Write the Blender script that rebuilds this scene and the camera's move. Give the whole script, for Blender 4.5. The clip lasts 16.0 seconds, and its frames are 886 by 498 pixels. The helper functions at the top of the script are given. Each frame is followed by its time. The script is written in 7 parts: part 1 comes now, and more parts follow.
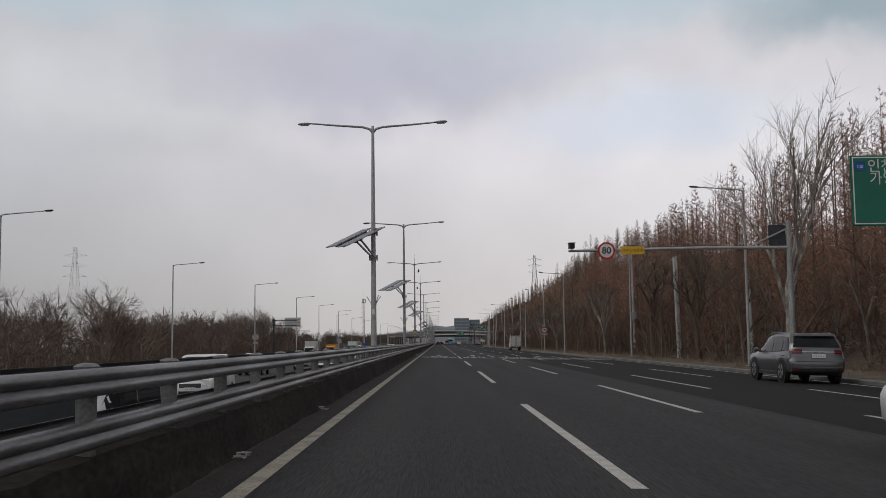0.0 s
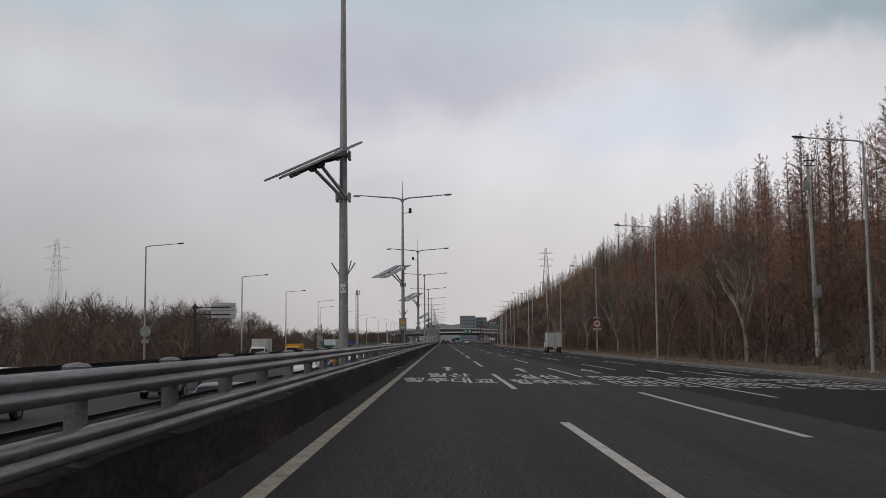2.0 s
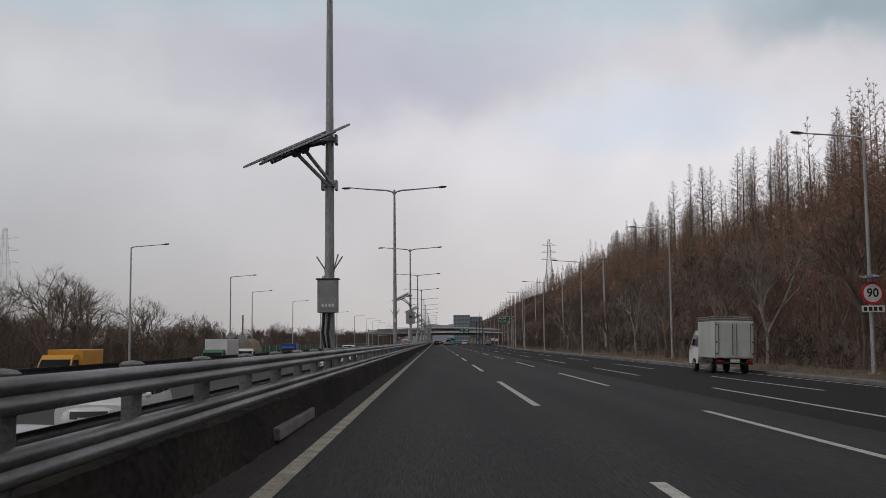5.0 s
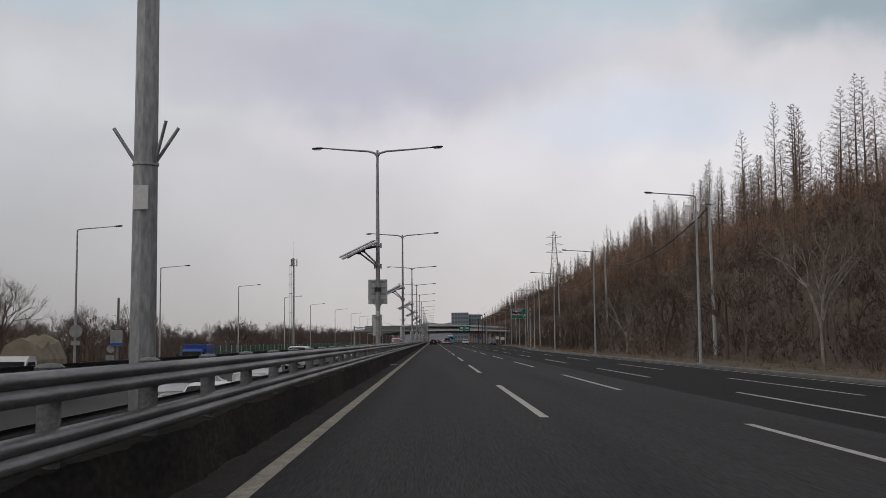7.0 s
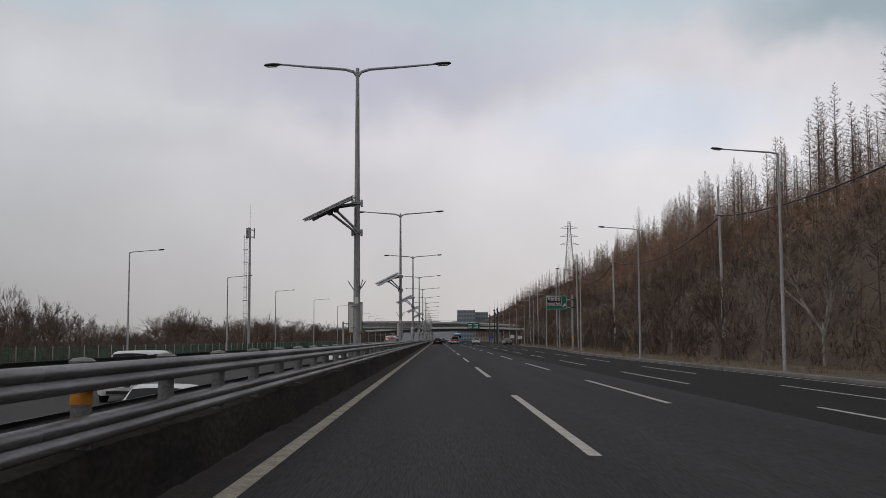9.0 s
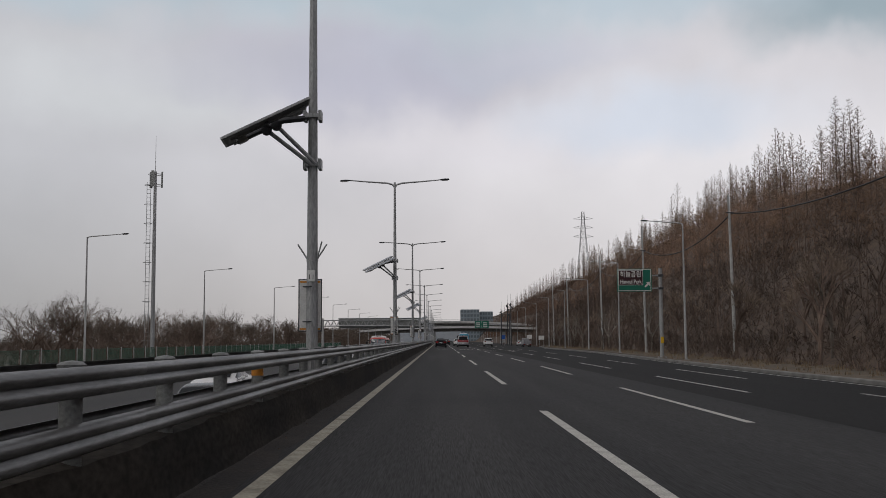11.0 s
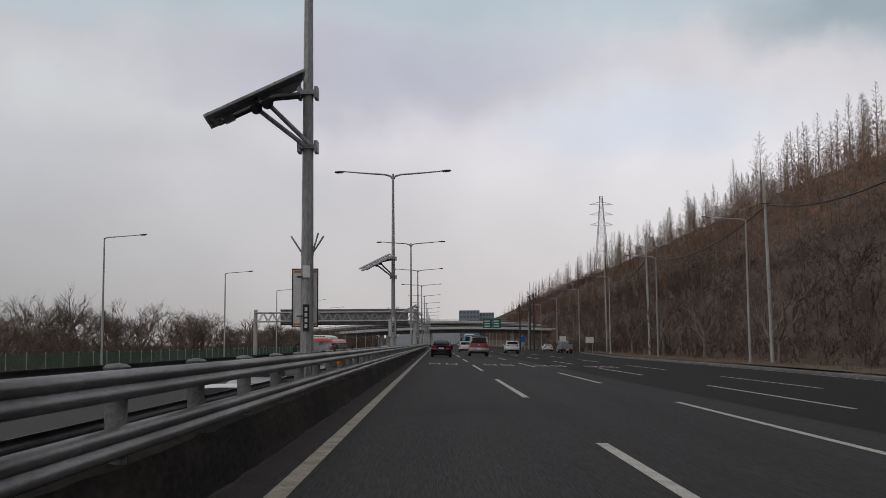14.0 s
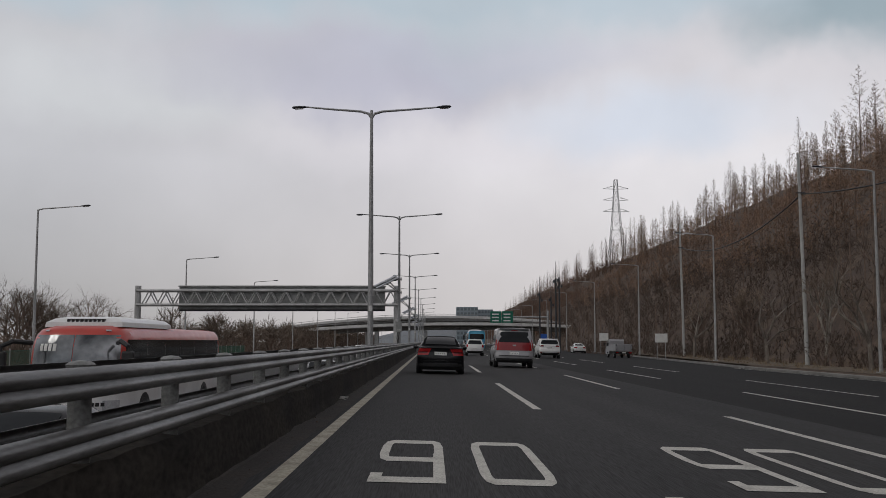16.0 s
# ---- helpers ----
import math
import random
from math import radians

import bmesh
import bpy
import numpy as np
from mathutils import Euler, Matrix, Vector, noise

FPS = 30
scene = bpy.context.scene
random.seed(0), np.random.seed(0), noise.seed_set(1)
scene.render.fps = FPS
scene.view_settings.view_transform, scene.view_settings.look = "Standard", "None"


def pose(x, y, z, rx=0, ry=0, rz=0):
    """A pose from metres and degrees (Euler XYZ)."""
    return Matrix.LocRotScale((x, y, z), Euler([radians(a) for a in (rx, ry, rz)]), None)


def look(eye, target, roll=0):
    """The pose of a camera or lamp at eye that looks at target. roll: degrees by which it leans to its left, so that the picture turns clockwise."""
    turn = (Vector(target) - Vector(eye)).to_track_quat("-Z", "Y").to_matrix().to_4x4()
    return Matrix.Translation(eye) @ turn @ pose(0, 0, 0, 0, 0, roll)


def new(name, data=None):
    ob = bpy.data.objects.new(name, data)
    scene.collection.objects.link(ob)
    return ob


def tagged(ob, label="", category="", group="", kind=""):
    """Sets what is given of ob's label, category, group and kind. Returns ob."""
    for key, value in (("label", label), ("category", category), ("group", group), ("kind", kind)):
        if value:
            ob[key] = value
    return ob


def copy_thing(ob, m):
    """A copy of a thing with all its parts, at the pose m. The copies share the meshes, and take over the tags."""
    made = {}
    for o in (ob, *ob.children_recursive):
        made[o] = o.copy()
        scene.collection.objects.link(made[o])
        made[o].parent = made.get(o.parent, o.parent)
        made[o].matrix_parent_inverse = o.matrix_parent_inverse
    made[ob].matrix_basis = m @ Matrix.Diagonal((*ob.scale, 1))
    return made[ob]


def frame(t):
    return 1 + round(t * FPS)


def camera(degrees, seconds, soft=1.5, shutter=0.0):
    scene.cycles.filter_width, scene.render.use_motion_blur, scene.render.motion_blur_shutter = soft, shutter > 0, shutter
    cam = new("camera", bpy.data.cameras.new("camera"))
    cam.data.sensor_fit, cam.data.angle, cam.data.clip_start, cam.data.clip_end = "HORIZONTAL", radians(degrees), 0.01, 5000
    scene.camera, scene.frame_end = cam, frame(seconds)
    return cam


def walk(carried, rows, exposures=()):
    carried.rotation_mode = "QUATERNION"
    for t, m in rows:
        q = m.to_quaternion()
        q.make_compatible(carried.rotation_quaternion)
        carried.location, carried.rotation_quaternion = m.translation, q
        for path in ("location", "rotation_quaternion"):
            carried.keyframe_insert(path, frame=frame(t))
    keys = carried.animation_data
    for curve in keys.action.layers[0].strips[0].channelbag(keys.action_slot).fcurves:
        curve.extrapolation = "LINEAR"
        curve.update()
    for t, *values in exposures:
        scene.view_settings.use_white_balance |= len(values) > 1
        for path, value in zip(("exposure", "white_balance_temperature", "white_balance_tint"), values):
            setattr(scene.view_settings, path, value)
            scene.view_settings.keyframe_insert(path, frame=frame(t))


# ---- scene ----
# camera: a car at about 90 km/h in the lane beside the median
EYE = 1.213
cam = camera(46.99, 16.0, soft=0.45)
ROWS = [
    (0.0, 0.01, 0.00, -0.27, 5.21, 0.66),
    (0.5, -0.02, 12.49, -0.26, 5.21, 0.36),
    (1.0, -0.05, 24.89, -0.10, 5.10, 0.53),
    (1.5, -0.08, 37.37, 0.10, 5.15, 0.69),
    (2.0, -0.13, 49.92, 0.01, 5.13, 0.51),
    (2.5, -0.18, 62.35, -0.07, 5.16, 0.83),
    (3.0, -0.23, 74.63, -0.12, 5.18, 0.41),
    (3.5, -0.26, 86.87, -0.21, 5.17, 0.41),
    (4.0, -0.28, 99.16, -0.26, 5.21, 0.47),
    (4.5, -0.27, 111.52, -0.28, 5.15, 0.43),
    (5.0, -0.24, 123.94, -0.42, 5.17, 0.54),
    (7.5, -0.04, 184.21, -0.58, 5.06, 0.54),
    (8.0, 0.01, 196.48, -0.53, 5.01, 0.56),
    (8.5, 0.02, 209.39, -0.40, 5.00, 0.42),
    (9.0, 0.01, 222.68, -0.31, 5.04, 0.23),
    (11.5, -0.15, 284.52, -0.17, 5.12, 0.38),
    (12.0, -0.20, 296.61, -0.20, 5.18, 0.38),
    (12.5, -0.25, 308.67, -0.08, 5.14, 0.51),
    (13.0, -0.30, 320.72, -0.25, 5.22, 0.48),
    (13.5, -0.32, 332.93, -0.22, 5.23, 0.32),
    (14.0, -0.33, 345.20, -0.36, 5.27, 0.37),
    (14.5, -0.32, 357.57, -0.26, 5.20, 0.19),
    (15.0, -0.30, 369.83, -0.53, 5.24, 0.16),
    (15.5, -0.27, 382.17, -0.48, 5.21, 0.15),
    (16.0, -0.23, 394.69, -0.60, 5.18, 0.02),
]
walk(cam, [(t, pose(x, y, EYE, 90 + pitch, roll, yaw)) for t, x, y, yaw, pitch, roll in ROWS])

# ---- world, sun ----
world = bpy.data.worlds.new("overcast")
scene.world = world
world.use_nodes = True
wn, wl = world.node_tree.nodes, world.node_tree.links
wn.clear()
w_out = wn.new("ShaderNodeOutputWorld")
w_bg = wn.new("ShaderNodeBackground")
w_sky = wn.new("ShaderNodeTexSky")
w_sky.sky_type = "NISHITA"
w_sky.sun_disc = False
w_sky.sun_elevation, w_sky.sun_rotation = radians(32), radians(-120)
w_sky.altitude, w_sky.air_density, w_sky.dust_density = 50, 1.0, 3.0
w_dim = wn.new("ShaderNodeMix")
w_dim.data_type, w_dim.blend_type = "RGBA", "MULTIPLY"
w_dim.inputs[0].default_value = 1.0
w_dim.inputs[7].default_value = (0.09, 0.09, 0.09, 1)
w_tc = wn.new("ShaderNodeTexCoord")
w_sep = wn.new("ShaderNodeSeparateXYZ")
w_noise = wn.new("ShaderNodeTexNoise")
w_noise.inputs["Scale"].default_value, w_noise.inputs["Detail"].default_value = 7.0, 5.0
w_noise.inputs["Roughness"].default_value = 0.5
wl.new(w_tc.outputs["Generated"], w_noise.inputs["Vector"])
wl.new(w_tc.outputs["Generated"], w_sep.inputs[0])


def sky_mix(a, b, fac, blend="MIX"):
    """Mixes two colours or sockets; returns the colour socket."""
    m = wn.new("ShaderNodeMix")
    m.data_type, m.blend_type = "RGBA", blend
    for socket, v in ((m.inputs[0], fac), (m.inputs[6], a), (m.inputs[7], b)):
        if isinstance(v, bpy.types.NodeSocket):
            wl.new(v, socket)
        elif isinstance(v, tuple):
            socket.default_value = (*v, 1)
        else:
            socket.default_value = v
    return m.outputs[2]


def sky_range(value, lo, hi, a=0.0, b=1.0, smooth=False):
    m = wn.new("ShaderNodeMapRange")
    m.interpolation_type = "SMOOTHSTEP" if smooth else "LINEAR"
    for name, v in (("From Min", lo), ("From Max", hi), ("To Min", a), ("To Max", b)):
        m.inputs[name].default_value = v
    wl.new(value, m.inputs["Value"])
    return m.outputs[0]


def sky_math(op, a, b):
    m = wn.new("ShaderNodeMath")
    m.operation = op
    for socket, v in ((m.inputs[0], a), (m.inputs[1], b)):
        if isinstance(v, bpy.types.NodeSocket):
            wl.new(v, socket)
        else:
            socket.default_value = v
    return m.outputs[0]


# a vector that wanders with the noise, so that the banks of cloud get ragged rims
w_wander = wn.new("ShaderNodeTexNoise")
w_wander.inputs["Scale"].default_value, w_wander.inputs["Detail"].default_value = 9.0, 4.0
wl.new(w_tc.outputs["Generated"], w_wander.inputs["Vector"])
w_off = wn.new("ShaderNodeSeparateColor")
wl.new(w_wander.outputs["Color"], w_off.inputs[0])
sky_x = sky_math("ADD", w_sep.outputs["X"], sky_math("MULTIPLY", sky_math("SUBTRACT", w_off.outputs[0], 0.5), 0.16))
sky_z = sky_math("ADD", w_sep.outputs["Z"], sky_math("MULTIPLY", sky_math("SUBTRACT", w_off.outputs[1], 0.5), 0.10))

side = sky_range(w_sep.outputs["X"], -0.40, 0.05)
sky_col = sky_mix((0.51, 0.525, 0.56), (0.635, 0.628, 0.665), side)
# banks of cloud: direction (x, z), half width and height, colour, cover
for cx, cz, rx, rz, col, cover in (
        (0.264, 0.150, 0.24, 0.085, (0.75, 0.745, 0.78), 0.95),
        (0.030, 0.195, 0.20, 0.040, (0.70, 0.69, 0.74), 0.6),
        (0.215, 0.215, 0.13, 0.035, (0.60, 0.675, 0.79), 0.7),
        (-0.30, 0.235, 0.14, 0.050, (0.62, 0.65, 0.68), 0.7),
        (-0.065, 0.254, 0.17, 0.048, (0.465, 0.475, 0.57), 0.9),
        (-0.185, 0.262, 0.13, 0.040, (0.50, 0.51, 0.58), 0.6),
        (0.058, 0.275, 0.16, 0.030, (0.50, 0.53, 0.62), 0.7),
        (0.00, 0.335, 0.80, 0.046, (0.42, 0.53, 0.61), 0.75),
        (0.385, 0.298, 0.12, 0.042, (0.27, 0.36, 0.41), 0.85)):
    dx = sky_math("DIVIDE", sky_math("SUBTRACT", sky_x, cx), rx)
    dz = sky_math("DIVIDE", sky_math("SUBTRACT", sky_z, cz), rz)
    d = sky_math("SQRT", sky_math("ADD", sky_math("MULTIPLY", dx, dx), sky_math("MULTIPLY", dz, dz)), 0.0)
    sky_col = sky_mix(sky_col, col, sky_range(d, 1.35, 0.3, 0.0, cover, True))
# paler, warmer haze near the horizon
haze = sky_mix((0.30, 0.30, 0.305), (0.58, 0.56, 0.565), sky_range(w_sep.outputs["X"], -0.42, 0.04))
sky_col = sky_mix(haze, sky_col, sky_range(w_sep.outputs["Z"], 0.0, 0.17))
# soft mottling; the unseen sky overhead is dimmed to cut the ground light
sky_col = sky_mix(sky_col, (1.085, 1.06, 1.045), 1.0, "MULTIPLY")
sky_col = sky_mix(sky_col, sky_range(w_noise.outputs["Fac"], 0.3, 0.7, 0.94, 1.06), 1.0, "MULTIPLY")
sky_col = sky_mix(sky_col, sky_range(w_sep.outputs["Z"], 0.34, 0.8, 1.0, 0.55), 1.0, "MULTIPLY")
wl.new(w_sky.outputs[0], w_dim.inputs[6])
wl.new(sky_mix(w_dim.outputs[2], sky_col, 0.94), w_bg.inputs["Color"])
w_bg.inputs["Strength"].default_value = 1.0
wl.new(w_bg.outputs[0], w_out.inputs[0])

sun = new("sun", bpy.data.lights.new("sun", "SUN"))
sun.data.energy, sun.data.angle, sun.data.color = 0.5, radians(20), (1.0, 0.95, 0.88)
sun.matrix_world = look((0, 0, 0), (0.6, 0.35, -0.75))


# ---- materials ----
def material(name, base, second=None, rough=0.6, metal=0.0, scale=4.0, fine=60.0, bump=0.15, spread=(0.35, 0.65), stretch=(1, 1, 1), vary=0.0, grain=0.25, coat=0.0, gloss=0.35):
    """Two-scale noise between two colours, a fine grain in value, roughness and relief."""
    m = bpy.data.materials.new(name)
    m.use_nodes = True
    n, l = m.node_tree.nodes, m.node_tree.links
    b = n["Principled BSDF"]
    second = second or tuple(c * 0.72 for c in base)
    tc = n.new("ShaderNodeTexCoord")
    mp = n.new("ShaderNodeMapping")
    mp.inputs["Scale"].default_value = stretch
    l.new(tc.outputs["Object"], mp.inputs[0])
    big = n.new("ShaderNodeTexNoise")
    big.inputs["Scale"].default_value, big.inputs["Detail"].default_value = scale, 4
    small = n.new("ShaderNodeTexNoise")
    small.inputs["Scale"].default_value, small.inputs["Detail"].default_value = fine, 3
    for t in (big, small):
        l.new(mp.outputs[0], t.inputs["Vector"])
    r = n.new("ShaderNodeValToRGB")
    r.color_ramp.elements[0].position, r.color_ramp.elements[1].position = spread
    r.color_ramp.elements[0].color, r.color_ramp.elements[1].color = (*base, 1), (*second, 1)
    l.new(big.outputs["Fac"], r.inputs[0])
    g = n.new("ShaderNodeMapRange")
    g.inputs["From Min"].default_value, g.inputs["From Max"].default_value = 0.3, 0.7
    g.inputs["To Min"].default_value, g.inputs["To Max"].default_value = 1 - grain, 1 + grain
    l.new(small.outputs["Fac"], g.inputs["Value"])
    mul = n.new("ShaderNodeMix")
    mul.data_type, mul.blend_type = "RGBA", "MULTIPLY"
    mul.inputs[0].default_value = 1.0
    l.new(r.outputs[0], mul.inputs[6])
    l.new(g.outputs[0], mul.inputs[7])
    col = mul.outputs[2]
    if vary:
        info = n.new("ShaderNodeObjectInfo")
        v = n.new("ShaderNodeMapRange")
        v.inputs["To Min"].default_value, v.inputs["To Max"].default_value = 1 - vary, 1 + vary
        l.new(info.outputs["Random"], v.inputs["Value"])
        m2 = n.new("ShaderNodeMix")
        m2.data_type, m2.blend_type = "RGBA", "MULTIPLY"
        m2.inputs[0].default_value = 1.0
        l.new(col, m2.inputs[6])
        l.new(v.outputs[0], m2.inputs[7])
        col = m2.outputs[2]
    l.new(col, b.inputs["Base Color"])
    rr = n.new("ShaderNodeMapRange")
    rr.inputs["To Min"].default_value, rr.inputs["To Max"].default_value = max(0.02, rough - 0.1), min(1, rough + 0.1)
    l.new(big.outputs["Fac"], rr.inputs["Value"])
    l.new(rr.outputs[0], b.inputs["Roughness"])
    b.inputs["Metallic"].default_value = metal
    b.inputs["Coat Weight"].default_value = coat
    b.inputs["Specular IOR Level"].default_value = gloss
    if bump:
        bp = n.new("ShaderNodeBump")
        bp.inputs["Strength"].default_value, bp.inputs["Distance"].default_value = bump, 0.01
        l.new(small.outputs["Fac"], bp.inputs["Height"])
        l.new(bp.outputs[0], b.inputs["Normal"])
    return m


M_ASPHALT = material("asphalt", (0.030, 0.030, 0.031), (0.054, 0.0535, 0.054), 0.9, scale=0.9, fine=90, bump=0.35, stretch=(1, 0.03, 1), grain=0.4, gloss=0.12, spread=(0.3, 0.72))
# darker copy of the asphalt for the outer lanes: lens fall-off put into the colour
M_ASPHALT_DIM = material("newer_asphalt", (0.0135, 0.0135, 0.014), (0.0245, 0.0243, 0.0245), 0.9, scale=0.9, fine=90, bump=0.35, stretch=(1, 0.03, 1), grain=0.4, gloss=0.12, spread=(0.3, 0.72))
M_ASPHALT2 = material("asphalt_old", (0.05, 0.05, 0.051), (0.07, 0.069, 0.068), 0.88, scale=0.3, fine=70, bump=0.35, stretch=(1, 0.2, 1), gloss=0.12)
M_PAINT = material("road_paint", (0.46, 0.45, 0.41), (0.30, 0.29, 0.26), 0.7, scale=3.0, fine=40, bump=0.2, spread=(0.45, 0.75), grain=0.3)
M_PAINT_EDGE = material("road_paint_edge", (0.40, 0.37, 0.29), (0.24, 0.22, 0.17), 0.75, scale=2.5, fine=35, bump=0.2, spread=(0.42, 0.7), grain=0.3)
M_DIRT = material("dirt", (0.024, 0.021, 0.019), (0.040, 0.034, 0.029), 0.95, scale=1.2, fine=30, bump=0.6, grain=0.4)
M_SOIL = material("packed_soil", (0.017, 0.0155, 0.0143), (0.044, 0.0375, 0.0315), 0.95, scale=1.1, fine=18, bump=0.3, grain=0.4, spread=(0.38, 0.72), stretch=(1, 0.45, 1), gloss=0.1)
M_GRASS = material("dry_verge", (0.135, 0.105, 0.072), (0.085, 0.068, 0.05), 0.95, scale=0.8, fine=25, bump=0.7, grain=0.45)
M_LITTER = material("leaf_litter", (0.062, 0.043, 0.033), (0.10, 0.07, 0.05), 0.95, scale=0.35, fine=5, bump=0.8, grain=0.5)
M_DECK = material("pale_concrete", (0.42, 0.42, 0.41), (0.33, 0.33, 0.32), 0.85, scale=0.2, fine=5, bump=0.2, grain=0.12)
M_DECKPALE = material("pale_parapet_concrete", (0.60, 0.60, 0.59), (0.48, 0.48, 0.47), 0.85, scale=0.3, fine=5, bump=0.2, grain=0.12)
M_CONC = material("concrete", (0.21, 0.205, 0.195), (0.14, 0.135, 0.125), 0.85, scale=1.1, fine=40, bump=0.3, grain=0.2)
M_GALV = material("galvanised_steel", (0.30, 0.31, 0.31), (0.20, 0.205, 0.205), 0.5, 0.55, scale=2.5, fine=45, bump=0.08, stretch=(1, 0.5, 1), grain=0.18)
M_RAIL = material("weathered_rail_steel", (0.175, 0.175, 0.175), (0.06, 0.058, 0.056), 0.42, 0.5, scale=1.7, fine=26, bump=0.1, stretch=(1, 0.3, 2.5), grain=0.3, spread=(0.4, 0.78))
M_POST = material("grey_post", (0.20, 0.205, 0.20), (0.13, 0.132, 0.13), 0.6, 0.25, scale=3, fine=40, bump=0.1, vary=0.2)
M_POLE = material("painted_pole", (0.36, 0.365, 0.365), (0.27, 0.275, 0.275), 0.5, 0.3, scale=1.5, fine=30, bump=0.04, stretch=(1, 1, 0.3), vary=0.12)
M_POLE_LT = material("pale_pole", (0.42, 0.42, 0.42), (0.30, 0.30, 0.295), 0.5, 0.3, scale=1.5, fine=30, bump=0.06, stretch=(1, 1, 0.3), vary=0.12)
M_DARKSTEEL = material("dark_steel", (0.045, 0.047, 0.052), (0.07, 0.072, 0.076), 0.5, 0.4, scale=5, fine=60, bump=0.05)
M_PANEL = material("solar_cell", (0.06, 0.065, 0.08), (0.075, 0.08, 0.095), 0.28, 0.1, scale=8, fine=50, bump=0.0, grain=0.1)
M_WHITE = material("white_metal", (0.70, 0.70, 0.68), (0.58, 0.58, 0.56), 0.45, 0.0, scale=2, fine=30, bump=0.03, grain=0.08)
M_ALU = material("dull_aluminium_sheet", (0.55, 0.55, 0.54), (0.44, 0.44, 0.43), 0.45, 0.25, scale=2, fine=40, bump=0.02, grain=0.08)
M_GREYBOX = material("grey_enamel", (0.30, 0.31, 0.30), (0.22, 0.225, 0.22), 0.5, 0.1, scale=3, fine=40, bump=0.04, grain=0.12)
M_GREEN = material("sign_green", (0.008, 0.145, 0.095), (0.008, 0.12, 0.08), 0.4, 0.0, scale=1, fine=20, bump=0.0, grain=0.06)
M_RED = material("sign_red", (0.50, 0.03, 0.03), (0.42, 0.025, 0.03), 0.45, scale=2, fine=30, bump=0.0, grain=0.06)
M_YELLOW = material("sign_yellow", (0.70, 0.42, 0.02), (0.60, 0.36, 0.02), 0.5, scale=2, fine=30, bump=0.0, grain=0.08)
M_ORANGE = material("sign_orange", (0.60, 0.24, 0.03), (0.5, 0.2, 0.03), 0.5, scale=2, fine=30, bump=0.0, grain=0.08)
M_BLACK = material("black_plastic", (0.015, 0.015, 0.016), (0.025, 0.025, 0.025), 0.5, scale=4, fine=60, bump=0.03)
M_BLUE = material("sign_blue", (0.02, 0.10, 0.40), (0.02, 0.08, 0.33), 0.45, scale=2, fine=30, bump=0.0, grain=0.06)
M_BARK = material("brown_bark", (0.12, 0.085, 0.068), (0.17, 0.125, 0.10), 0.95, scale=3, fine=25, bump=0.5, stretch=(1, 1, 0.25), vary=0.25)
M_TWIG = material("russet_twigs", (0.33, 0.19, 0.135), (0.23, 0.138, 0.105), 0.95, scale=0.6, fine=5, bump=0, vary=0.3, grain=0.35)
M_TWIG_GREY = material("grey_brown_twigs", (0.235, 0.18, 0.135), (0.165, 0.125, 0.10), 0.95, scale=0.6, fine=5, bump=0, vary=0.3, grain=0.35)
M_TWIG_DARK = material("dull_brown_twigs", (0.185, 0.112, 0.078), (0.115, 0.074, 0.055), 0.95, scale=0.5, fine=5, bump=0, vary=0.25, grain=0.35)
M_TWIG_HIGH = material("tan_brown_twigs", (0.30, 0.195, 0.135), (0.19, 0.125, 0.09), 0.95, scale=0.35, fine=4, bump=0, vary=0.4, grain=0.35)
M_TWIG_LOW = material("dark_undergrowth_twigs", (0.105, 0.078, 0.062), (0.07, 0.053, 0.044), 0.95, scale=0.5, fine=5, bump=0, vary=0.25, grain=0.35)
M_TWIG_BELT = material("brown_grey_twigs", (0.15, 0.116, 0.09), (0.10, 0.079, 0.064), 0.95, scale=0.6, fine=5, bump=0, vary=0.3, grain=0.35)
M_BARK_WHITE = material("whitish_plane_bark", (0.33, 0.305, 0.27), (0.15, 0.13, 0.115), 0.9, scale=2.2, fine=14, bump=0.4, stretch=(1, 1, 0.5), spread=(0.42, 0.6))
M_BARK_GREY = material("grey_plane_bark", (0.20, 0.175, 0.15), (0.11, 0.092, 0.078), 0.9, scale=2.2, fine=14, bump=0.4, stretch=(1, 1, 0.5))
# blue-grey woods colour with the haze of distance mixed in
M_FAR_HAZED = material("far_woods", (0.15, 0.165, 0.18), (0.18, 0.195, 0.21), 0.95, scale=0.02, fine=0.2, bump=0, grain=0.15)
M_BARK_PALE = material("pale_bark", (0.30, 0.27, 0.235), (0.15, 0.13, 0.11), 0.9, scale=2.5, fine=18, bump=0.4, stretch=(1, 1, 0.5), vary=0.15)
M_FENCE = material("green_fence", (0.04, 0.11, 0.075), (0.03, 0.08, 0.055), 0.55, scale=2, fine=30, bump=0.03)


# ---- mesh helpers ----
def box(bm, lo, hi, bevel=0.0, m=None):
    """Adds a box from corner lo to corner hi, with bevelled edges."""
    c = [(a + b) / 2 for a, b in zip(lo, hi)]
    s = [abs(b - a) for a, b in zip(lo, hi)]
    t = Matrix.Translation(c) @ Matrix.Diagonal((*s, 1))
    g = bmesh.ops.create_cube(bm, size=1, matrix=(m @ t) if m else t)
    if bevel:
        es = list({e for v in g["verts"] for e in v.link_edges})
        bmesh.ops.bevel(bm, geom=es, offset=bevel, segments=2, affect="EDGES", profile=0.5)


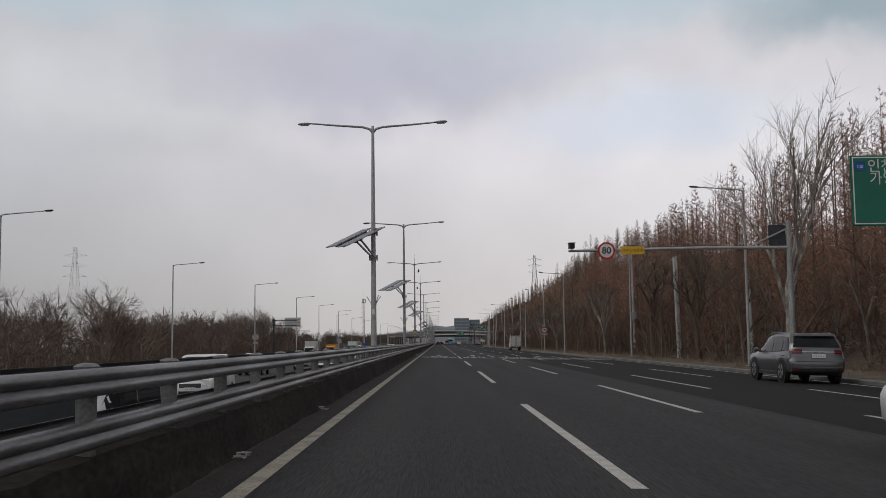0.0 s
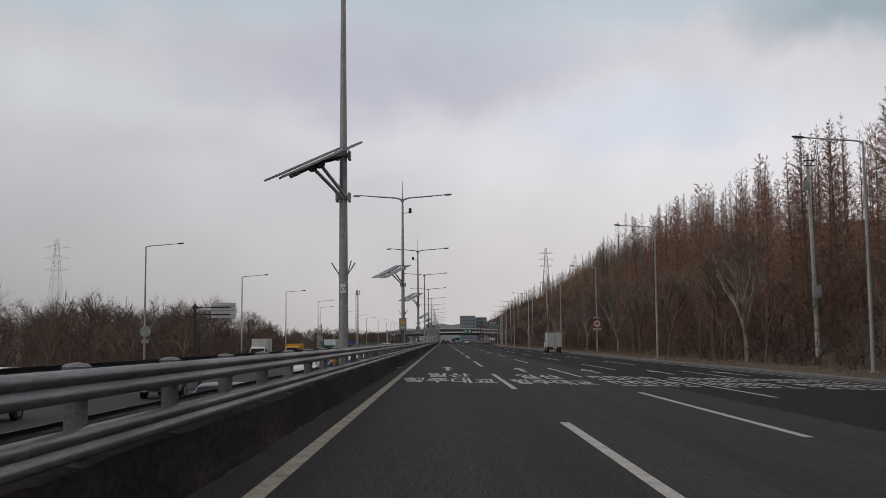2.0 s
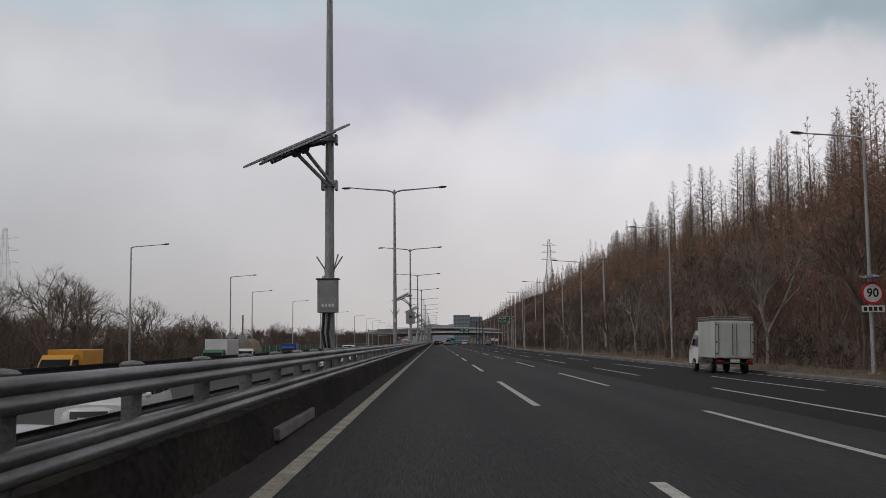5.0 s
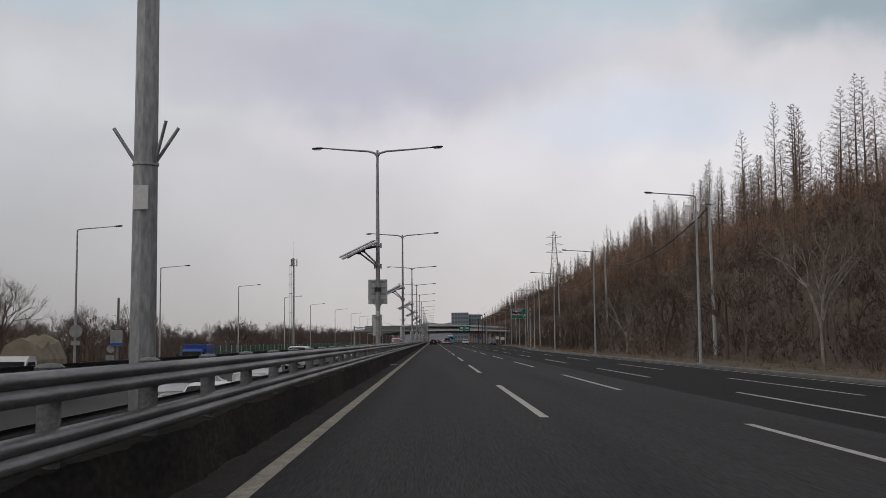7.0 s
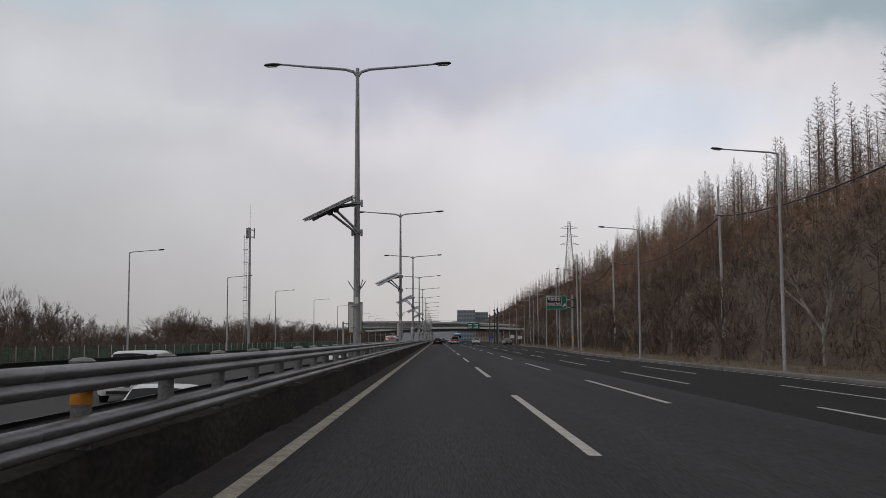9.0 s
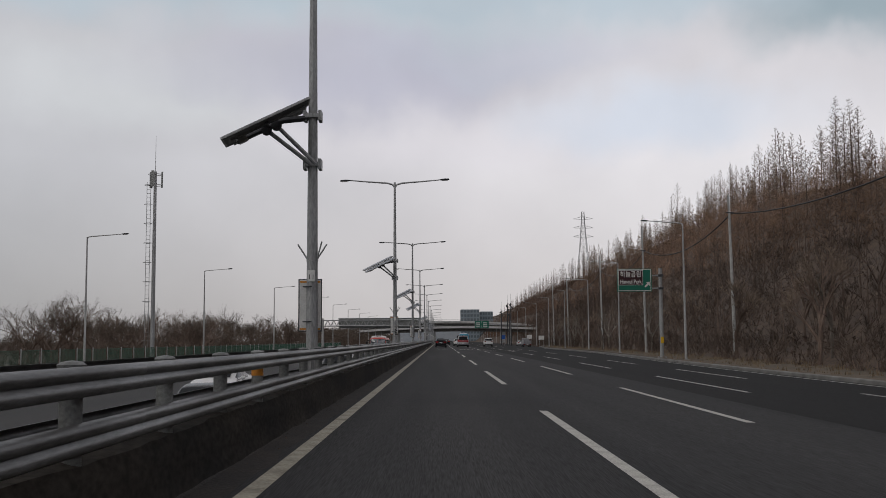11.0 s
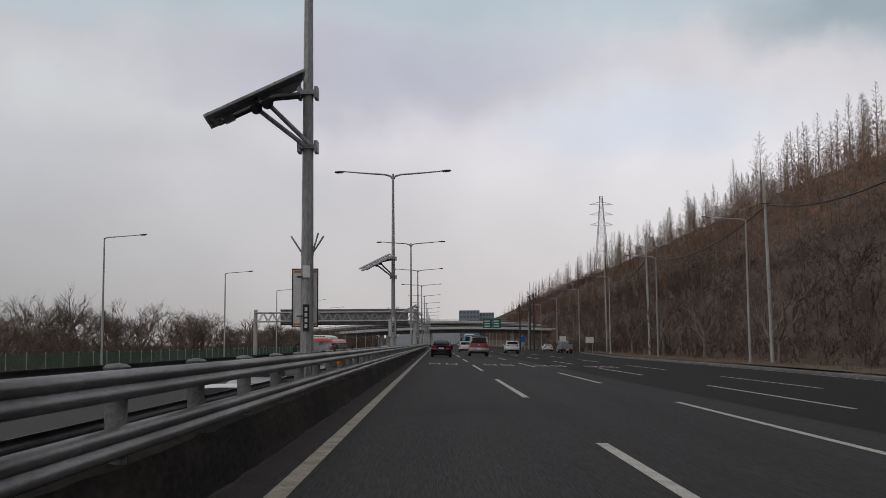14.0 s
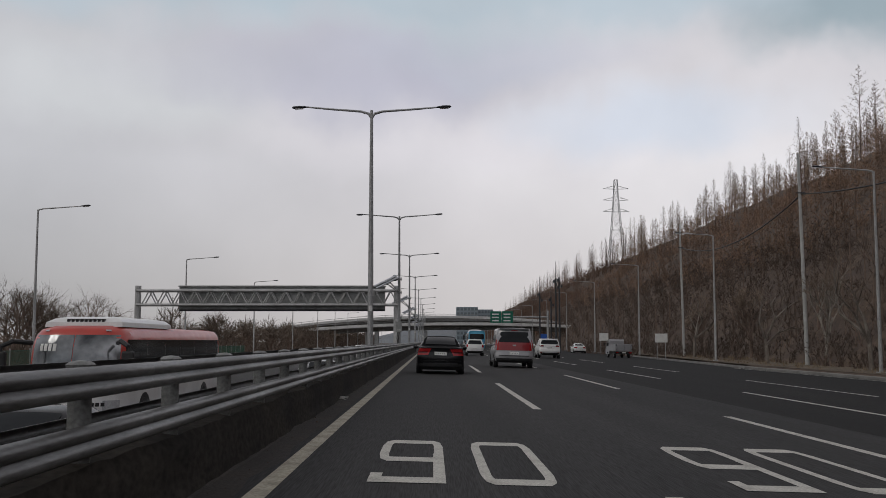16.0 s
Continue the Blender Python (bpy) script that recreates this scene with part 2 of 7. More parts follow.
def tube(bm, points, radii, sides=8, caps=True):
    """Sweeps a round section along points, with a radius for each."""
    rings = []
    pts = [Vector(p) for p in points]
    if not hasattr(radii, "__len__"):
        radii = [radii] * len(pts)
    for i, p in enumerate(pts):
        d = (pts[min(i + 1, len(pts) - 1)] - pts[max(i - 1, 0)]).normalized()
        a = d.cross(Vector((0, 0, 1)) if abs(d.z) < 0.9 else Vector((0, 1, 0))).normalized()
        b = d.cross(a)
        rings.append([bm.verts.new(p + (a * math.cos(k) + b * math.sin(k)) * radii[i]) for k in (2 * math.pi * j / sides for j in range(sides))])
    for r0, r1 in zip(rings, rings[1:]):
        for j in range(sides):
            bm.faces.new((r0[j], r0[(j + 1) % sides], r1[(j + 1) % sides], r1[j]))
    if caps:
        bm.faces.new(rings[0][::-1])
        bm.faces.new(rings[-1])


def sweep_y(bm, profile, ys, closed=False, shift=None):
    """Extrudes an (x, z) profile along y; shift(y) gives (dx, dz)."""
    rows = []
    for y in ys:
        dx, dz = shift(y) if shift else (0, 0)
        rows.append([bm.verts.new((x + dx, y, z + dz)) for x, z in profile])
    n = len(profile)
    for a, b in zip(rows, rows[1:]):
        for j in range(n if closed else n - 1):
            k = (j + 1) % n
            bm.faces.new((a[j], a[k], b[k], b[j]))
    if closed:
        bm.faces.new(rows[0])
        bm.faces.new(rows[-1][::-1])


def finish(name, bm, mat, smooth=False):
    bmesh.ops.recalc_face_normals(bm, faces=bm.faces)
    me = bpy.data.meshes.new(name)
    bm.to_mesh(me)
    bm.free()
    if smooth:
        me.polygons.foreach_set("use_smooth", [True] * len(me.polygons))
        me.set_sharp_from_angle(angle=radians(40))
    for m in mat if isinstance(mat, (list, tuple)) else [mat]:
        me.materials.append(m)
    return me


def part(name, bm, mat, parent=None, label="", smooth=False):
    """One mesh object, under a thing or under a part."""
    ob = new(name, finish(name, bm, mat, smooth) if isinstance(bm, bmesh.types.BMesh) else bm)
    if parent:
        ob.parent = parent
    if label:
        ob["label"] = label
    return ob


def thing(name, label, category, group="", kind="", at=None):
    ob = tagged(new(name), label, category, group, kind)
    ob.empty_display_size = 0.3
    if at is not None:
        ob.matrix_basis = at
    return ob


def letters(text, size, depth=0.004, bold=0.0):
    """A mesh of writing in Blender's own font, centred, in the xz plane, read from -y."""
    cu = bpy.data.curves.new("writing", "FONT")
    cu.body, cu.size, cu.extrude, cu.offset = text, size, depth, bold
    cu.align_x, cu.align_y = "CENTER", "CENTER"
    cu.resolution_u = 3
    ob = bpy.data.objects.new("writing", cu)
    me = bpy.data.meshes.new_from_object(ob)
    bpy.data.objects.remove(ob)
    bpy.data.curves.remove(cu)
    return me


def writing(name, text, size, mat, parent, m, depth=0.004, label="", sx=1.0, sy=1.0, bold=0.0):
    me = letters(text, size, depth, bold)
    me.transform(m @ Matrix.Diagonal((sx, sy, 1, 1)))
    me.materials.append(mat)
    return part(name, me, None, parent, label)


UP = pose(0, 0, 0, 90, 0, 0)      # lays writing into the xz plane, facing -y

# ---- the large structure ----
CROSS = 0.026                       # the carriageway falls to the right
LEFT_Z = -1.2                       # level of the opposite carriageway
Y0, Y1 = -60.0, 1500.0


def road_z(x):
    return -CROSS * x


def kerb_x(y):
    """Right kerb: the road widens towards a slip road."""
    t = min(1, max(0, (y - 300) / 120))
    return 14.3 + 5.2 * t * t * (3 - 2 * t) + max(0, min(1, (y - 460) / 120)) * 9


def hill_z(x, y):
    """Ground height right of the kerb: verge, then a wooded bank up to a plateau."""
    base = -0.28
    k = kerb_x(y) + 4.6
    if x <= k:
        return base
    fade = min(1, max(0, (y + 40) / 60)) * 0.4 + 0.6
    t = min(1, max(0, (y - 165) / 105))
    t *= t * (3 - 2 * t)
    u = min(1, max(0, (y - 340) / 220))
    u *= u * (3 - 2 * u)
    s = (0.30 + 0.32 * t + 0.22 * u) * (x - k) * fade
    top = 17 + 5 * t + 14 * u + 1.2 * math.sin(y * 0.011) + 0.9 * math.sin(y * 0.031 + 1)
    z = s if s < top * 0.8 else top * (1 - 0.2 * math.exp(-(s - top * 0.8) / (top * 0.2)))
    z *= min(1, (x - k) / 6) * 0.5 + 0.5
    return base + z + (noise.noise((x * 0.06, y * 0.06, 3)) * 1.1 + noise.noise((x * 0.2, y * 0.2, 7)) * 0.35) * min(1, (x - k) / 5)


def ground_z(x, y):
    if x < -45:
        return -2.0 + 0.5 * noise.noise((x * 0.01, y * 0.01, 1))
    if x < -22.5:
        return -1.75 + 0.25 * noise.noise((x * 0.2, y * 0.2, 1))
    if x < -3.3:
        return -1.9
    if x < kerb_x(y) + 0.2:
        return road_z(x) - 0.5
    return hill_z(x, y)


def build_ground():
    xs = [-4000, -1500, -600, -250, -120, -80, -60, -46, -38, -32, -27, -24, -22, -12, -3.4, -3.2, 2, 8, 14] + [16.0 + 0.75 * i for i in range(38)]
    xs += [46, 50, 54, 58, 62, 66, 72, 80, 95, 120, 180, 300, 700, 1800, 4000]
    ys = [-600, -200, -60] + [-40 + 6 * i for i in range(150)] + [870 + 20 * i for i in range(40)] + [1700, 2000, 3000, 4500]
    vs = [(x, y, ground_z(x, y)) for y in ys for x in xs]
    n = len(xs)
    fs = [(j * n + i, j * n + i + 1, (j + 1) * n + i + 1, (j + 1) * n + i) for j in range(len(ys) - 1) for i in range(n - 1)]
    me = bpy.data.meshes.new("ground")
    me.from_pydata(vs, [], fs)
    me.materials.append(M_LITTER)
    me.polygons.foreach_set("use_smooth", [True] * len(me.polygons))
    return tagged(new("ground", me), "dark earth and dead leaves on the roadside and wooded bank", "ground", kind="structure")


build_ground()

YS = [Y0 + 6 * i for i in range(int((Y1 - Y0) / 6) + 1)]


def strip(name, x0, x1, z, mat, label, category, ys=None, thick=0.0):
    """A long sheet between x0 and x1, which may be functions of y, as z is of x."""
    bm = bmesh.new()
    f0 = x0 if callable(x0) else lambda y: x0
    f1 = x1 if callable(x1) else lambda y: x1
    rows = []
    for y in ys or YS:
        a, b = f0(y), f1(y)
        rows.append([bm.verts.new((a + (b - a) * k / 4, y, z(a + (b - a) * k / 4))) for k in range(5)])
    for r0, r1 in zip(rows, rows[1:]):
        for k in range(4):
            bm.faces.new((r0[k], r0[k + 1], r1[k + 1], r1[k]))
    return tagged(part(name, bm, mat), label, category, kind="structure")


strip("road", -2.3, kerb_x, road_z, M_ASPHALT, "dark worn asphalt of a five-lane carriageway", "road")
strip("road_outer", 6.25, lambda y: kerb_x(y) - 0.02, lambda x: road_z(x) + 0.003, M_ASPHALT_DIM, "newer, darker asphalt of the outer lanes", "road")
strip("road_opposite", -21.5, -3.25, lambda x: LEFT_Z, M_ASPHALT2, "grey asphalt of the opposite carriageway", "road")
strip("verge", lambda y: kerb_x(y) + 0.25, lambda y: kerb_x(y) + 4.8, lambda x: -0.26, M_GRASS, "trampled dry grass and soil behind the kerb", "verge")
strip("verge_opposite", -24.5, -21.5, lambda x: LEFT_Z + 0.1, M_GRASS, "dry grass strip beside the opposite carriageway", "verge")

# kerb stones: one run
bm = bmesh.new()
sweep_y(bm, [(0, -0.3), (0, 0.12), (0.03, 0.15), (0.24, 0.15), (0.26, 0.1), (0.26, -0.3)], YS, shift=lambda y: (kerb_x(y) - 0.01, road_z(kerb_x(y))))
tagged(part("kerb", bm, M_CONC), "low grey concrete kerb along the verge", "kerb", kind="structure")

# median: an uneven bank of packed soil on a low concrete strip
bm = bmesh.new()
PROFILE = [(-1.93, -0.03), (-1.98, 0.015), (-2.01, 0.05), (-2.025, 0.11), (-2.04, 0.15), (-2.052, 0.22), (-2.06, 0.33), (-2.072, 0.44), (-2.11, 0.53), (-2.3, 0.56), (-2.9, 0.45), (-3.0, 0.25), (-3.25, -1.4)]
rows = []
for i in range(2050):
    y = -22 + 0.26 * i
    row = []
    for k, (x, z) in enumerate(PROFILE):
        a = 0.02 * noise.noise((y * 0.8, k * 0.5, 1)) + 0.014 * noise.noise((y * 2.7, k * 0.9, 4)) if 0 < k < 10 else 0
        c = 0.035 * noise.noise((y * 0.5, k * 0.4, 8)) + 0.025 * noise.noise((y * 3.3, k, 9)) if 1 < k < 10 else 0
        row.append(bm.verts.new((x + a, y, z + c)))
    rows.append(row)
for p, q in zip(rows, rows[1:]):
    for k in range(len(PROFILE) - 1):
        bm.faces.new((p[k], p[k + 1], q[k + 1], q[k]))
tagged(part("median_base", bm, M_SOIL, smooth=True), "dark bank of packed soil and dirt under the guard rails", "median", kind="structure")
r = random.Random(31)
# clods, stones and dead leaves along the foot of the bank
V, F = [], []
for i in range(3600):
    y = r.uniform(-5, 480)
    x = -2.09 + abs(r.gauss(0, 0.13))
    z = road_z(x) + 0.012
    if x > -1.8:
        continue
    k = r.uniform(0.005, 0.018)
    n0 = len(V)
    V += [(x + k * r.uniform(-1.4, -0.6), y + k * r.uniform(-0.5, 0.5), z), (x + k * r.uniform(-0.5, 0.5), y - k * r.uniform(0.6, 1.6), z), (x + k * r.uniform(0.6, 1.4), y + k * r.uniform(-0.5, 0.5), z), (x + k * r.uniform(-0.5, 0.5), y + k * r.uniform(0.6, 1.6), z), (x, y, z + k * r.uniform(0.4, 1.0))]
    F += [(n0, n0 + 1, n0 + 4), (n0 + 1, n0 + 2, n0 + 4), (n0 + 2, n0 + 3, n0 + 4), (n0 + 3, n0, n0 + 4)]
me = bpy.data.meshes.new("grit")
me.from_pydata(V, [], F)
me.materials.append(M_LITTER)
tagged(new("grit", me), "clods, pebbles and dead leaves along the median", "grit", kind="stuff")

# dirt swept against the median
bm = bmesh.new()
rows = []
for i in range(900):
    y = -20 + 0.6 * i
    e = -1.74 - 0.1 * noise.noise((y * 0.7, 0, 2)) - 0.05 * noise.noise((y * 3.1, 5, 2))
    rows.append([bm.verts.new((x, y, road_z(x) + z)) for x, z in ((-2.08, 0.07), (-2.0, 0.022 + 0.02 * noise.noise((y * 2, 1, 1))), (e, 0.003))])
for a, b in zip(rows, rows[1:]):
    for k in range(2):
        bm.faces.new((a[k], a[k + 1], b[k + 1], b[k]))
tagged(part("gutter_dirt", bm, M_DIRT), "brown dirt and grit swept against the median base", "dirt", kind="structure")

# ---- road markings ----
PERIOD, DASH, PHASE = 22.5, 11.8, 8.34


def lane_x(k, y):
    """Lines between the lanes; the lanes widen towards the slip road."""
    t = min(1, max(0, (y - 250) / 150))
    return (1.70, 4.76, 7.74, 10.75)[k] + (0.02, 0.28, 0.8, 1.3)[k] * t * t * (3 - 2 * t)


def mark_sheet(bm, x0, x1, y0, y1, lift=0.005):
    n = max(1, int((y1 - y0) / 8))
    for i in range(n):
        a, b = y0 + (y1 - y0) * i / n, y0 + (y1 - y0) * (i + 1) / n
        bm.faces.new([bm.verts.new((x, y, road_z(x) + lift)) for x, y in ((x0, a), (x1, a), (x1, b), (x0, b))])


bm = bmesh.new()
mark_sheet(bm, -1.66, -1.49, Y0, 1000)
tagged(part("edge_line", bm, M_PAINT_EDGE), "worn yellowish-white edge line along the median", "road marking", kind="structure")
bm = bmesh.new()
for y in range(int(Y0), 460, 8):
    x0, x1 = kerb_x(y) - 0.55, kerb_x(y + 8) - 0.55
    bm.faces.new([bm.verts.new((x, yy, road_z(x) + 0.005)) for x, yy in ((x0, y), (x0 + 0.15, y), (x1 + 0.15, y + 8), (x1, y + 8))])
tagged(part("edge_line", bm, M_PAINT), "worn white edge line beside the kerb", "road marking", kind="structure")
bm = bmesh.new()
mark_sheet(bm, -0.075, 0.075, 0, DASH, 0.0)
for v in bm.verts:
    v.co.z = 0
dash_me = finish("lane_dash", bm, M_PAINT)
for k, start in enumerate((0.4, 10.4, -1.6, 9.6)):
    for i in range(-4, 31):
        y = PHASE + start + PERIOD * i
        x, ahead = lane_x(k, y), lane_x(k, y + DASH)
        ob = tagged(new("lane_dash", dash_me), "worn white painted lane dash on the asphalt", "road marking", "lane dashes", "structure")
        ob.matrix_basis = pose(x, y, road_z(x) + 0.005, 0, math.degrees(CROSS), -math.degrees(math.atan((ahead - x) / DASH)))

# ---- guard rails of the median ----
WAVE = [(0.0, 0.0)]
for c in (0.044, 0.130):
    WAVE += [(0.022 + 0.042 * math.sin(k), c - 0.040 * math.cos(k)) for k in (0.35, 0.8, 1.25, 1.7, 2.15, 2.6)]
WAVE += [(0.0, 0.174)]


def beam(parent, face, z, y0, y1):
    """A two-ridged steel rail, its ridges towards face (+1 or -1), in one length."""
    bm = bmesh.new()
    prof = [(face * x, zz) for x, zz in WAVE] + [(face * (x - 0.008), zz) for x, zz in WAVE[::-1]]
    sweep_y(bm, prof, [y0, (y0 + y1) / 2, y1], closed=True)
    ob = part("rail", bm, M_RAIL, parent, smooth=True)
    ob.location.z = z
    return ob


def guard_section(x, low, up, top, back):
    """Rails on both faces of one row of posts; the rail behind hangs on arms, back metres away."""
    g = thing("guard_rail", "double-sided steel guard rail with round capped posts on the median", "guard rail", "median guard rails", at=pose(x, 0, 0))
    for i in range(2):
        bm = bmesh.new()
        y = 0.985 + 1.97 * i
        tube(bm, [(0, y, 0.12), (0, y, top + 0.01)], 0.066, 12)
        p = part("post", bm, M_POST, g, smooth=True)
        bm = bmesh.new()
        tube(bm, [(0, y, top), (0, y, top + 0.018), (0, y, top + 0.034), (0, y, top + 0.042)], [0.078, 0.083, 0.06, 0.01], 12)
        part("cap", bm, M_POST, p, smooth=True)
        for z in (low + 0.03, up + 0.03):
            bm = bmesh.new()
            box(bm, (0.055, y - 0.05, z), (0.09, y + 0.05, z + 0.1))
            part("bracket", bm, M_DARKSTEEL, p)
            bm = bmesh.new()
            a = z if z > 0.8 else z - 0.1
            box(bm, (-back, y - 0.03, a), (-0.06, y + 0.03, a + 0.06))
            part("arm", bm, M_DARKSTEEL, p)
    for face in (1, -1):
        for z in (low, up) if face > 0 else (low - 0.085, up - 0.008):
            b = beam(g, face, z, 0, 3.94)
            b.location.x = 0.085 if face > 0 else -back
    return g


first_rail = guard_section(-2.19, 0.588, 0.902, 1.067, 0.61)
first_rail.location.y = -20.165
for i in range(1, 150):
    copy_thing(first_rail, pose(-2.19, -20.165 + 3.94 * i, 0))

# ---- lamp poles on the median ----
MEDIAN_X = -2.47


def median_x(y):
    """The posts stand a little out of line."""
    return MEDIAN_X + {73.1: 0.08, 145.2: 0.03, 217.3: -0.03}.get(y, 0.0)


POLES = [4.5, 39.5, 73.1, 109.9, 145.2, 180.6, 217.3, 254.1, 291.4, 326.65, 362.1, 395.9, 431.7, 463.6, 494.6]
PANELLESS = (180.6, 431.7)


def lamp_head(parent, m, mat):
    bm = bmesh.new()
    tube(bm, [(0, 0, 0), (0.12, 0, 0.01), (0.3, 0, 0.015), (0.52, 0, 0.01), (0.58, 0, 0)], [0.03, 0.07, 0.095, 0.085, 0.03], 10)
    for v in bm.verts:
        v.co.z *= 0.55
    bm.transform(m)
    h = part("lamp_head", bm, mat, parent, smooth=True)
    bm = bmesh.new()
    box(bm, (0.16, -0.06, -0.062), (0.48, 0.06, -0.045), 0.006)
    bm.transform(m)
    part("lens", bm, M_WHITE, h)


def median_lamp(y, led):
    p = thing("street_lamp", "tall grey steel median lamp post with two arms", "street lamp", "median lamp posts", at=pose(median_x(y), y, 0.3))
    bm = bmesh.new()
    tube(bm, [(0, 0, 0), (0, 0, 0.5), (0, 0, 4.5), (0, 0, 9.4)], [0.118, 0.112, 0.09, 0.054], 8)
    part("pole", bm, M_POLE, p)
    bm = bmesh.new()
    box(bm, (-0.2, -0.2, 0.0), (0.2, 0.2, 0.04), 0.008)
    part("base_plate", bm, M_POLE, p)
    for s in (-1, 1):
        bm = bmesh.new()
        tube(bm, [(0, 0, 9.12), (s * 0.12, 0, 9.28), (s * 0.4, 0, 9.36), (s * 1.5, 0, 9.44), (s * 2.4, 0, 9.52)], [0.05, 0.05, 0.045, 0.038, 0.03], 8)
        part("arm", bm, M_POLE, p, smooth=True)
        lamp_head(p, pose(s * 2.36, 0, 9.52, 0, -3 * s if s > 0 else 3, 0 if s > 0 else 180), M_DARKSTEEL if led else M_POLE_LT)
    for s in (-1, 1):
        bm = bmesh.new()
        tube(bm, [(s * 0.09, 0, 2.42), (s * 0.27, 0, 2.7)], 0.015, 8)
        part("flag_holder", bm, M_POLE, p, smooth=True)
    bm = bmesh.new()
    tube(bm, [(0.09, -0.03, 2.42), (0.19, -0.1, 2.74)], 0.014, 8)
    part("flag_holder", bm, M_POLE, p, smooth=True)
    bm = bmesh.new()
    tube(bm, [(0, 0, 2.38), (0, 0, 2.405)], 0.112, 8)
    part("clamp", bm, M_POLE, p, smooth=True)
    bm = bmesh.new()
    box(bm, (-0.06, -0.135, 2.0), (0.06, -0.12, 2.2), 0.003)
    part("number_plate", bm, M_WHITE, p, "small white post number plate")
    return p


def solar_array(y, fall, az, slope, cx, cz):
    """Two tilted panels on struts, turned to the south."""
    s = thing("solar_panel", "pair of tilted grey solar panels strutted from a lamp post", "solar panel", "solar panels", at=pose(median_x(y), y, 0))
    ca, sa = math.cos(radians(az)), math.sin(radians(az))
    gx = Vector((ca, sa, ca * slope + sa * fall)).normalized()
    hx = Vector((-sa, ca, -sa * slope + ca * fall)).normalized()
    hx = (hx - gx * hx.dot(gx)).normalized()
    nz = gx.cross(hx).normalized()
    if nz.z < 0:
        nz = -nz
    c = Vector((cx, -0.35, cz))
    for k in (-1, 1):
        o = c + hx * (0.61 * k) + nz * (0.03 * k)
        m = Matrix.Translation(o) @ Matrix((gx, hx, nz)).transposed().to_4x4()
        bm = bmesh.new()
        box(bm, (-0.86, -0.485, -0.02), (0.86, 0.485, 0.02), 0.004, m)
        f = part("panel_frame", bm, M_POLE_LT, s)
        bm = bmesh.new()
        for i in range(6):
            for j in range(4):
                box(bm, (-0.83 + 0.277 * i, -0.465 + 0.2325 * j, 0.02), (-0.83 + 0.277 * i + 0.27, -0.465 + 0.2325 * j + 0.2255, 0.025), 0, m)
        part("cell_sheet", bm, M_PANEL, f)
        bm = bmesh.new()
        box(bm, (-0.82, -0.455, -0.026), (0.82, 0.455, -0.022), 0, m)
        part("backing", bm, M_DARKSTEEL, f)
    m = Matrix.Translation(c) @ Matrix((gx, hx, nz)).transposed().to_4x4()
    for yy in (-0.5, 0.5):
        bm = bmesh.new()
        box(bm, (-0.7, yy - 0.02, -0.075), (0.75, yy + 0.02, -0.03), 0.003, m)
        part("bearer", bm, M_POLE, s)
    bm = bmesh.new()
    tube(bm, [c - nz * 0.07 - hx * 0.75, c - nz * 0.07 + hx * 0.75], 0.035, 8)
    part("cross_tube", bm, M_DARKSTEEL, s, smooth=True)
    for k in (-1, 1):
        hinge = c + gx * (0.1 * k + 0.06) - nz * 0.12
        bm = bmesh.new()
        tube(bm, [(0.02 + 0.05 * k, -0.12, 4.5), hinge], 0.04, 8)
        part("strut", bm, M_POLE, s, smooth=True)
        bm = bmesh.new()
        tube(bm, [hinge - hx * 0.06, hinge + hx * 0.06], 0.1, 12)
        part("hinge", bm, M_DARKSTEEL, s, smooth=True)
    for z in (4.5, cz + 0.2):
        bm = bmesh.new()
        box(bm, (-0.17, -0.12, z - 0.1), (-0.11, 0.12, z + 0.1), 0.006)
        box(bm, (0.11, -0.12, z - 0.1), (0.17, 0.12, z + 0.1), 0.006)
        box(bm, (-0.13, -0.125, z - 0.04), (0.13, -0.085, z + 0.04), 0.006)
        box(bm, (-0.13, 0.085, z - 0.04), (0.13, 0.125, z + 0.04), 0.006)
        part("clamp", bm, M_POLE, s)
    bm = bmesh.new()
    tube(bm, [c - gx * 0.62 - nz * 0.09, c + gx * 0.3 - nz * 0.09, (-0.1, -0.05, cz + 0.16)], [0.05, 0.055, 0.06], 8)
    part("bearing_arm", bm, M_DARKSTEEL, s, smooth=True)
    bm = bmesh.new()
    box(bm, (-0.6, -0.12, -0.15), (-0.42, 0.1, -0.03), 0.01, m)
    part("junction_box", bm, M_POLE_LT, s)
    return s


old_lamp = median_lamp(39.5, False)
led_lamp = median_lamp(217.3, True)
first_solar = solar_array(39.5, 0.245, 26, 0.43, -0.68, 5.27)
steep_solar = solar_array(217.3, 0.175, 6, 0.48, -0.83, 5.22)
more = [494.6 + 33.5 * k for k in range(1, 12)]
for y in POLES + more:
    if y not in (39.5, 217.3):
        copy_thing(old_lamp if y < 140 else led_lamp, pose(median_x(y), y, 0.24 if y == 326.65 else 0.3))
    if y not in (39.5, 217.3) and y not in PANELLESS and y > 20:
        copy_thing(steep_solar if y > 200 else first_solar, pose(median_x(y), y, 0))


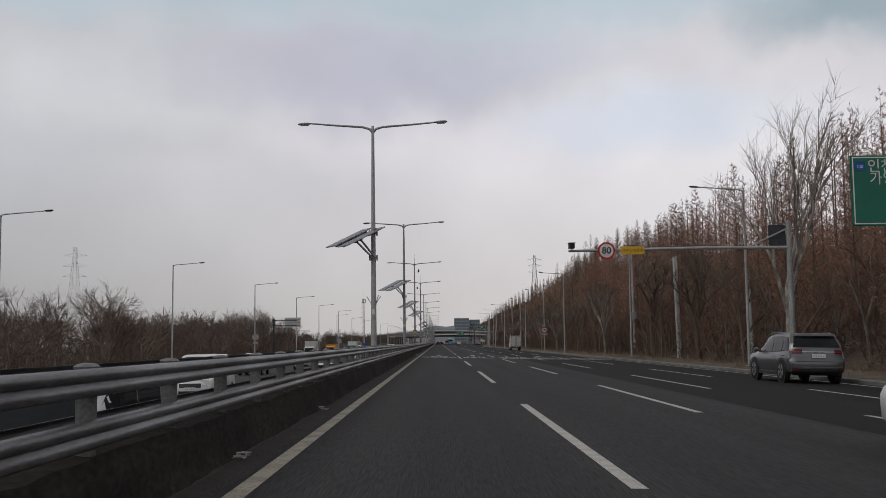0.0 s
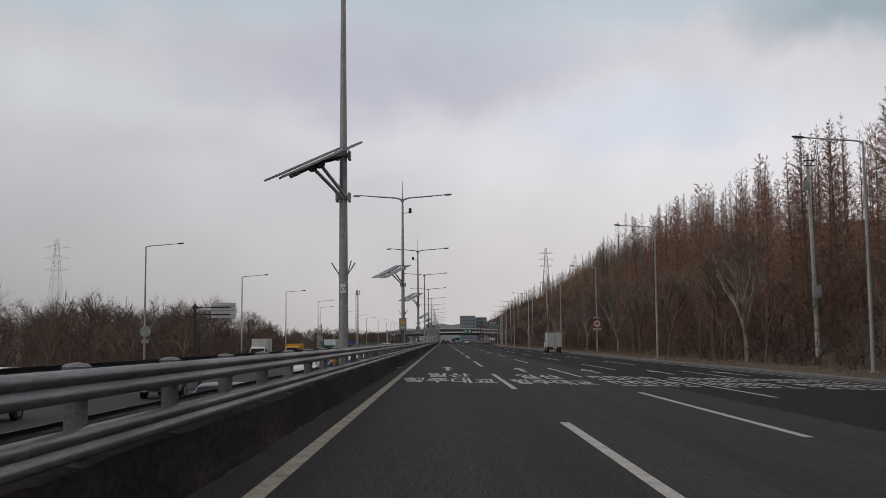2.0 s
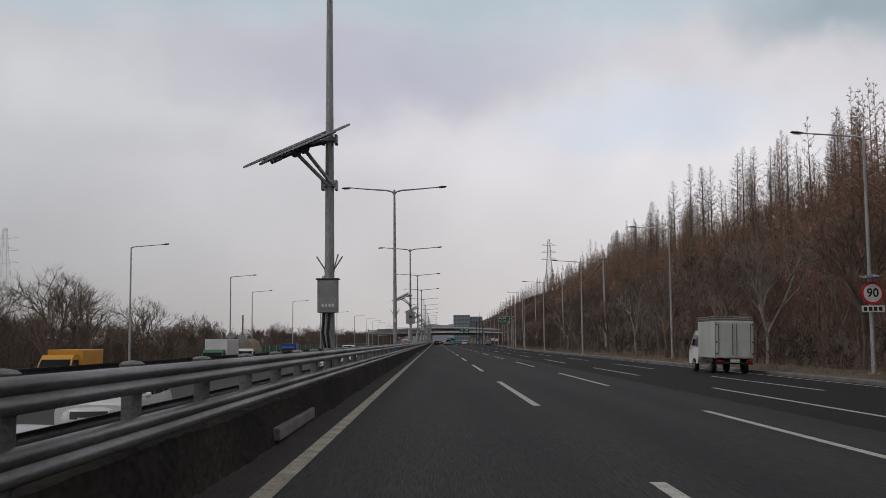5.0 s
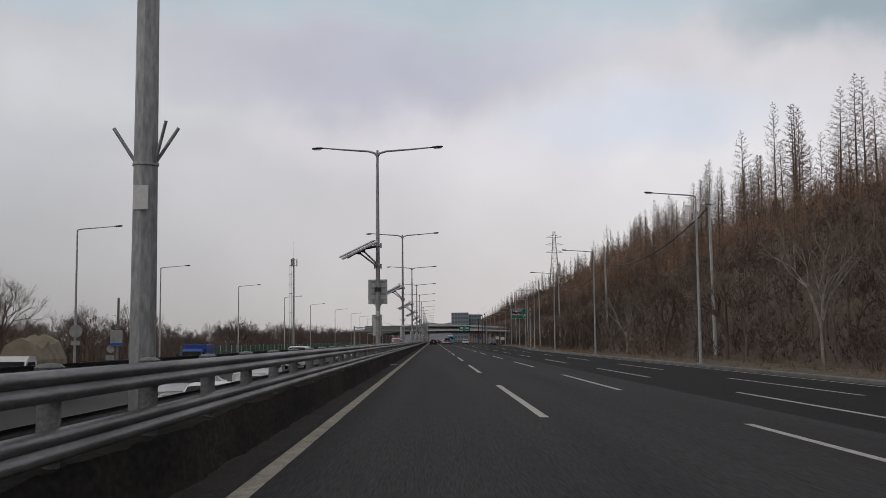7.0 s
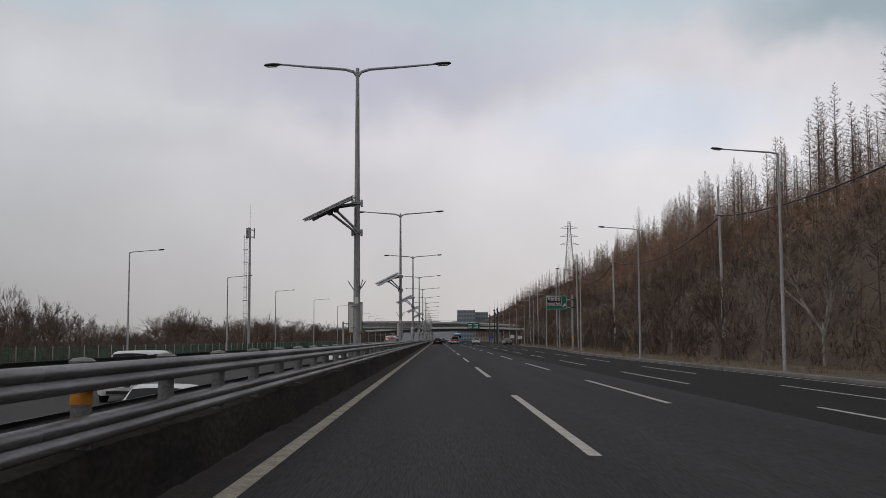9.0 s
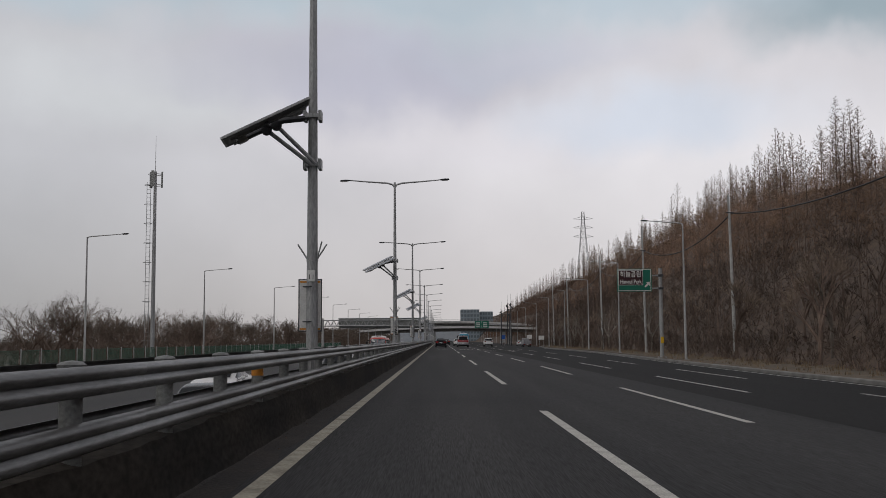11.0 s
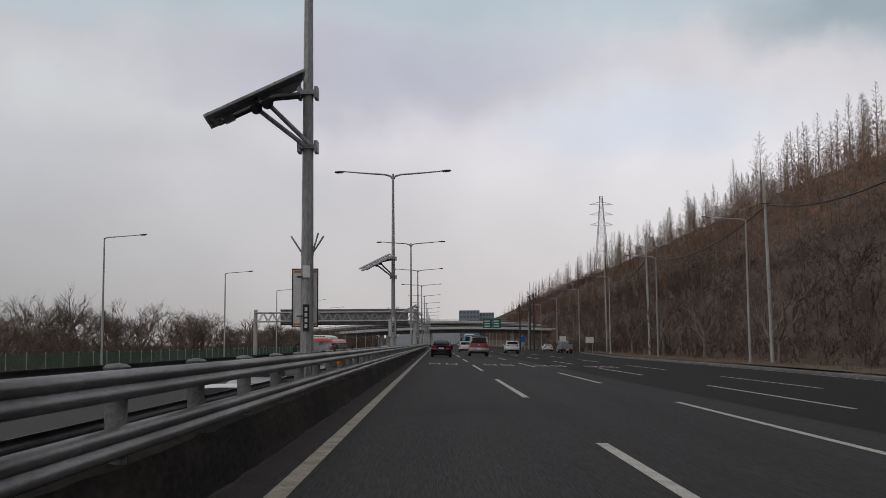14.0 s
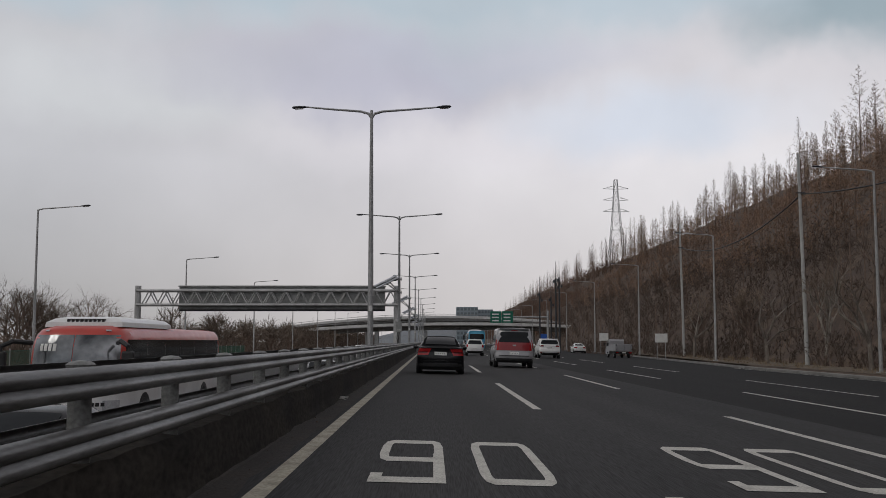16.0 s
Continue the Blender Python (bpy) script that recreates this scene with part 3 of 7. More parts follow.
# ---- lamps on both roadsides ----
def side_lamp(x, y, z, s, top, label, mat, led=True):
    p = thing("street_lamp", label, "street lamp", "roadside lamps", at=pose(x, y, z))
    h = top - z
    bm = bmesh.new()
    tube(bm, [(0, 0, 0), (0, 0, 0.6), (0, 0, h * 0.5), (0, 0, h)], [0.1, 0.092, 0.075, 0.05], 10)
    part("pole", bm, mat, p, smooth=True)
    bm = bmesh.new()
    box(bm, (-0.17, -0.17, 0), (0.17, 0.17, 0.04), 0.006)
    part("base_plate", bm, mat, p)
    bm = bmesh.new()
    tube(bm, [(0, 0, h - 0.15), (s * 0.06, 0, h), (s * 0.3, 0, h + 0.05), (s * 1.3, 0, h + 0.12), (s * 2.4, 0, h + 0.2)], [0.045, 0.045, 0.04, 0.034, 0.028], 8)
    part("arm", bm, mat, p, smooth=True)
    lamp_head(p, pose(s * 2.36, 0, h + 0.2, 0, -4, 0 if s > 0 else 180), M_DARKSTEEL if led else mat)
    return p


RIGHT = [(16.6, 18.5), (16.7, 54.9), (17.3, 91.5), (15.3, 123.6), (17.1, 164.4), (17.0, 198.4), (14.95, 229.6), (14.95, 266.7), (14.95, 298.0), (17.0, 343.6), (18.9, 380.6), (20.3, 412.5), (20.7, 442.3), (21.2, 471.9)]
r0 = side_lamp(16.6, 18.5, -0.26, -1, 9.24, "slim pale steel lamp post standing on the verge", M_POLE_LT)
for x, y in RIGHT[1:] + [(21.5 + 0.22 * k, 471.9 + 31.0 * k) for k in range(1, 14)]:
    copy_thing(r0, pose(x, y, -0.26))
LEFT = [(-24.6, 94.8), (-22.9, 127.9), (-22.9, 165.5), (-23.5, 201.9), (-23.2, 238.5), (-27.0, 273.3), (-26.0, 308.7), (-25.0, 344.3), (-24.9, 380.0), (-23.3, 415.6), (-22.4, 451.8), (-22.5, 487.0)]
l0 = side_lamp(-24.5, 57.0, LEFT_Z + 0.05, 1, 8.6, "slim steel lamp post beside the opposite carriageway", M_POLE_LT)
for x, y in LEFT + [(-22.5, 487.0 + 35.5 * k) for k in range(1, 12)]:
    copy_thing(l0, pose(x, y, LEFT_Z + 0.05))

# ---- trees ----
def limb(V, F, S, p0, p1, r0, r1, sides, slot=0):
    """A tapered stick; S takes the material slot of each face."""
    d = (p1 - p0).normalized()
    a = d.cross(Vector((0.3, 0.2, 0.93))).normalized()
    b = d.cross(a)
    n = len(V)
    for p, r in ((p0, r0), (p1, r1)):
        for j in range(sides):
            k = 2 * math.pi * j / sides
            V.append(p + (a * math.cos(k) + b * math.sin(k)) * r)
    for j in range(sides):
        k = (j + 1) % sides
        F.append((n + j, n + k, n + sides + k, n + sides + j))
        S.append(slot)


def twig(V, F, S, p, d, w, rnd, slot=1):
    side = d.cross(Vector((rnd.uniform(-1, 1), rnd.uniform(-1, 1), rnd.uniform(-1, 1)))).normalized() * w
    n = len(V)
    V.extend((p - side, p + side, p + d))
    F.append((n, n + 1, n + 2))
    S.append(slot)


def turned(d, rnd, angle):
    a = d.orthogonal().normalized()
    a.rotate(Matrix.Rotation(rnd.uniform(0, 2 * math.pi), 3, d))
    return (d * math.cos(angle) + a * math.sin(angle)).normalized()


def redwood(V, F, S, rnd, foot, height, branches=96, twigs=13, start=0.1, thin=False, wide=0.012, full=1.0):
    """A bare, spire-shaped conifer with some russet needles left."""
    r = 0.0085 * height
    lean = Vector((rnd.uniform(-0.02, 0.02), rnd.uniform(-0.02, 0.02), 1))
    at = lambda t: foot + lean * (height * t)
    for i in range(5):
        limb(V, F, S, at(i / 5), at((i + 1) / 5), r * (1 - i / 5.2), r * (1 - (i + 1) / 5.2), 6)
    for i in range(branches):
        t = start + (0.985 - start) * (i + rnd.random()) / branches
        reach = full * (0.12 + 0.20 * height * (1 - t) ** 0.85 * min(1, 0.5 + t)) * rnd.uniform(0.6, 1.15)
        az = i * 2.4 + rnd.uniform(-0.4, 0.4)
        rise = rnd.uniform(0.1, 0.5) + 0.3 * t
        d = Vector((math.cos(az), math.sin(az), rise)).normalized()
        p0 = at(t)
        p1 = p0 + d * reach * 0.55
        p2 = p1 + (d + Vector((0, 0, 0.3))).normalized() * reach * 0.5
        w = 0.012 + 0.02 * (1 - t)
        if thin:
            twig(V, F, S, p0, (p1 - p0) * 1.2, w * 1.2, rnd, 0)
        else:
            limb(V, F, S, p0, p1, w, w * 0.7, 3)
        twig(V, F, S, p1, p2 - p1, w * 0.7, rnd, 0)
        for k in range(twigs):
            q = rnd.random()
            p = p0.lerp(p1, q * 2) if q < 0.5 else p1.lerp(p2, q * 2 - 1)
            twig(V, F, S, p, (turned(d, rnd, rnd.uniform(0.5, 1.2)) + Vector((0, 0, rnd.uniform(-0.2, 0.4)))) * rnd.uniform(0.25, 0.75) * min(1, 0.35 + 1.6 * (1 - t)), rnd.uniform(0.7, 1.3) * wide * (1.5 - 0.7 * t), rnd)


def broadleaf(V, F, S, rnd, foot, height, depth=4, twigs=5, spread=0.55, forks=3, stem=0.025, wide=0.013, slot=0):
    """A bare tree: forking limbs that end in fine twigs."""
    def grow(p, d, length, r, level):
        q = p + d * length
        if level < depth:
            limb(V, F, S, p, q, r, r * 0.68, 5 if level < 2 else 3, slot)
        else:
            twig(V, F, S, p, q - p, r, rnd, slot)
            for _ in range(twigs):
                twig(V, F, S, p.lerp(q, rnd.uniform(0.2, 1)), turned(d, rnd, rnd.uniform(0.2, 0.9)) * length * rnd.uniform(0.5, 1.1), wide * rnd.uniform(0.7, 1.3), rnd)
            return
        for k in range(forks if level else forks + 1):
            nd = (turned(d, rnd, rnd.uniform(0.25, spread + 0.25)) + Vector((0, 0, 0.16))).normalized()
            grow(p.lerp(q, rnd.uniform(0.65, 1.0)), nd, length * rnd.uniform(0.62, 0.9), r * 0.6, level + 1)
    grow(foot, Vector((rnd.uniform(-0.08, 0.08), rnd.uniform(-0.08, 0.08), 1)).normalized(), height * 0.27, stem * height * 0.6, 0)


def bush(V, F, S, rnd, foot, height, stems=7, twigs=9, wide=0.016):
    for _ in range(stems):
        d = Vector((rnd.uniform(-0.55, 0.55), rnd.uniform(-0.55, 0.55), 1)).normalized()
        p = foot + Vector((rnd.uniform(-0.3, 0.3), rnd.uniform(-0.3, 0.3), 0))
        for i in range(3):
            q = p + d * height * 0.3
            if i < 1:
                limb(V, F, S, p, q, 0.035, 0.025, 3)
            else:
                twig(V, F, S, p, d * height * 0.3, 0.014, rnd)
            for k in range(twigs if i < 2 else int(twigs * 1.5)):
                twig(V, F, S, p.lerp(q, rnd.random()), turned(d, rnd, rnd.uniform(0.3, 1.1)) * height * rnd.uniform(0.08, 0.22), wide * rnd.uniform(0.6, 1.4), rnd)
            d = turned(d, rnd, 0.25)
            p = q


def plant_mesh(name, V, F, S, mats):
    me = bpy.data.meshes.new(name)
    me.from_pydata([tuple(v) for v in V], [], F)
    for m in mats:
        me.materials.append(m)
    me.polygons.foreach_set("material_index", S)
    return me


def tree_parts(maker, seed, mats, *args, **kw):
    """Trunk and limbs, and twigs, as two meshes of one tree."""
    rnd = random.Random(seed)
    V, F, S = [], [], []
    maker(V, F, S, rnd, Vector((0, 0, -0.3)), *args, **kw)
    out = []
    for slot, name in ((0, "trunk"), (1, "crown")):
        use, fs = {}, []
        for f, s in zip(F, S):
            if s == slot:
                fs.append([use.setdefault(i, len(use)) for i in f])
        out.append(plant_mesh(name, [V[i] for i in use], fs, [0] * len(fs), [mats[slot]]))
    return out


def tree(meshes, label, group, at):
    t = thing("tree", label, "tree", group, at=at)
    part("trunk", meshes[0], None, t)
    part("crown", meshes[1], None, t)
    return t


def grove(seed, size, fill, mats, slope=0.0):
    """A patch of wood as one mesh, rising towards +x by slope."""
    rnd = random.Random(seed)
    V, F, S = [], [], []
    for maker, count, heights, kw in fill:
        for i in range(count):
            x, y = rnd.uniform(0, size[0]), size[1] * (i + rnd.random()) / count
            maker(V, F, S, rnd, Vector((x, y, slope * x - 0.4)), rnd.uniform(*heights), **kw)
    return plant_mesh("woods", V, F, S, mats)


def seat(x, y, size, slope):
    """The height at which a patch of that size lies best on the bank."""
    hs = [hill_z(x + i, y + j) - slope * i for i in range(0, int(size[0]) + 1, 3) for j in range(0, int(size[1]) + 1, 6)]
    return sum(hs) / len(hs)


WOOD = [M_BARK, M_TWIG]
SCRUB = [M_BARK, M_TWIG_GREY]
DULL = [M_BARK, M_TWIG_DARK]
SPIRE = [M_BARK, M_TWIG_GREY]
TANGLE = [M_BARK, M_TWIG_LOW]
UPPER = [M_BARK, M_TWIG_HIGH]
rnd = random.Random(11)

# front of the wood: single conifers
spires = [tree_parts(redwood, 20 + k, WOOD, 14.5, branches=90, twigs=26, wide=0.015) for k in range(4)]
n = 0
y = 24.0
while y < 205:
    for row in range(2):
        x = kerb_x(y) + 8.6 + 3.8 * row + rnd.uniform(-1.2, 1.2) + 0.25 * max(0, y - 165)
        yy = y + rnd.uniform(-1.3, 1.3) + 1.6 * row
        s = rnd.choice((0.66, 0.74, 0.82, 0.88, 0.94, 1.0)) * rnd.uniform(0.95, 1.05)
        m = Matrix.Translation((x, yy, hill_z(x, yy))) @ Matrix.Rotation(rnd.uniform(0, 6.28), 4, "Z") @ Matrix.Diagonal((s * 1.12, s * 1.12, s, 1))
        tree(spires[n % 4], "tall bare spire-shaped conifer with a few russet needles", "conifers on the bank", m)
        n += 1
    y += 4.4
# conifers in loose groups along the crest of the bank
crest_spires = [tree_parts(redwood, 26 + k, SPIRE, 14.5, branches=70, twigs=20, start=0.12, wide=0.015) for k in range(4)]
y = 196.0
V, F, S = [], [], []
while y < 800:
    for row in range(3 if y < 430 else 4):
        x = kerb_x(min(y, 580)) + 33 + 7.5 * row + rnd.uniform(-4, 4) - 14 * max(0, 1 - (y - 196) / 60) + 8 * min(1, max(0, (y - 380) / 160))
        yy = y + rnd.uniform(-4, 4) + 2.0 * row
        if noise.noise((yy * 0.045, row * 0.8, 2.5)) < (-0.5 if y < 300 else -0.17):
            continue
        s = rnd.uniform(0.56, 0.86) if y < 285 else rnd.uniform(0.66, 1.16) if y < 365 else rnd.uniform(0.5, 1.08)
        if y > 430:
            redwood(V, F, S, rnd, Vector((x, yy, hill_z(x, yy) - 0.3)), 14.5 * s, branches=60, twigs=13, start=0.1, thin=True, wide=0.028, full=rnd.uniform(0.95, 1.6))
            continue
        f = s * rnd.uniform(0.95, 1.5)
        m = Matrix.Translation((x, yy, hill_z(x, yy))) @ Matrix.Rotation(rnd.uniform(0, 6.28), 4, "Z") @ Matrix.Diagonal((f, f, s, 1))
        tree(crest_spires[n % 4], "bare spire-shaped conifer standing on the crest of the bank", "conifers on the crest", m)
        n += 1
    y += 4.6 if y < 420 else 6.5
tagged(new("woods", plant_mesh("woods", V, F, S, SPIRE)), "leafless conifers along the far crest of the bank", "woods", kind="stuff")

# brush along the brow, between the conifers
r = random.Random(41)
V, F, S = [], [], []
for i in range(420):
    y = 205 + 0.72 * i
    x = kerb_x(y) + 27 + r.uniform(0, 15) - 10 * max(0, 1 - (y - 205) / 50)
    bush(V, F, S, r, Vector((x, y, hill_z(x, y) - 0.2)), r.uniform(1.4, 3.6), stems=5, twigs=7, wide=0.018)
tagged(new("woods", plant_mesh("woods", V, F, S, UPPER)), "leafless tan brush along the brow of the bank", "woods", kind="stuff")

# bare broadleaf trees along the verge
dark = [tree_parts(broadleaf, 40 + k, SCRUB, 9.0, depth=4, twigs=9, stem=0.034, wide=0.016) for k in range(3)]
pale = [tree_parts(broadleaf, 50 + k, [M_BARK_PALE, M_TWIG_GREY], 10.5, depth=4, twigs=8, spread=0.42, stem=0.026, wide=0.012) for k in range(2)]
VERGE = [(3.9, 62, 0.9, 0), (4.2, 74, 1.2, 0), (3.8, 88, 1.3, 0), (3.6, 112, 1.05, 1), (4.0, 121, 1.0, 0), (3.5, 133, 1.0, 0), (3.9, 147, 0.95, 0), (3.7, 158, 1.0, 1), (4.4, 170, 1.0, 0),
         (3.6, 181, 0.95, 1), (4.2, 193, 0.95, 0), (3.9, 207, 0.9, 0), (4.3, 222, 0.9, 1), (4.5, 239, 0.85, 0), (4.2, 256, 0.9, 0), (4.4, 273, 0.85, 1), (4.0, 290, 0.85, 0), (4.3, 309, 0.8, 0), (4.4, 326, 0.85, 0), (4.4, 344, 0.8, 0),
         (4.4, 364, 0.8, 0), (4.2, 384, 0.85, 1), (4.5, 402, 0.75, 0), (4.6, 421, 0.8, 1), (4.6, 440, 0.75, 0), (4.3, 458, 0.8, 1), (4.6, 478, 0.8, 0), (4.6, 500, 0.8, 0)]
for dx, y, s, kind in VERGE:
    x = kerb_x(y) + dx + 0.4
    m = Matrix.Translation((x, y, hill_z(x, y))) @ Matrix.Rotation(rnd.uniform(0, 6.28), 4, "Z") @ Matrix.Diagonal((s, s, s, 1))
    if kind:
        tree(pale[n % 2], "leafless roadside tree with pale blotched bark", "bare roadside trees", m)
    else:
        tree(dark[n % 3], "leafless dark roadside tree with spreading fine twigs", "bare roadside trees", m)
    n += 1

# the wood behind, past counting
deep = [grove(60 + k, (11, 22), [(redwood, 9, (12.0, 15), dict(branches=46, twigs=13, start=0.06, thin=True, wide=0.022)), (bush, 16, (3, 7), dict(stems=7, twigs=12, wide=0.02))], WOOD, 0.32) for k in range(3)]
y, k = 16.0, 0
while y < 215:
    for row in range(2):
        x = kerb_x(y) + 13.5 + 10.5 * row
        tagged(new("woods", deep[k % 3]), "dense leafless conifer wood with reddish-brown twigs on the bank", "woods", kind="stuff").matrix_basis = pose(x, y, seat(x, y, (11, 22), 0.32) + 0.1) @ Matrix.Diagonal((1, 1, 1.15, 1))
        k += 1
    y += 20.0

near_scrub = [grove(170 + k, (13, 24), [(bush, 40, (2, 5), dict(stems=7, twigs=14, wide=0.011)), (broadleaf, 6, (5.0, 7.5), dict(depth=3, twigs=12, wide=0.010))], DULL, 0.28) for k in range(3)]
def scrub_patch(seed, mats, rise, trees, bushes=60, w=0.021):
    return grove(seed, (15, 24), [(bush, bushes, (1.3, 3.8), dict(stems=4, twigs=6, wide=w)), (redwood, 16, (4, 8.5), dict(branches=20, twigs=5, start=0.25, thin=True, wide=w)), (broadleaf, trees, (4.5, 7), dict(depth=3, twigs=8, wide=0.016))], mats, rise)


# rows at the foot take a darker twig colour than the rows above
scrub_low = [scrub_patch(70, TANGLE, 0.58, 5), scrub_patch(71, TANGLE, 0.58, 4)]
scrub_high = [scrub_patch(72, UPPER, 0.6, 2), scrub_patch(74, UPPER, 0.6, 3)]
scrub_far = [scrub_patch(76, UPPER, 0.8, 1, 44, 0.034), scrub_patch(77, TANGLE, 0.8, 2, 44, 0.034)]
y = 30.0
while y < 720:
    for row in range(1 if y < 170 else 3):
        x = kerb_x(min(y, 580)) + (3.2 if y < 190 else 4.8) + 13.5 * row
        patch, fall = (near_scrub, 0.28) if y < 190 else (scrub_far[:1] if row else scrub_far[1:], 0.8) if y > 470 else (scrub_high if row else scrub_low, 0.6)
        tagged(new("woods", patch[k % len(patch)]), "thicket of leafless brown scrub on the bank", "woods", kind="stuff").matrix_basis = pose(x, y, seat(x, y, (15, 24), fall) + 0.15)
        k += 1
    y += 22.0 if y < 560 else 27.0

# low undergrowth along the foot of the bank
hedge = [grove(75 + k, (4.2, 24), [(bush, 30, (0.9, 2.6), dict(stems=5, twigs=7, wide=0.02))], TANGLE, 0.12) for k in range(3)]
hedge_pale = grove(78, (4.2, 24), [(bush, 30, (0.9, 2.6), dict(stems=5, twigs=7, wide=0.02))], SCRUB, 0.12)
y = 14.0
while y < 570:
    x = kerb_x(min(y + 12, 470)) + (4.0 if y < 300 else 3.0)
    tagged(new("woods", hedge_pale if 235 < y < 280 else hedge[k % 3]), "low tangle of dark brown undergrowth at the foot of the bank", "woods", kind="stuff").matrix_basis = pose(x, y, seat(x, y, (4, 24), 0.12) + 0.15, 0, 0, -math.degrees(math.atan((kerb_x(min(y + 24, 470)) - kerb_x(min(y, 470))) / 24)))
    k += 1
    y += 23.0

far_wood = grove(81, (14, 40), [(redwood, 12, (11, 16), dict(branches=36, twigs=9, start=0.1, thin=True)), (bush, 22, (3, 6.5), dict(stems=6, twigs=6, wide=0.045))], DULL, 0.3)
for i in range(8):
    for row in range(3):
        x, y = 33 + 13 * row, 720 + 40 * i + 9 * row
        tagged(new("woods", far_wood), "leafless wood covering the far part of the bank", "woods", kind="stuff").matrix_basis = pose(x, y, seat(x, y, (14, 40), 0.3) + 0.1)

# tufts of dry grass and weeds along the verge
M_STRAW = material("dry_straw", (0.25, 0.185, 0.11), (0.15, 0.11, 0.07), 0.95, scale=0.7, fine=6, bump=0, grain=0.35)
r = random.Random(77)
V, F = [], []
for i in range(5200):
    y = r.uniform(8, 500)
    x = kerb_x(y) + 0.4 + 4.6 * r.random() ** 0.8
    if noise.noise((x * 0.5, y * 0.25, 12)) < -0.12:
        continue
    z = hill_z(x, y) if x > kerb_x(y) + 4.6 else -0.26
    tall = r.uniform(0.08, 0.34) * (0.6 + 0.1 * (x - kerb_x(y)))
    for _ in range(5):
        a, b = r.uniform(0, 6.28), r.uniform(0.1, 0.8)
        w = r.uniform(0.008, 0.02)
        px, py = x + r.uniform(-0.12, 0.12), y + r.uniform(-0.12, 0.12)
        n0 = len(V)
        V += [(px - w * math.sin(a), py + w * math.cos(a), z - 0.02), (px + w * math.sin(a), py - w * math.cos(a), z - 0.02), (px + tall * b * math.cos(a), py + tall * b * math.sin(a), z + tall)]
        F.append((n0, n0 + 1, n0 + 2))
me = bpy.data.meshes.new("grass")
me.from_pydata(V, [], F)
me.materials.append(M_STRAW)
tagged(new("grass", me), "dry straw-coloured grass tufts and weeds on the verge", "grass", kind="stuff")

# belt of bare trees beyond the opposite carriageway
belt = [grove(90 + k, (13, 26), [(broadleaf, 10, (8.0, 11.5), dict(depth=4, twigs=7, spread=0.65, wide=0.013)), (bush, 28, (2.5, 5.5), dict(stems=6, twigs=7, wide=0.016))], [M_BARK, M_TWIG_BELT]) for k in range(3)]
belt_far = grove(95, (13, 26), [(broadleaf, 9, (8.0, 12.5), dict(depth=3, twigs=8, wide=0.035)), (bush, 26, (3, 6.5), dict(stems=5, twigs=5, wide=0.04))], [M_BARK, M_TWIG_BELT])
y = 20.0
while y < 900:
    near = y < 205 or y > 345
    x = -42 if near else -64
    tall = rnd.uniform(0.8, 1.0) * (1.08 if 110 < y < 205 else 1.0 if y < 345 else 0.8 if y < 430 else 0.98)
    tagged(new("woods", belt[k % 3] if y < 500 else belt_far), "belt of leafless brown trees and scrub behind the road", "woods", kind="stuff").matrix_basis = pose(x, y, -1.7) @ Matrix.Diagonal((1, 1, tall, 1))
    if y < 330:
        tagged(new("woods", belt_far), "belt of leafless brown trees and scrub behind the road", "woods", kind="stuff").matrix_basis = pose(x - 16, y + 9, -1.8) @ Matrix.Diagonal((1, 1, tall * 1.1, 1))
    k += 1
    y += 25.0

# a closer, lower growth where the belt stands back
low_belt = [grove(100 + k, (12, 26), [(broadleaf, 12, (5.0, 7.0), dict(depth=4, twigs=6, spread=0.75, wide=0.017)), (bush, 30, (2.5, 4.5), dict(stems=6, twigs=7, wide=0.02))], [M_BARK, M_TWIG_BELT]) for k in range(2)]
for i in range(17):
    y = 190 + 22 * i
    z = 0.72 + 0.22 * math.sin(i * 1.1 + 0.6)
    tagged(new("woods", low_belt[i % 2]), "low thicket of leafless brown scrub behind the road", "woods", kind="stuff").matrix_basis = pose(-60 + 3 * math.sin(i * 2.1), y, -1.8) @ Matrix.Diagonal((1, 1, z * (1.95 if 325 < y < 470 else 1.3), 1))

# single trees that stand out of the woods
rnd = random.Random(23)
dome = tree_parts(broadleaf, 97, [M_BARK, M_TWIG_BELT], 12.4, depth=5, twigs=7, spread=0.72, stem=0.03, wide=0.011)
for x, y, s in ((-39.5, 118, 1.0), (-40, 84, 0.9), (-41, 168, 0.86), (-40, 383, 0.8), (-42, 236, 1.12), (-43, 246, 1.05), (-42, 271, 0.95), (-44, 224, 1.0), (-41, 196, 0.82), (-40, 208, 0.9), (-43, 300, 0.76)):
    tree(dome, "broad bare tree with a domed crown of fine twigs", "bare roadside trees", pose(x, y, -1.7, 0, 0, rnd.uniform(0, 360)) @ Matrix.Diagonal((s, s, s, 1)))
plane = tree_parts(broadleaf, 53, [M_BARK_WHITE, M_TWIG_GREY], 16.5, depth=5, twigs=4, spread=0.14, stem=0.019, wide=0.009)
x = kerb_x(52) + 3.6
tree(plane, "tall leafless plane tree with whitish blotched bark", "bare roadside trees", pose(x, 52, hill_z(x, 52)))
pole_tree = [tree_parts(broadleaf, 110 + k, [M_BARK_GREY, M_TWIG_GREY], 8.5, depth=3, twigs=7, spread=0.3, forks=2, stem=0.017, wide=0.011) for k in range(3)]
y = 36.0
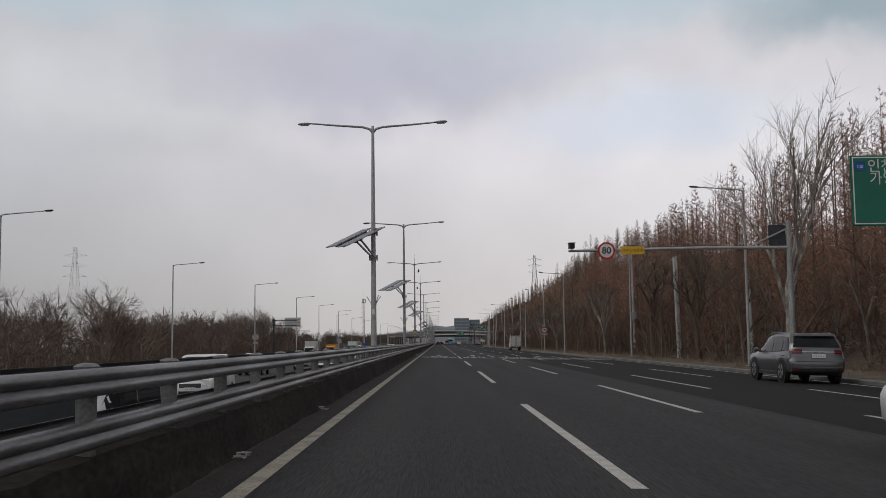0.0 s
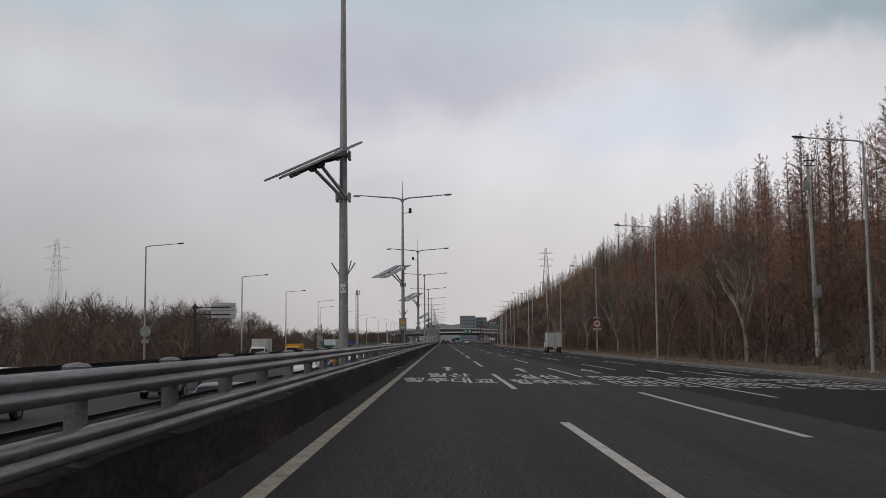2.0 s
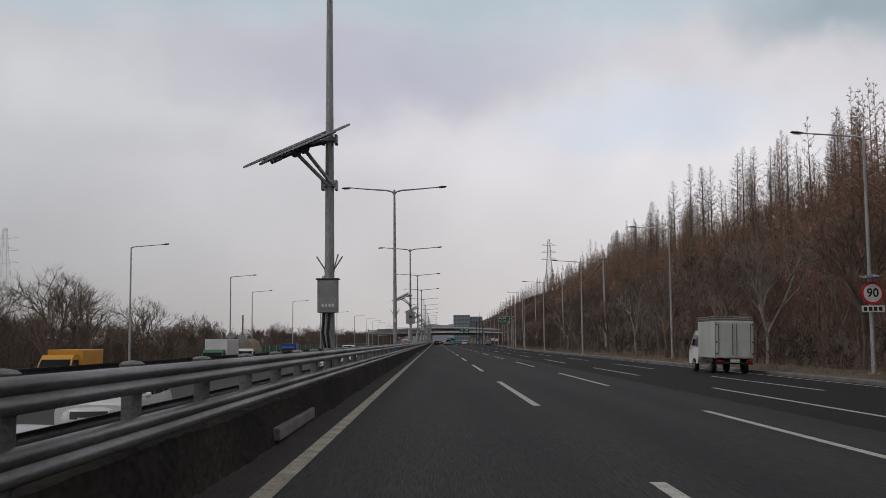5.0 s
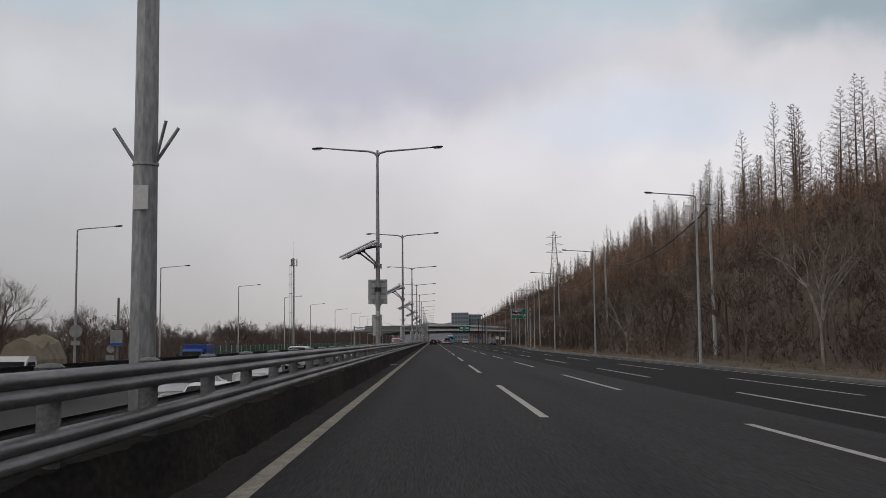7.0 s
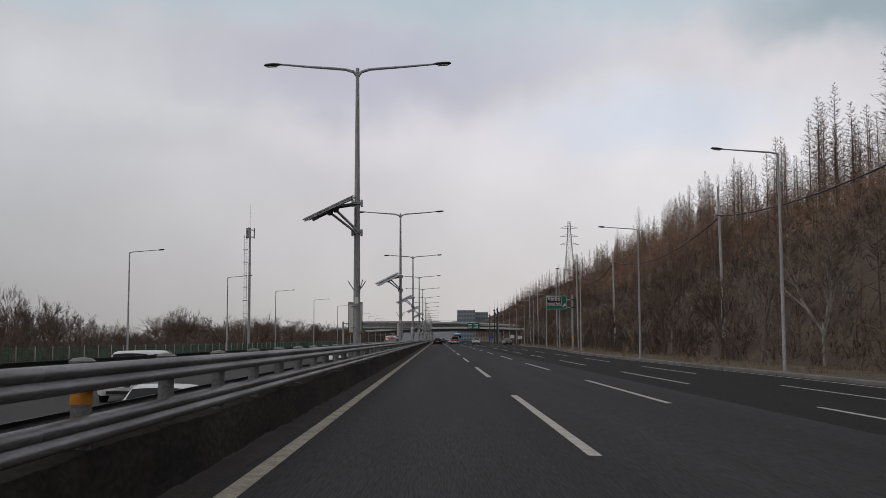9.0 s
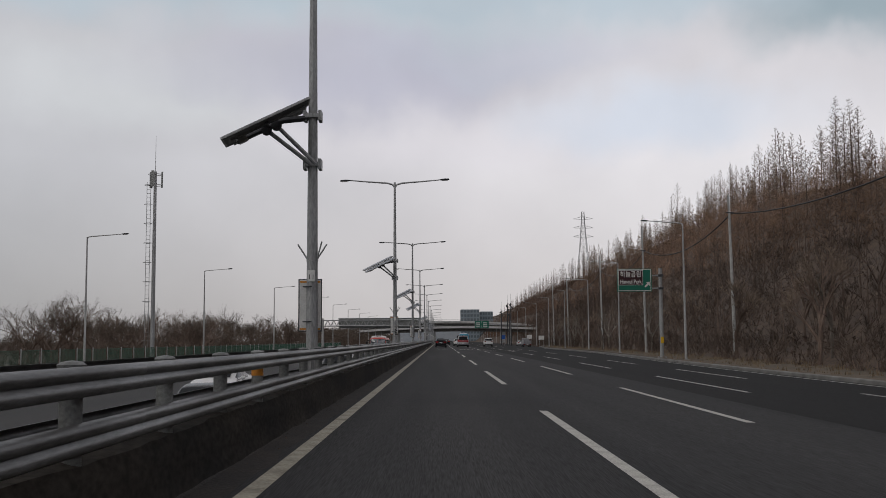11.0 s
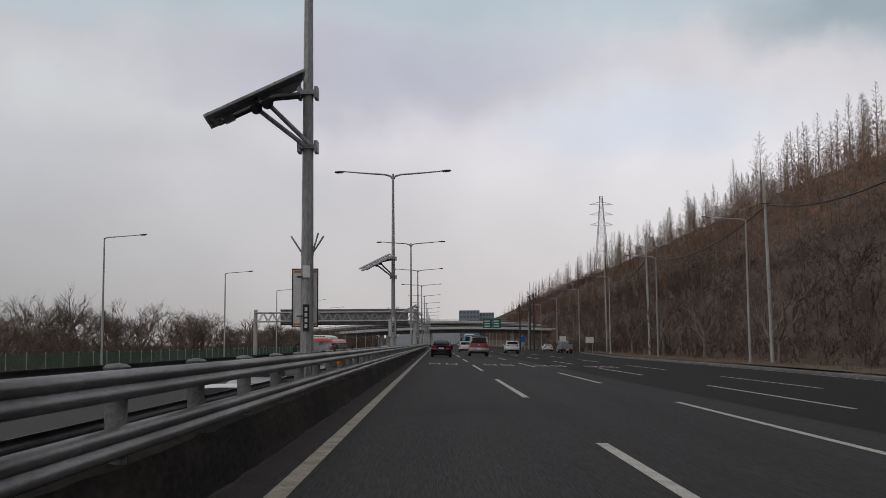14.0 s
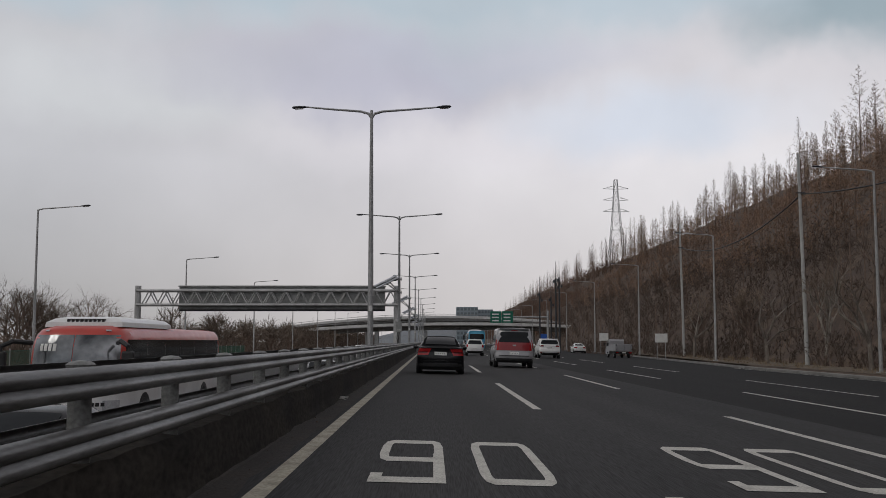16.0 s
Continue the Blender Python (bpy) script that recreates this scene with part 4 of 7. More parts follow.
while y < 330:
    x = kerb_x(y) + rnd.uniform(4.4, 6.8)
    s = rnd.uniform(0.7, 1.25)
    tree(pole_tree[n % 3], "slender leafless young tree with grey bark", "slender trees on the bank", Matrix.Translation((x, y, hill_z(x, y))) @ Matrix.Rotation(rnd.uniform(0, 6.28), 4, "Z") @ Matrix.Rotation(rnd.uniform(-0.09, 0.09), 4, "X") @ Matrix.Diagonal((s, s, s, 1)))
    n += 1
    y += rnd.uniform(3.0, 7.5) if y < 170 else rnd.uniform(7, 16)
# cut-back plane trees by the slip road
lopped = [tree_parts(broadleaf, 120 + k, [M_BARK_GREY, M_TWIG_GREY], 9.5, depth=4, twigs=5, spread=0.75, forks=2, stem=0.03, wide=0.012) for k in range(2)]
for i, (dx, y, s) in enumerate(((2.6, 412, 0.8), (2.4, 430, 0.95), (2.8, 447, 0.9), (2.5, 463, 0.85), (2.9, 486, 0.9))):
    x = kerb_x(min(y, 470)) + dx
    tree(lopped[i % 2], "lopped plane tree with pale crooked limbs", "bare roadside trees", Matrix.Translation((x, y, hill_z(x, y))) @ Matrix.Rotation(i * 1.9, 4, "Z") @ Matrix.Diagonal((s, s, s, 1)))

# ---- fittings on the median posts ----
def banner(y, flip=1):
    b = thing("banner_frame", "narrow framed banner with orange ends fixed to a lamp post", "banner", "post banners", at=pose(median_x(y) - 0.055, y, 0))
    bm = bmesh.new()
    for x in (-0.22, 0.2):
        box(bm, (x, -0.02, 1.38), (x + 0.02, 0.02, 2.36), 0.003)
    for z in (1.38, 2.34):
        box(bm, (-0.2, -0.02, z), (0.2, 0.02, z + 0.02), 0.003)
    bm.transform(pose(0, 0.16, 0))
    part("frame", bm, M_DARKSTEEL, b)
    bm = bmesh.new()
    box(bm, (-0.195, 0.155, 1.405), (0.195, 0.165, 2.335))
    sheet = part("cloth", bm, M_WHITE, b, "dusty white banner sheet")
    for z in (1.41, 2.29):
        bm = bmesh.new()
        box(bm, (-0.19, 0.150, z), (0.19, 0.154, z + 0.035))
        part("stripe", bm, M_ORANGE, sheet)
    for z in (1.55, 2.2):
        bm = bmesh.new()
        tube(bm, [(0, 0, z), (0, 0, z + 0.02)], 0.122, 12)
        part("strap", bm, M_DARKSTEEL, b, smooth=True)
    return b


for y in (217.3, 254.1, 291.4, 326.65, 362.1, 395.9):
    banner(y).location.z += 0.11 if y > 300 else 0.0
for y, code, up in ((326.65, "W703", 0.06), (362.1, "", 0.0), (395.9, "W705", 0.36)):
    t = thing("post_label", "black strip with white code on a lamp post", "sign", "post labels", at=pose(median_x(y) + (0.06 if y < 330 else 0.0), y, up))
    bm = bmesh.new()
    box(bm, (-0.05, -0.135, 1.42), (0.05, -0.11, 1.86), 0.004)
    p = part("strip", bm, M_BLACK, t)
    for i in range(4):
        if code:
            writing("letter", code[i], 0.105, M_WHITE, p, pose(0, -0.137, 1.785 - 0.1 * i) @ UP, 0.002, bold=0.002)
        else:
            bm = bmesh.new()
            box(bm, (-0.022, -0.139, 1.75 - 0.092 * i), (0.022, -0.136, 1.81 - 0.092 * i))
            part("letter_bar", bm, M_WHITE, p)


def control_box(y, yellow):
    c = thing("control_box", "grey enamel control cabinet strapped to a lamp post", "control box", at=pose(median_x(y), y, 0))
    bm = bmesh.new()
    box(bm, (-0.22, -0.32, 1.82), (0.2, -0.11, 2.5), 0.012)
    body = part("body", bm, M_GREYBOX, c)
    bm = bmesh.new()
    box(bm, (-0.19, -0.328, 1.9), (0.17, -0.321, 2.44), 0.003)
    door = part("door", bm, M_GREYBOX, body)
    bm = bmesh.new()
    box(bm, (-0.25, -0.34, 2.5), (0.23, -0.1, 2.525), 0.006)
    part("lid", bm, M_DARKSTEEL, body)
    for i in range(4):
        bm = bmesh.new()
        box(bm, (-0.13 + 0.07 * i, -0.334, 1.94), (-0.085 + 0.07 * i, -0.329, 2.0))
        part("letter_bar", bm, M_WHITE, body)
    if yellow:
        bm = bmesh.new()
        box(bm, (-0.15, -0.334, 2.22), (0.13, -0.329, 2.36))
        part("label", bm, M_YELLOW, body, "yellow warning label")
    for z in (1.95, 2.4):
        bm = bmesh.new()
        tube(bm, [(0, 0, z), (0, 0, z + 0.04)], 0.125, 12)
        part("strap", bm, M_DARKSTEEL, c, smooth=True)
    for k in range(2):
        bm = bmesh.new()
        tube(bm, [(-0.1 + 0.12 * k, -0.2, 1.83), (-0.12 + 0.1 * k, -0.19, 1.4), (-0.03 + 0.06 * k, -0.15, 0.9), (-0.08 + 0.1 * k, -0.13, 0.43)], 0.03, 8)
        part("conduit", bm, M_BLACK, c, smooth=True)


control_box(109.9, True)
control_box(145.2, False)
control_box(180.6 + 36.1 * 7 + 30, False)

for y in (109.9, 145.2):
    c = thing("traffic_camera", "small dark dome camera on a bracket high on a post", "camera", "post cameras", at=pose(median_x(y), y, 0))
    bm = bmesh.new()
    tube(bm, [(0, 0, 9.3), (0, 0, 10.7)], [0.03, 0.012], 6)
    part("lightning_rod", bm, M_POLE, c)
    s = 1 if y < 120 else -1
    bm = bmesh.new()
    tube(bm, [(0, 0, 8.75), (s * 0.45, 0, 8.78)], 0.022, 6)
    part("bracket", bm, M_POLE, c)
    bm = bmesh.new()
    tube(bm, [(s * 0.45, 0, 8.74), (s * 0.45, 0, 8.78), (s * 0.45, 0, 9.0), (s * 0.45, 0, 9.06)], [0.04, 0.09, 0.09, 0.04], 10)
    part("housing", bm, M_BLACK, c, smooth=True)

# square signs seen from behind
g = thing("road_sign", "grey metal road sign seen from its ribbed back", "road sign", at=pose(median_x(217.3), 217.3, 0))
bm = bmesh.new()
box(bm, (-0.44, 0.14, 2.83), (0.41, 0.16, 3.92), 0.02)
plate = part("plate", bm, M_ALU, g)
for z in (3.0, 3.035, 3.25, 3.285, 3.52, 3.555, 3.78, 3.815):
    bm = bmesh.new()
    box(bm, (-0.3, 0.115, z), (0.34, 0.139, z + 0.018), 0.003)
    part("rib", bm, M_GALV, plate)
bm = bmesh.new()
box(bm, (-0.14, -0.13, 3.38), (0.14, 0.115, 3.56), 0.01)
part("clamp", bm, M_DARKSTEEL, g)
for y, n in ((73.1, "17"), (217.3, "13"), (291.4, "11")):
    t = thing("post_number", "white plate with a black number on a lamp post", "sign", at=pose(median_x(y), y, 0))
    bm = bmesh.new()
    box(bm, (-0.068, -0.132, 2.30), (0.068, -0.11, 2.51), 0.004)
    p = part("plate", bm, M_WHITE, t)
    writing("number", n, 0.13, M_BLACK, p, pose(0, -0.134, 2.38) @ UP, 0.002)


# ---- sign masts and road signs on the verge ----
def round_sign(x, y, z, r, text, parent_label):
    s = thing("speed_limit_sign", parent_label, "road sign", at=pose(x, y, z))
    for name, rr, mat, d in (("plate", r, M_RED, 0.0), ("face", r * 0.78, M_WHITE, -0.012)):
        bm = bmesh.new()
        tube(bm, [(0, d, 0), (0, d + 0.02, 0)], rr, 32)
        ob = part(name, bm, mat, s)
    writing("number", text, r * 1.05, M_BLACK, s, pose(0, -0.016, 0) @ UP, 0.003, bold=r * 0.022)
    return s


# speed camera mast with a long arm
m = thing("camera_mast", "grey steel mast with a long arm over the lanes", "mast", at=pose(16.9, 48.6, -0.26))
bm = bmesh.new()
tube(bm, [(0, 0, 0), (0, 0, 3), (0, 0, 7.1)], [0.15, 0.14, 0.12], 14)
part("pole", bm, M_POLE, m, smooth=True)
bm = bmesh.new()
tube(bm, [(0, 0, 5.79), (-4, 0, 5.82), (-10.6, 0, 5.74)], [0.09, 0.08, 0.06], 10)
part("arm", bm, M_POLE, m, smooth=True)
bm = bmesh.new()
tube(bm, [(0, 0, 6.74), (-1.9, 0, 5.86)], 0.04, 8)
part("brace", bm, M_POLE, m, smooth=True)
bm = bmesh.new()
box(bm, (-0.3, -0.3, 0), (0.3, 0.3, 0.05), 0.01)
part("base_plate", bm, M_POLE, m)
bm = bmesh.new()
box(bm, (-0.95, 0.1, 5.9), (-0.12, 0.13, 6.9), 0.01)
part("back_board", bm, M_DARKSTEEL, m)
c = thing("speed_camera", "black speed camera with a sunshield on a mast arm", "camera", at=pose(6.45, 48.6, 5.54))
bm = bmesh.new()
box(bm, (-0.13, -0.25, 0.05), (0.13, 0.25, 0.3), 0.02)
part("housing", bm, M_BLACK, c)
bm = bmesh.new()
box(bm, (-0.16, -0.32, 0.3), (0.16, 0.28, 0.32), 0.005)
part("sunshield", bm, M_DARKSTEEL, c)
bm = bmesh.new()
tube(bm, [(0, 0, -0.1), (0, 0, 0.06)], 0.04, 8)
part("bracket", bm, M_POLE, c)
round_sign(8.1, 48.45, 5.46, 0.42, "80", "round red-rimmed speed limit sign showing 80")
p = thing("warning_board", "yellow board with black writing on a mast arm", "road sign", at=pose(9.35, 48.45, 5.46))
bm = bmesh.new()
box(bm, (-0.56, 0, -0.19), (0.56, 0.03, 0.19), 0.01)
f = part("board", bm, M_YELLOW, p)
writing("word", "과속", 0.175, M_BLACK, f, pose(-0.345, -0.002, 0) @ UP, 0.002)
writing("word", "단속장비", 0.175, M_BLACK, f, pose(0.17, -0.002, 0) @ UP, 0.002)

# large direction sign on a cantilever mast
d = thing("direction_sign", "large green motorway direction sign with white writing", "road sign", at=pose(16.6, 34.6, 0))
bm = bmesh.new()
box(bm, (-2.35, 0, 5.0), (2.35, 0.06, 7.45), 0.03)
f = part("plate", bm, M_GREEN, d)
bm = bmesh.new()
for lo, hi in (((-2.28, -0.004, 5.06), (2.28, 0, 5.1)), ((-2.28, -0.004, 7.35), (2.28, 0, 7.39)), ((-2.28, -0.004, 5.1), (-2.24, 0, 7.35)), ((2.24, -0.004, 5.1), (2.28, 0, 7.35))):
    box(bm, lo, hi)
part("border", bm, M_WHITE, f)
writing("writing", "인천", 0.5, M_WHITE, f, pose(-1.3, -0.004, 7.05) @ UP, 0.002)
writing("writing", "가양", 0.5, M_WHITE, f, pose(-1.25, -0.004, 6.62) @ UP, 0.002)
bm = bmesh.new()
box(bm, (-2.18, -0.006, 6.95), (-1.85, 0, 7.22), 0.03)
shield = part("route_shield", bm, M_BLUE, f)
writing("writing", "130", 0.15, M_WHITE, shield, pose(-2.015, -0.008, 7.05) @ UP, 0.002)
bm = bmesh.new()
tube(bm, [(2.9, 0.3, -0.3), (2.9, 0.3, 7.7)], [0.2, 0.17], 14)
part("mast", bm, M_POLE, d, smooth=True)
for z in (5.6, 6.9):
    bm = bmesh.new()
    tube(bm, [(2.9, 0.3, z), (-2.0, 0.12, z)], [0.09, 0.06], 10)
    part("arm", bm, M_POLE, d, smooth=True)

# park sign
d = thing("direction_sign", "green exit sign for a park on a steel mast", "road sign", at=pose(17.1, 351.7, -0.26))
bm = bmesh.new()
tube(bm, [(0, 0, 0), (0, 0, 6.9)], [0.16, 0.14], 14)
part("mast", bm, M_POLE, d, smooth=True)
bm = bmesh.new()
box(bm, (-0.3, -0.3, 0), (0.3, 0.3, 0.06), 0.01)
part("base_plate", bm, M_POLE, d)
for z in (5.35, 6.35):
    bm = bmesh.new()
    tube(bm, [(0.1, -0.12, z), (-2.6, -0.12, z)], 0.055, 10)
    part("arm", bm, M_POLE, d, smooth=True)
    bm = bmesh.new()
    box(bm, (-0.2, -0.2, z - 0.09), (0.2, 0.2, z + 0.09), 0.01)
    part("clamp", bm, M_DARKSTEEL, d)
bm = bmesh.new()
box(bm, (-3.42, -0.24, 5.1), (-0.72, -0.19, 6.88), 0.02)
f = part("plate", bm, M_GREEN, d)
bm = bmesh.new()
for lo, hi in (((-3.36, -0.244, 5.15), (-0.78, -0.24, 5.19)), ((-3.36, -0.244, 6.79), (-0.78, -0.24, 6.83)), ((-3.36, -0.244, 5.19), (-3.32, -0.24, 6.79)), ((-0.82, -0.244, 5.19), (-0.78, -0.24, 6.79))):
    box(bm, lo, hi)
part("border", bm, M_WHITE, f)
bm = bmesh.new()
box(bm, (-3.28, -0.25, 5.62), (-1.42, -0.241, 6.74), 0.01)
M_MAROON = material("sign_maroon", (0.045, 0.012, 0.014), (0.035, 0.01, 0.012), 0.5, scale=2, fine=30, bump=0.0)
w = part("name_panel", bm, M_MAROON, f)
bm = bmesh.new()
for lo, hi in (((-3.3, -0.254, 5.6), (-1.4, -0.25, 5.63)), ((-3.3, -0.254, 6.73), (-1.4, -0.25, 6.76)), ((-3.3, -0.254, 5.63), (-3.27, -0.25, 6.73)), ((-1.43, -0.254, 5.63), (-1.4, -0.25, 6.73))):
    box(bm, lo, hi)
part("panel_border", bm, M_WHITE, w)
writing("writing", "하늘공원", 0.52, M_WHITE, w, pose(-2.35, -0.252, 6.42) @ UP, 0.002, sx=0.86, bold=0.008)
writing("writing", "Haneul Park", 0.42, M_WHITE, w, pose(-2.35, -0.252, 5.86) @ UP, 0.002, sx=0.80, bold=0.008)
bm = bmesh.new()
pts = [(0.0, 0.0), (-0.30, -0.02), (-0.2, -0.13), (-0.42, -0.34), (-0.33, -0.43), (-0.11, -0.22), (0.0, -0.32)]
bm.faces.new([bm.verts.new((-0.88 + x, -0.246, 5.85 + z)) for x, z in pts])
part("arrow", bm, M_WHITE, f)
bm = bmesh.new()
box(bm, (-0.12, -0.175, 1.1), (0.12, -0.16, 1.6), 0.004)
part("number_plate", bm, M_YELLOW, d, "small yellow plate")

# 90 sign fixed to a lamp post
round_sign(17.1, 164.2, 2.95, 0.46, "90", "round red-rimmed speed limit sign showing 90")
s = thing("sub_plate", "white plate with black writing under a speed sign", "road sign", at=pose(17.1, 164.2, 2.33))
bm = bmesh.new()
box(bm, (-0.46, 0, -0.13), (0.46, 0.02, 0.13), 0.008)
f = part("plate", bm, M_WHITE, s)
for i in range(4):
    bm = bmesh.new()
    box(bm, (-0.38 + 0.2 * i, -0.004, -0.08), (-0.24 + 0.2 * i, 0, 0.08))
    part("letter_bar", bm, M_BLACK, f)
s = thing("solar_panel", "tiny tilted solar panel above a speed sign", "solar panel", at=pose(17.1, 164.2, 3.62))
bm = bmesh.new()
box(bm, (-0.4, -0.3, -0.015), (0.25, 0.3, 0.015), 0.004, pose(0, 0, 0, 12, -8, 0))
part("panel", bm, M_PANEL, s)

# utility poles with cables
UTIL = [(20.4, 106, 11.4, 1), (20.6, 87, 8.3, 0), (19.8, 244, 11.6, 0), (22.0, 301, 12.9, 0), (22.0, 349, 12.0, 0), (22.0, 382, 13.3, 0), (22.6, 415, 12.8, 0), (23.4, 459, 13.2, 0), (25.0, 497, 13.0, 0)]
for x, y, top, box_on in UTIL:
    z = hill_z(x, y) - 0.3
    u = thing("utility_pole", "tall weathered concrete utility pole at the foot of the bank", "utility pole", "utility poles", at=pose(x, y, z, 0, -0.8, 0))
    h = top - z
    bm = bmesh.new()
    tube(bm, [(0, 0, 0), (0, 0, h)], [0.14, 0.09], 10)
    part("pole", bm, M_DECK, u, smooth=True)
    for zz in (0.94, 0.965) if box_on else ((10.65 - z) / h,):
        bm = bmesh.new()
        box(bm, (-0.3, -0.14, h * zz - 0.03), (0.3, -0.08, h * zz + 0.03), 0.006)
        part("crossarm", bm, M_DARKSTEEL, u)
    if box_on:
        bm = bmesh.new()
        box(bm, (-0.22, -0.5, h * 0.3), (0.2, -0.16, h * 0.3 + 0.75), 0.02)
        part("meter_box", bm, M_GREYBOX, u)
        bm = bmesh.new()
        tube(bm, [(-0.3, -0.2, h * 0.82), (-0.3, -0.2, h * 0.82 + 0.5)], 0.16, 10)
        part("transformer", bm, M_GREYBOX, u, smooth=True)
for (xa, ya, za, _), (xb, yb, zb, _) in zip(UTIL[2:], UTIL[3:]):
    w = thing("cable", "thick black cable sagging between utility poles", "cable", "cables", at=pose(xa, ya, 10.6))
    bm = bmesh.new()
    tube(bm, [((xb - xa) * t, (yb - ya) * t, -1.5 * 4 * t * (1 - t)) for t in (i / 12 for i in range(13))], 0.045, 6)
    part("strand", bm, M_BLACK, w, smooth=True)
for x, y, h in ((18.6, 79, 8.2), (20.3, 66, 6.3)):
    u = thing("utility_pole", "slightly leaning pale concrete pole on the verge", "utility pole", "utility poles", at=pose(x, y, -0.6, 0, -1.2, 0))
    bm = bmesh.new()
    tube(bm, [(0, 0, 0), (0, 0, h)], [0.14, 0.12], 10)
    part("pole", bm, M_DECK, u, smooth=True)

# ---- sign gantry over the opposite carriageway, from behind ----
g = thing("sign_gantry", "steel truss gantry carrying a long message board, seen from behind", "gantry", at=pose(0, 474.5, 0))
for x, z in ((-23.2, LEFT_Z), (-3.0, 0.3)):
    bm = bmesh.new()
    tube(bm, [(x, 0, z), (x, 0, 5.55)], [0.27, 0.24], 12)
    part("column", bm, M_POLE_LT, g, smooth=True)
for yy in (-0.45, 0.45):
    for z in (4.05, 5.15):
        bm = bmesh.new()
        tube(bm, [(-23.2, yy, z), (-2.8, yy, z)], 0.1, 8)
        part("chord", bm, M_POLE_LT, g, smooth=True)
    for i in range(17):
        x = -22.8 + 1.17 * i
        for a, b in (((x, yy, 4.05), (x + 0.585, yy, 5.15)), ((x + 0.585, yy, 5.15), (x + 1.17, yy, 4.05))):
            bm = bmesh.new()
            tube(bm, [a, b], 0.05, 6)
            part("diagonal", bm, M_POLE_LT, g)
bm = bmesh.new()
box(bm, (-20.15, 0.6, 3.72), (-3.95, 1.0, 5.5), 0.03)
bd = part("message_board", bm, M_GREYBOX, g)
bm = bmesh.new()
box(bm, (-20.15, 0.55, 3.59), (-3.95, 1.1, 3.72), 0.02)
part("walkway", bm, M_DARKSTEEL, bd)
bm = bmesh.new()
box(bm, (-20.2, 0.45, 5.5), (-3.9, 1.1, 5.6), 0.02)
part("top_rail", bm, M_POLE_LT, bd)

# small gantry sign beside the opposite carriageway
g = thing("road_sign", "pale ribbed back of a roadside sign on a dark cantilever post", "road sign", at=pose(-23.35, 145.5, LEFT_Z))
bm = bmesh.new()
tube(bm, [(0, 0, 0), (0, 0, 6.0)], 0.15, 10)
part("post", bm, M_DARKSTEEL, g, smooth=True)
for z in (5.05, 5.7):
    bm = bmesh.new()
    tube(bm, [(0, 0, z), (3.3, 0, z)], 0.05, 8)
    part("arm", bm, M_DARKSTEEL, g, smooth=True)
    bm = bmesh.new()
    box(bm, (-0.2, -0.2, z - 0.12), (0.35, 0.2, z + 0.12), 0.02)
    part("clamp", bm, M_DARKSTEEL, g)
bm = bmesh.new()
box(bm, (1.5, 0.1, 4.7), (3.8, 0.15, 6.12), 0.02)
f = part("plate", bm, M_ALU, g)
for z in (4.95, 5.35, 5.8):
    bm = bmesh.new()
    box(bm, (1.55, 0.06, z), (3.75, 0.1, z + 0.06), 0.005)
    part("rib", bm, M_GALV, f)
for x, y, z in ((-22.9, 127.7, 1.6), (-23.2, 238.3, 1.5)):
    s = thing("road_sign", "round grey sign back on a lamp post", "road sign", "round sign backs", at=pose(x, y, z))
    bm = bmesh.new()
    tube(bm, [(0.15, -0.12, 0.5), (0.15, -0.14, 0.5)], 0.42, 24)
    f = part("plate", bm, M_GREYBOX, s)
    bm = bmesh.new()
    box(bm, (-0.15, -0.14, -0.4), (0.45, -0.12, -0.1), 0.01)
    part("sub_plate", bm, M_GREYBOX, f)

# telecom mast
t = thing("telecom_mast", "slim steel telecom mast with antennas and a caged ladder", "mast", at=pose(-26.5, 366.5, LEFT_Z))
bm = bmesh.new()
tube(bm, [(0, 0, 0), (0, 0, 9), (0, 0, 18.2)], [0.21, 0.18, 0.14], 12)
part("pole", bm, M_POLE, t, smooth=True)
bm = bmesh.new()
tube(bm, [(0, 0, 18.2), (0, 0, 21.6)], [0.03, 0.012], 6)
part("lightning_rod", bm, M_POLE, t)
bm = bmesh.new()
for x in (-0.75, -0.4):
    tube(bm, [(x, 0, 1.5), (x, 0, 17.2)], 0.025, 5)
for i in range(40):
    tube(bm, [(-0.75, 0, 1.7 + 0.39 * i), (-0.4, 0, 1.7 + 0.39 * i)], 0.014, 4)
part("ladder", bm, M_GALV, t)
for i in range(9):
    bm = bmesh.new()
    tube(bm, [(-0.58 + 0.38 * math.cos(a), 0.38 * math.sin(a) - 0.1, 2.5 + 1.8 * i) for a in (k * 0.785 for k in range(9))], 0.018, 4, caps=False)
    part("cage_hoop", bm, M_GALV, t)
for z in (16.9, 17.9):
    bm = bmesh.new()
    tube(bm, [(0.62 * math.cos(k * 0.5236), 0.62 * math.sin(k * 0.5236), z) for k in range(13)], 0.03, 5, caps=False)
    part("antenna_ring", bm, M_POLE, t)
for k in range(3):
    a = k * 2.1 + 0.4
    bm = bmesh.new()
    box(bm, (0.55, -0.13, 16.7), (0.68, 0.13, 18.2), 0.02, Matrix.Rotation(a, 4, "Z"))
    part("antenna", bm, M_GREYBOX, t)

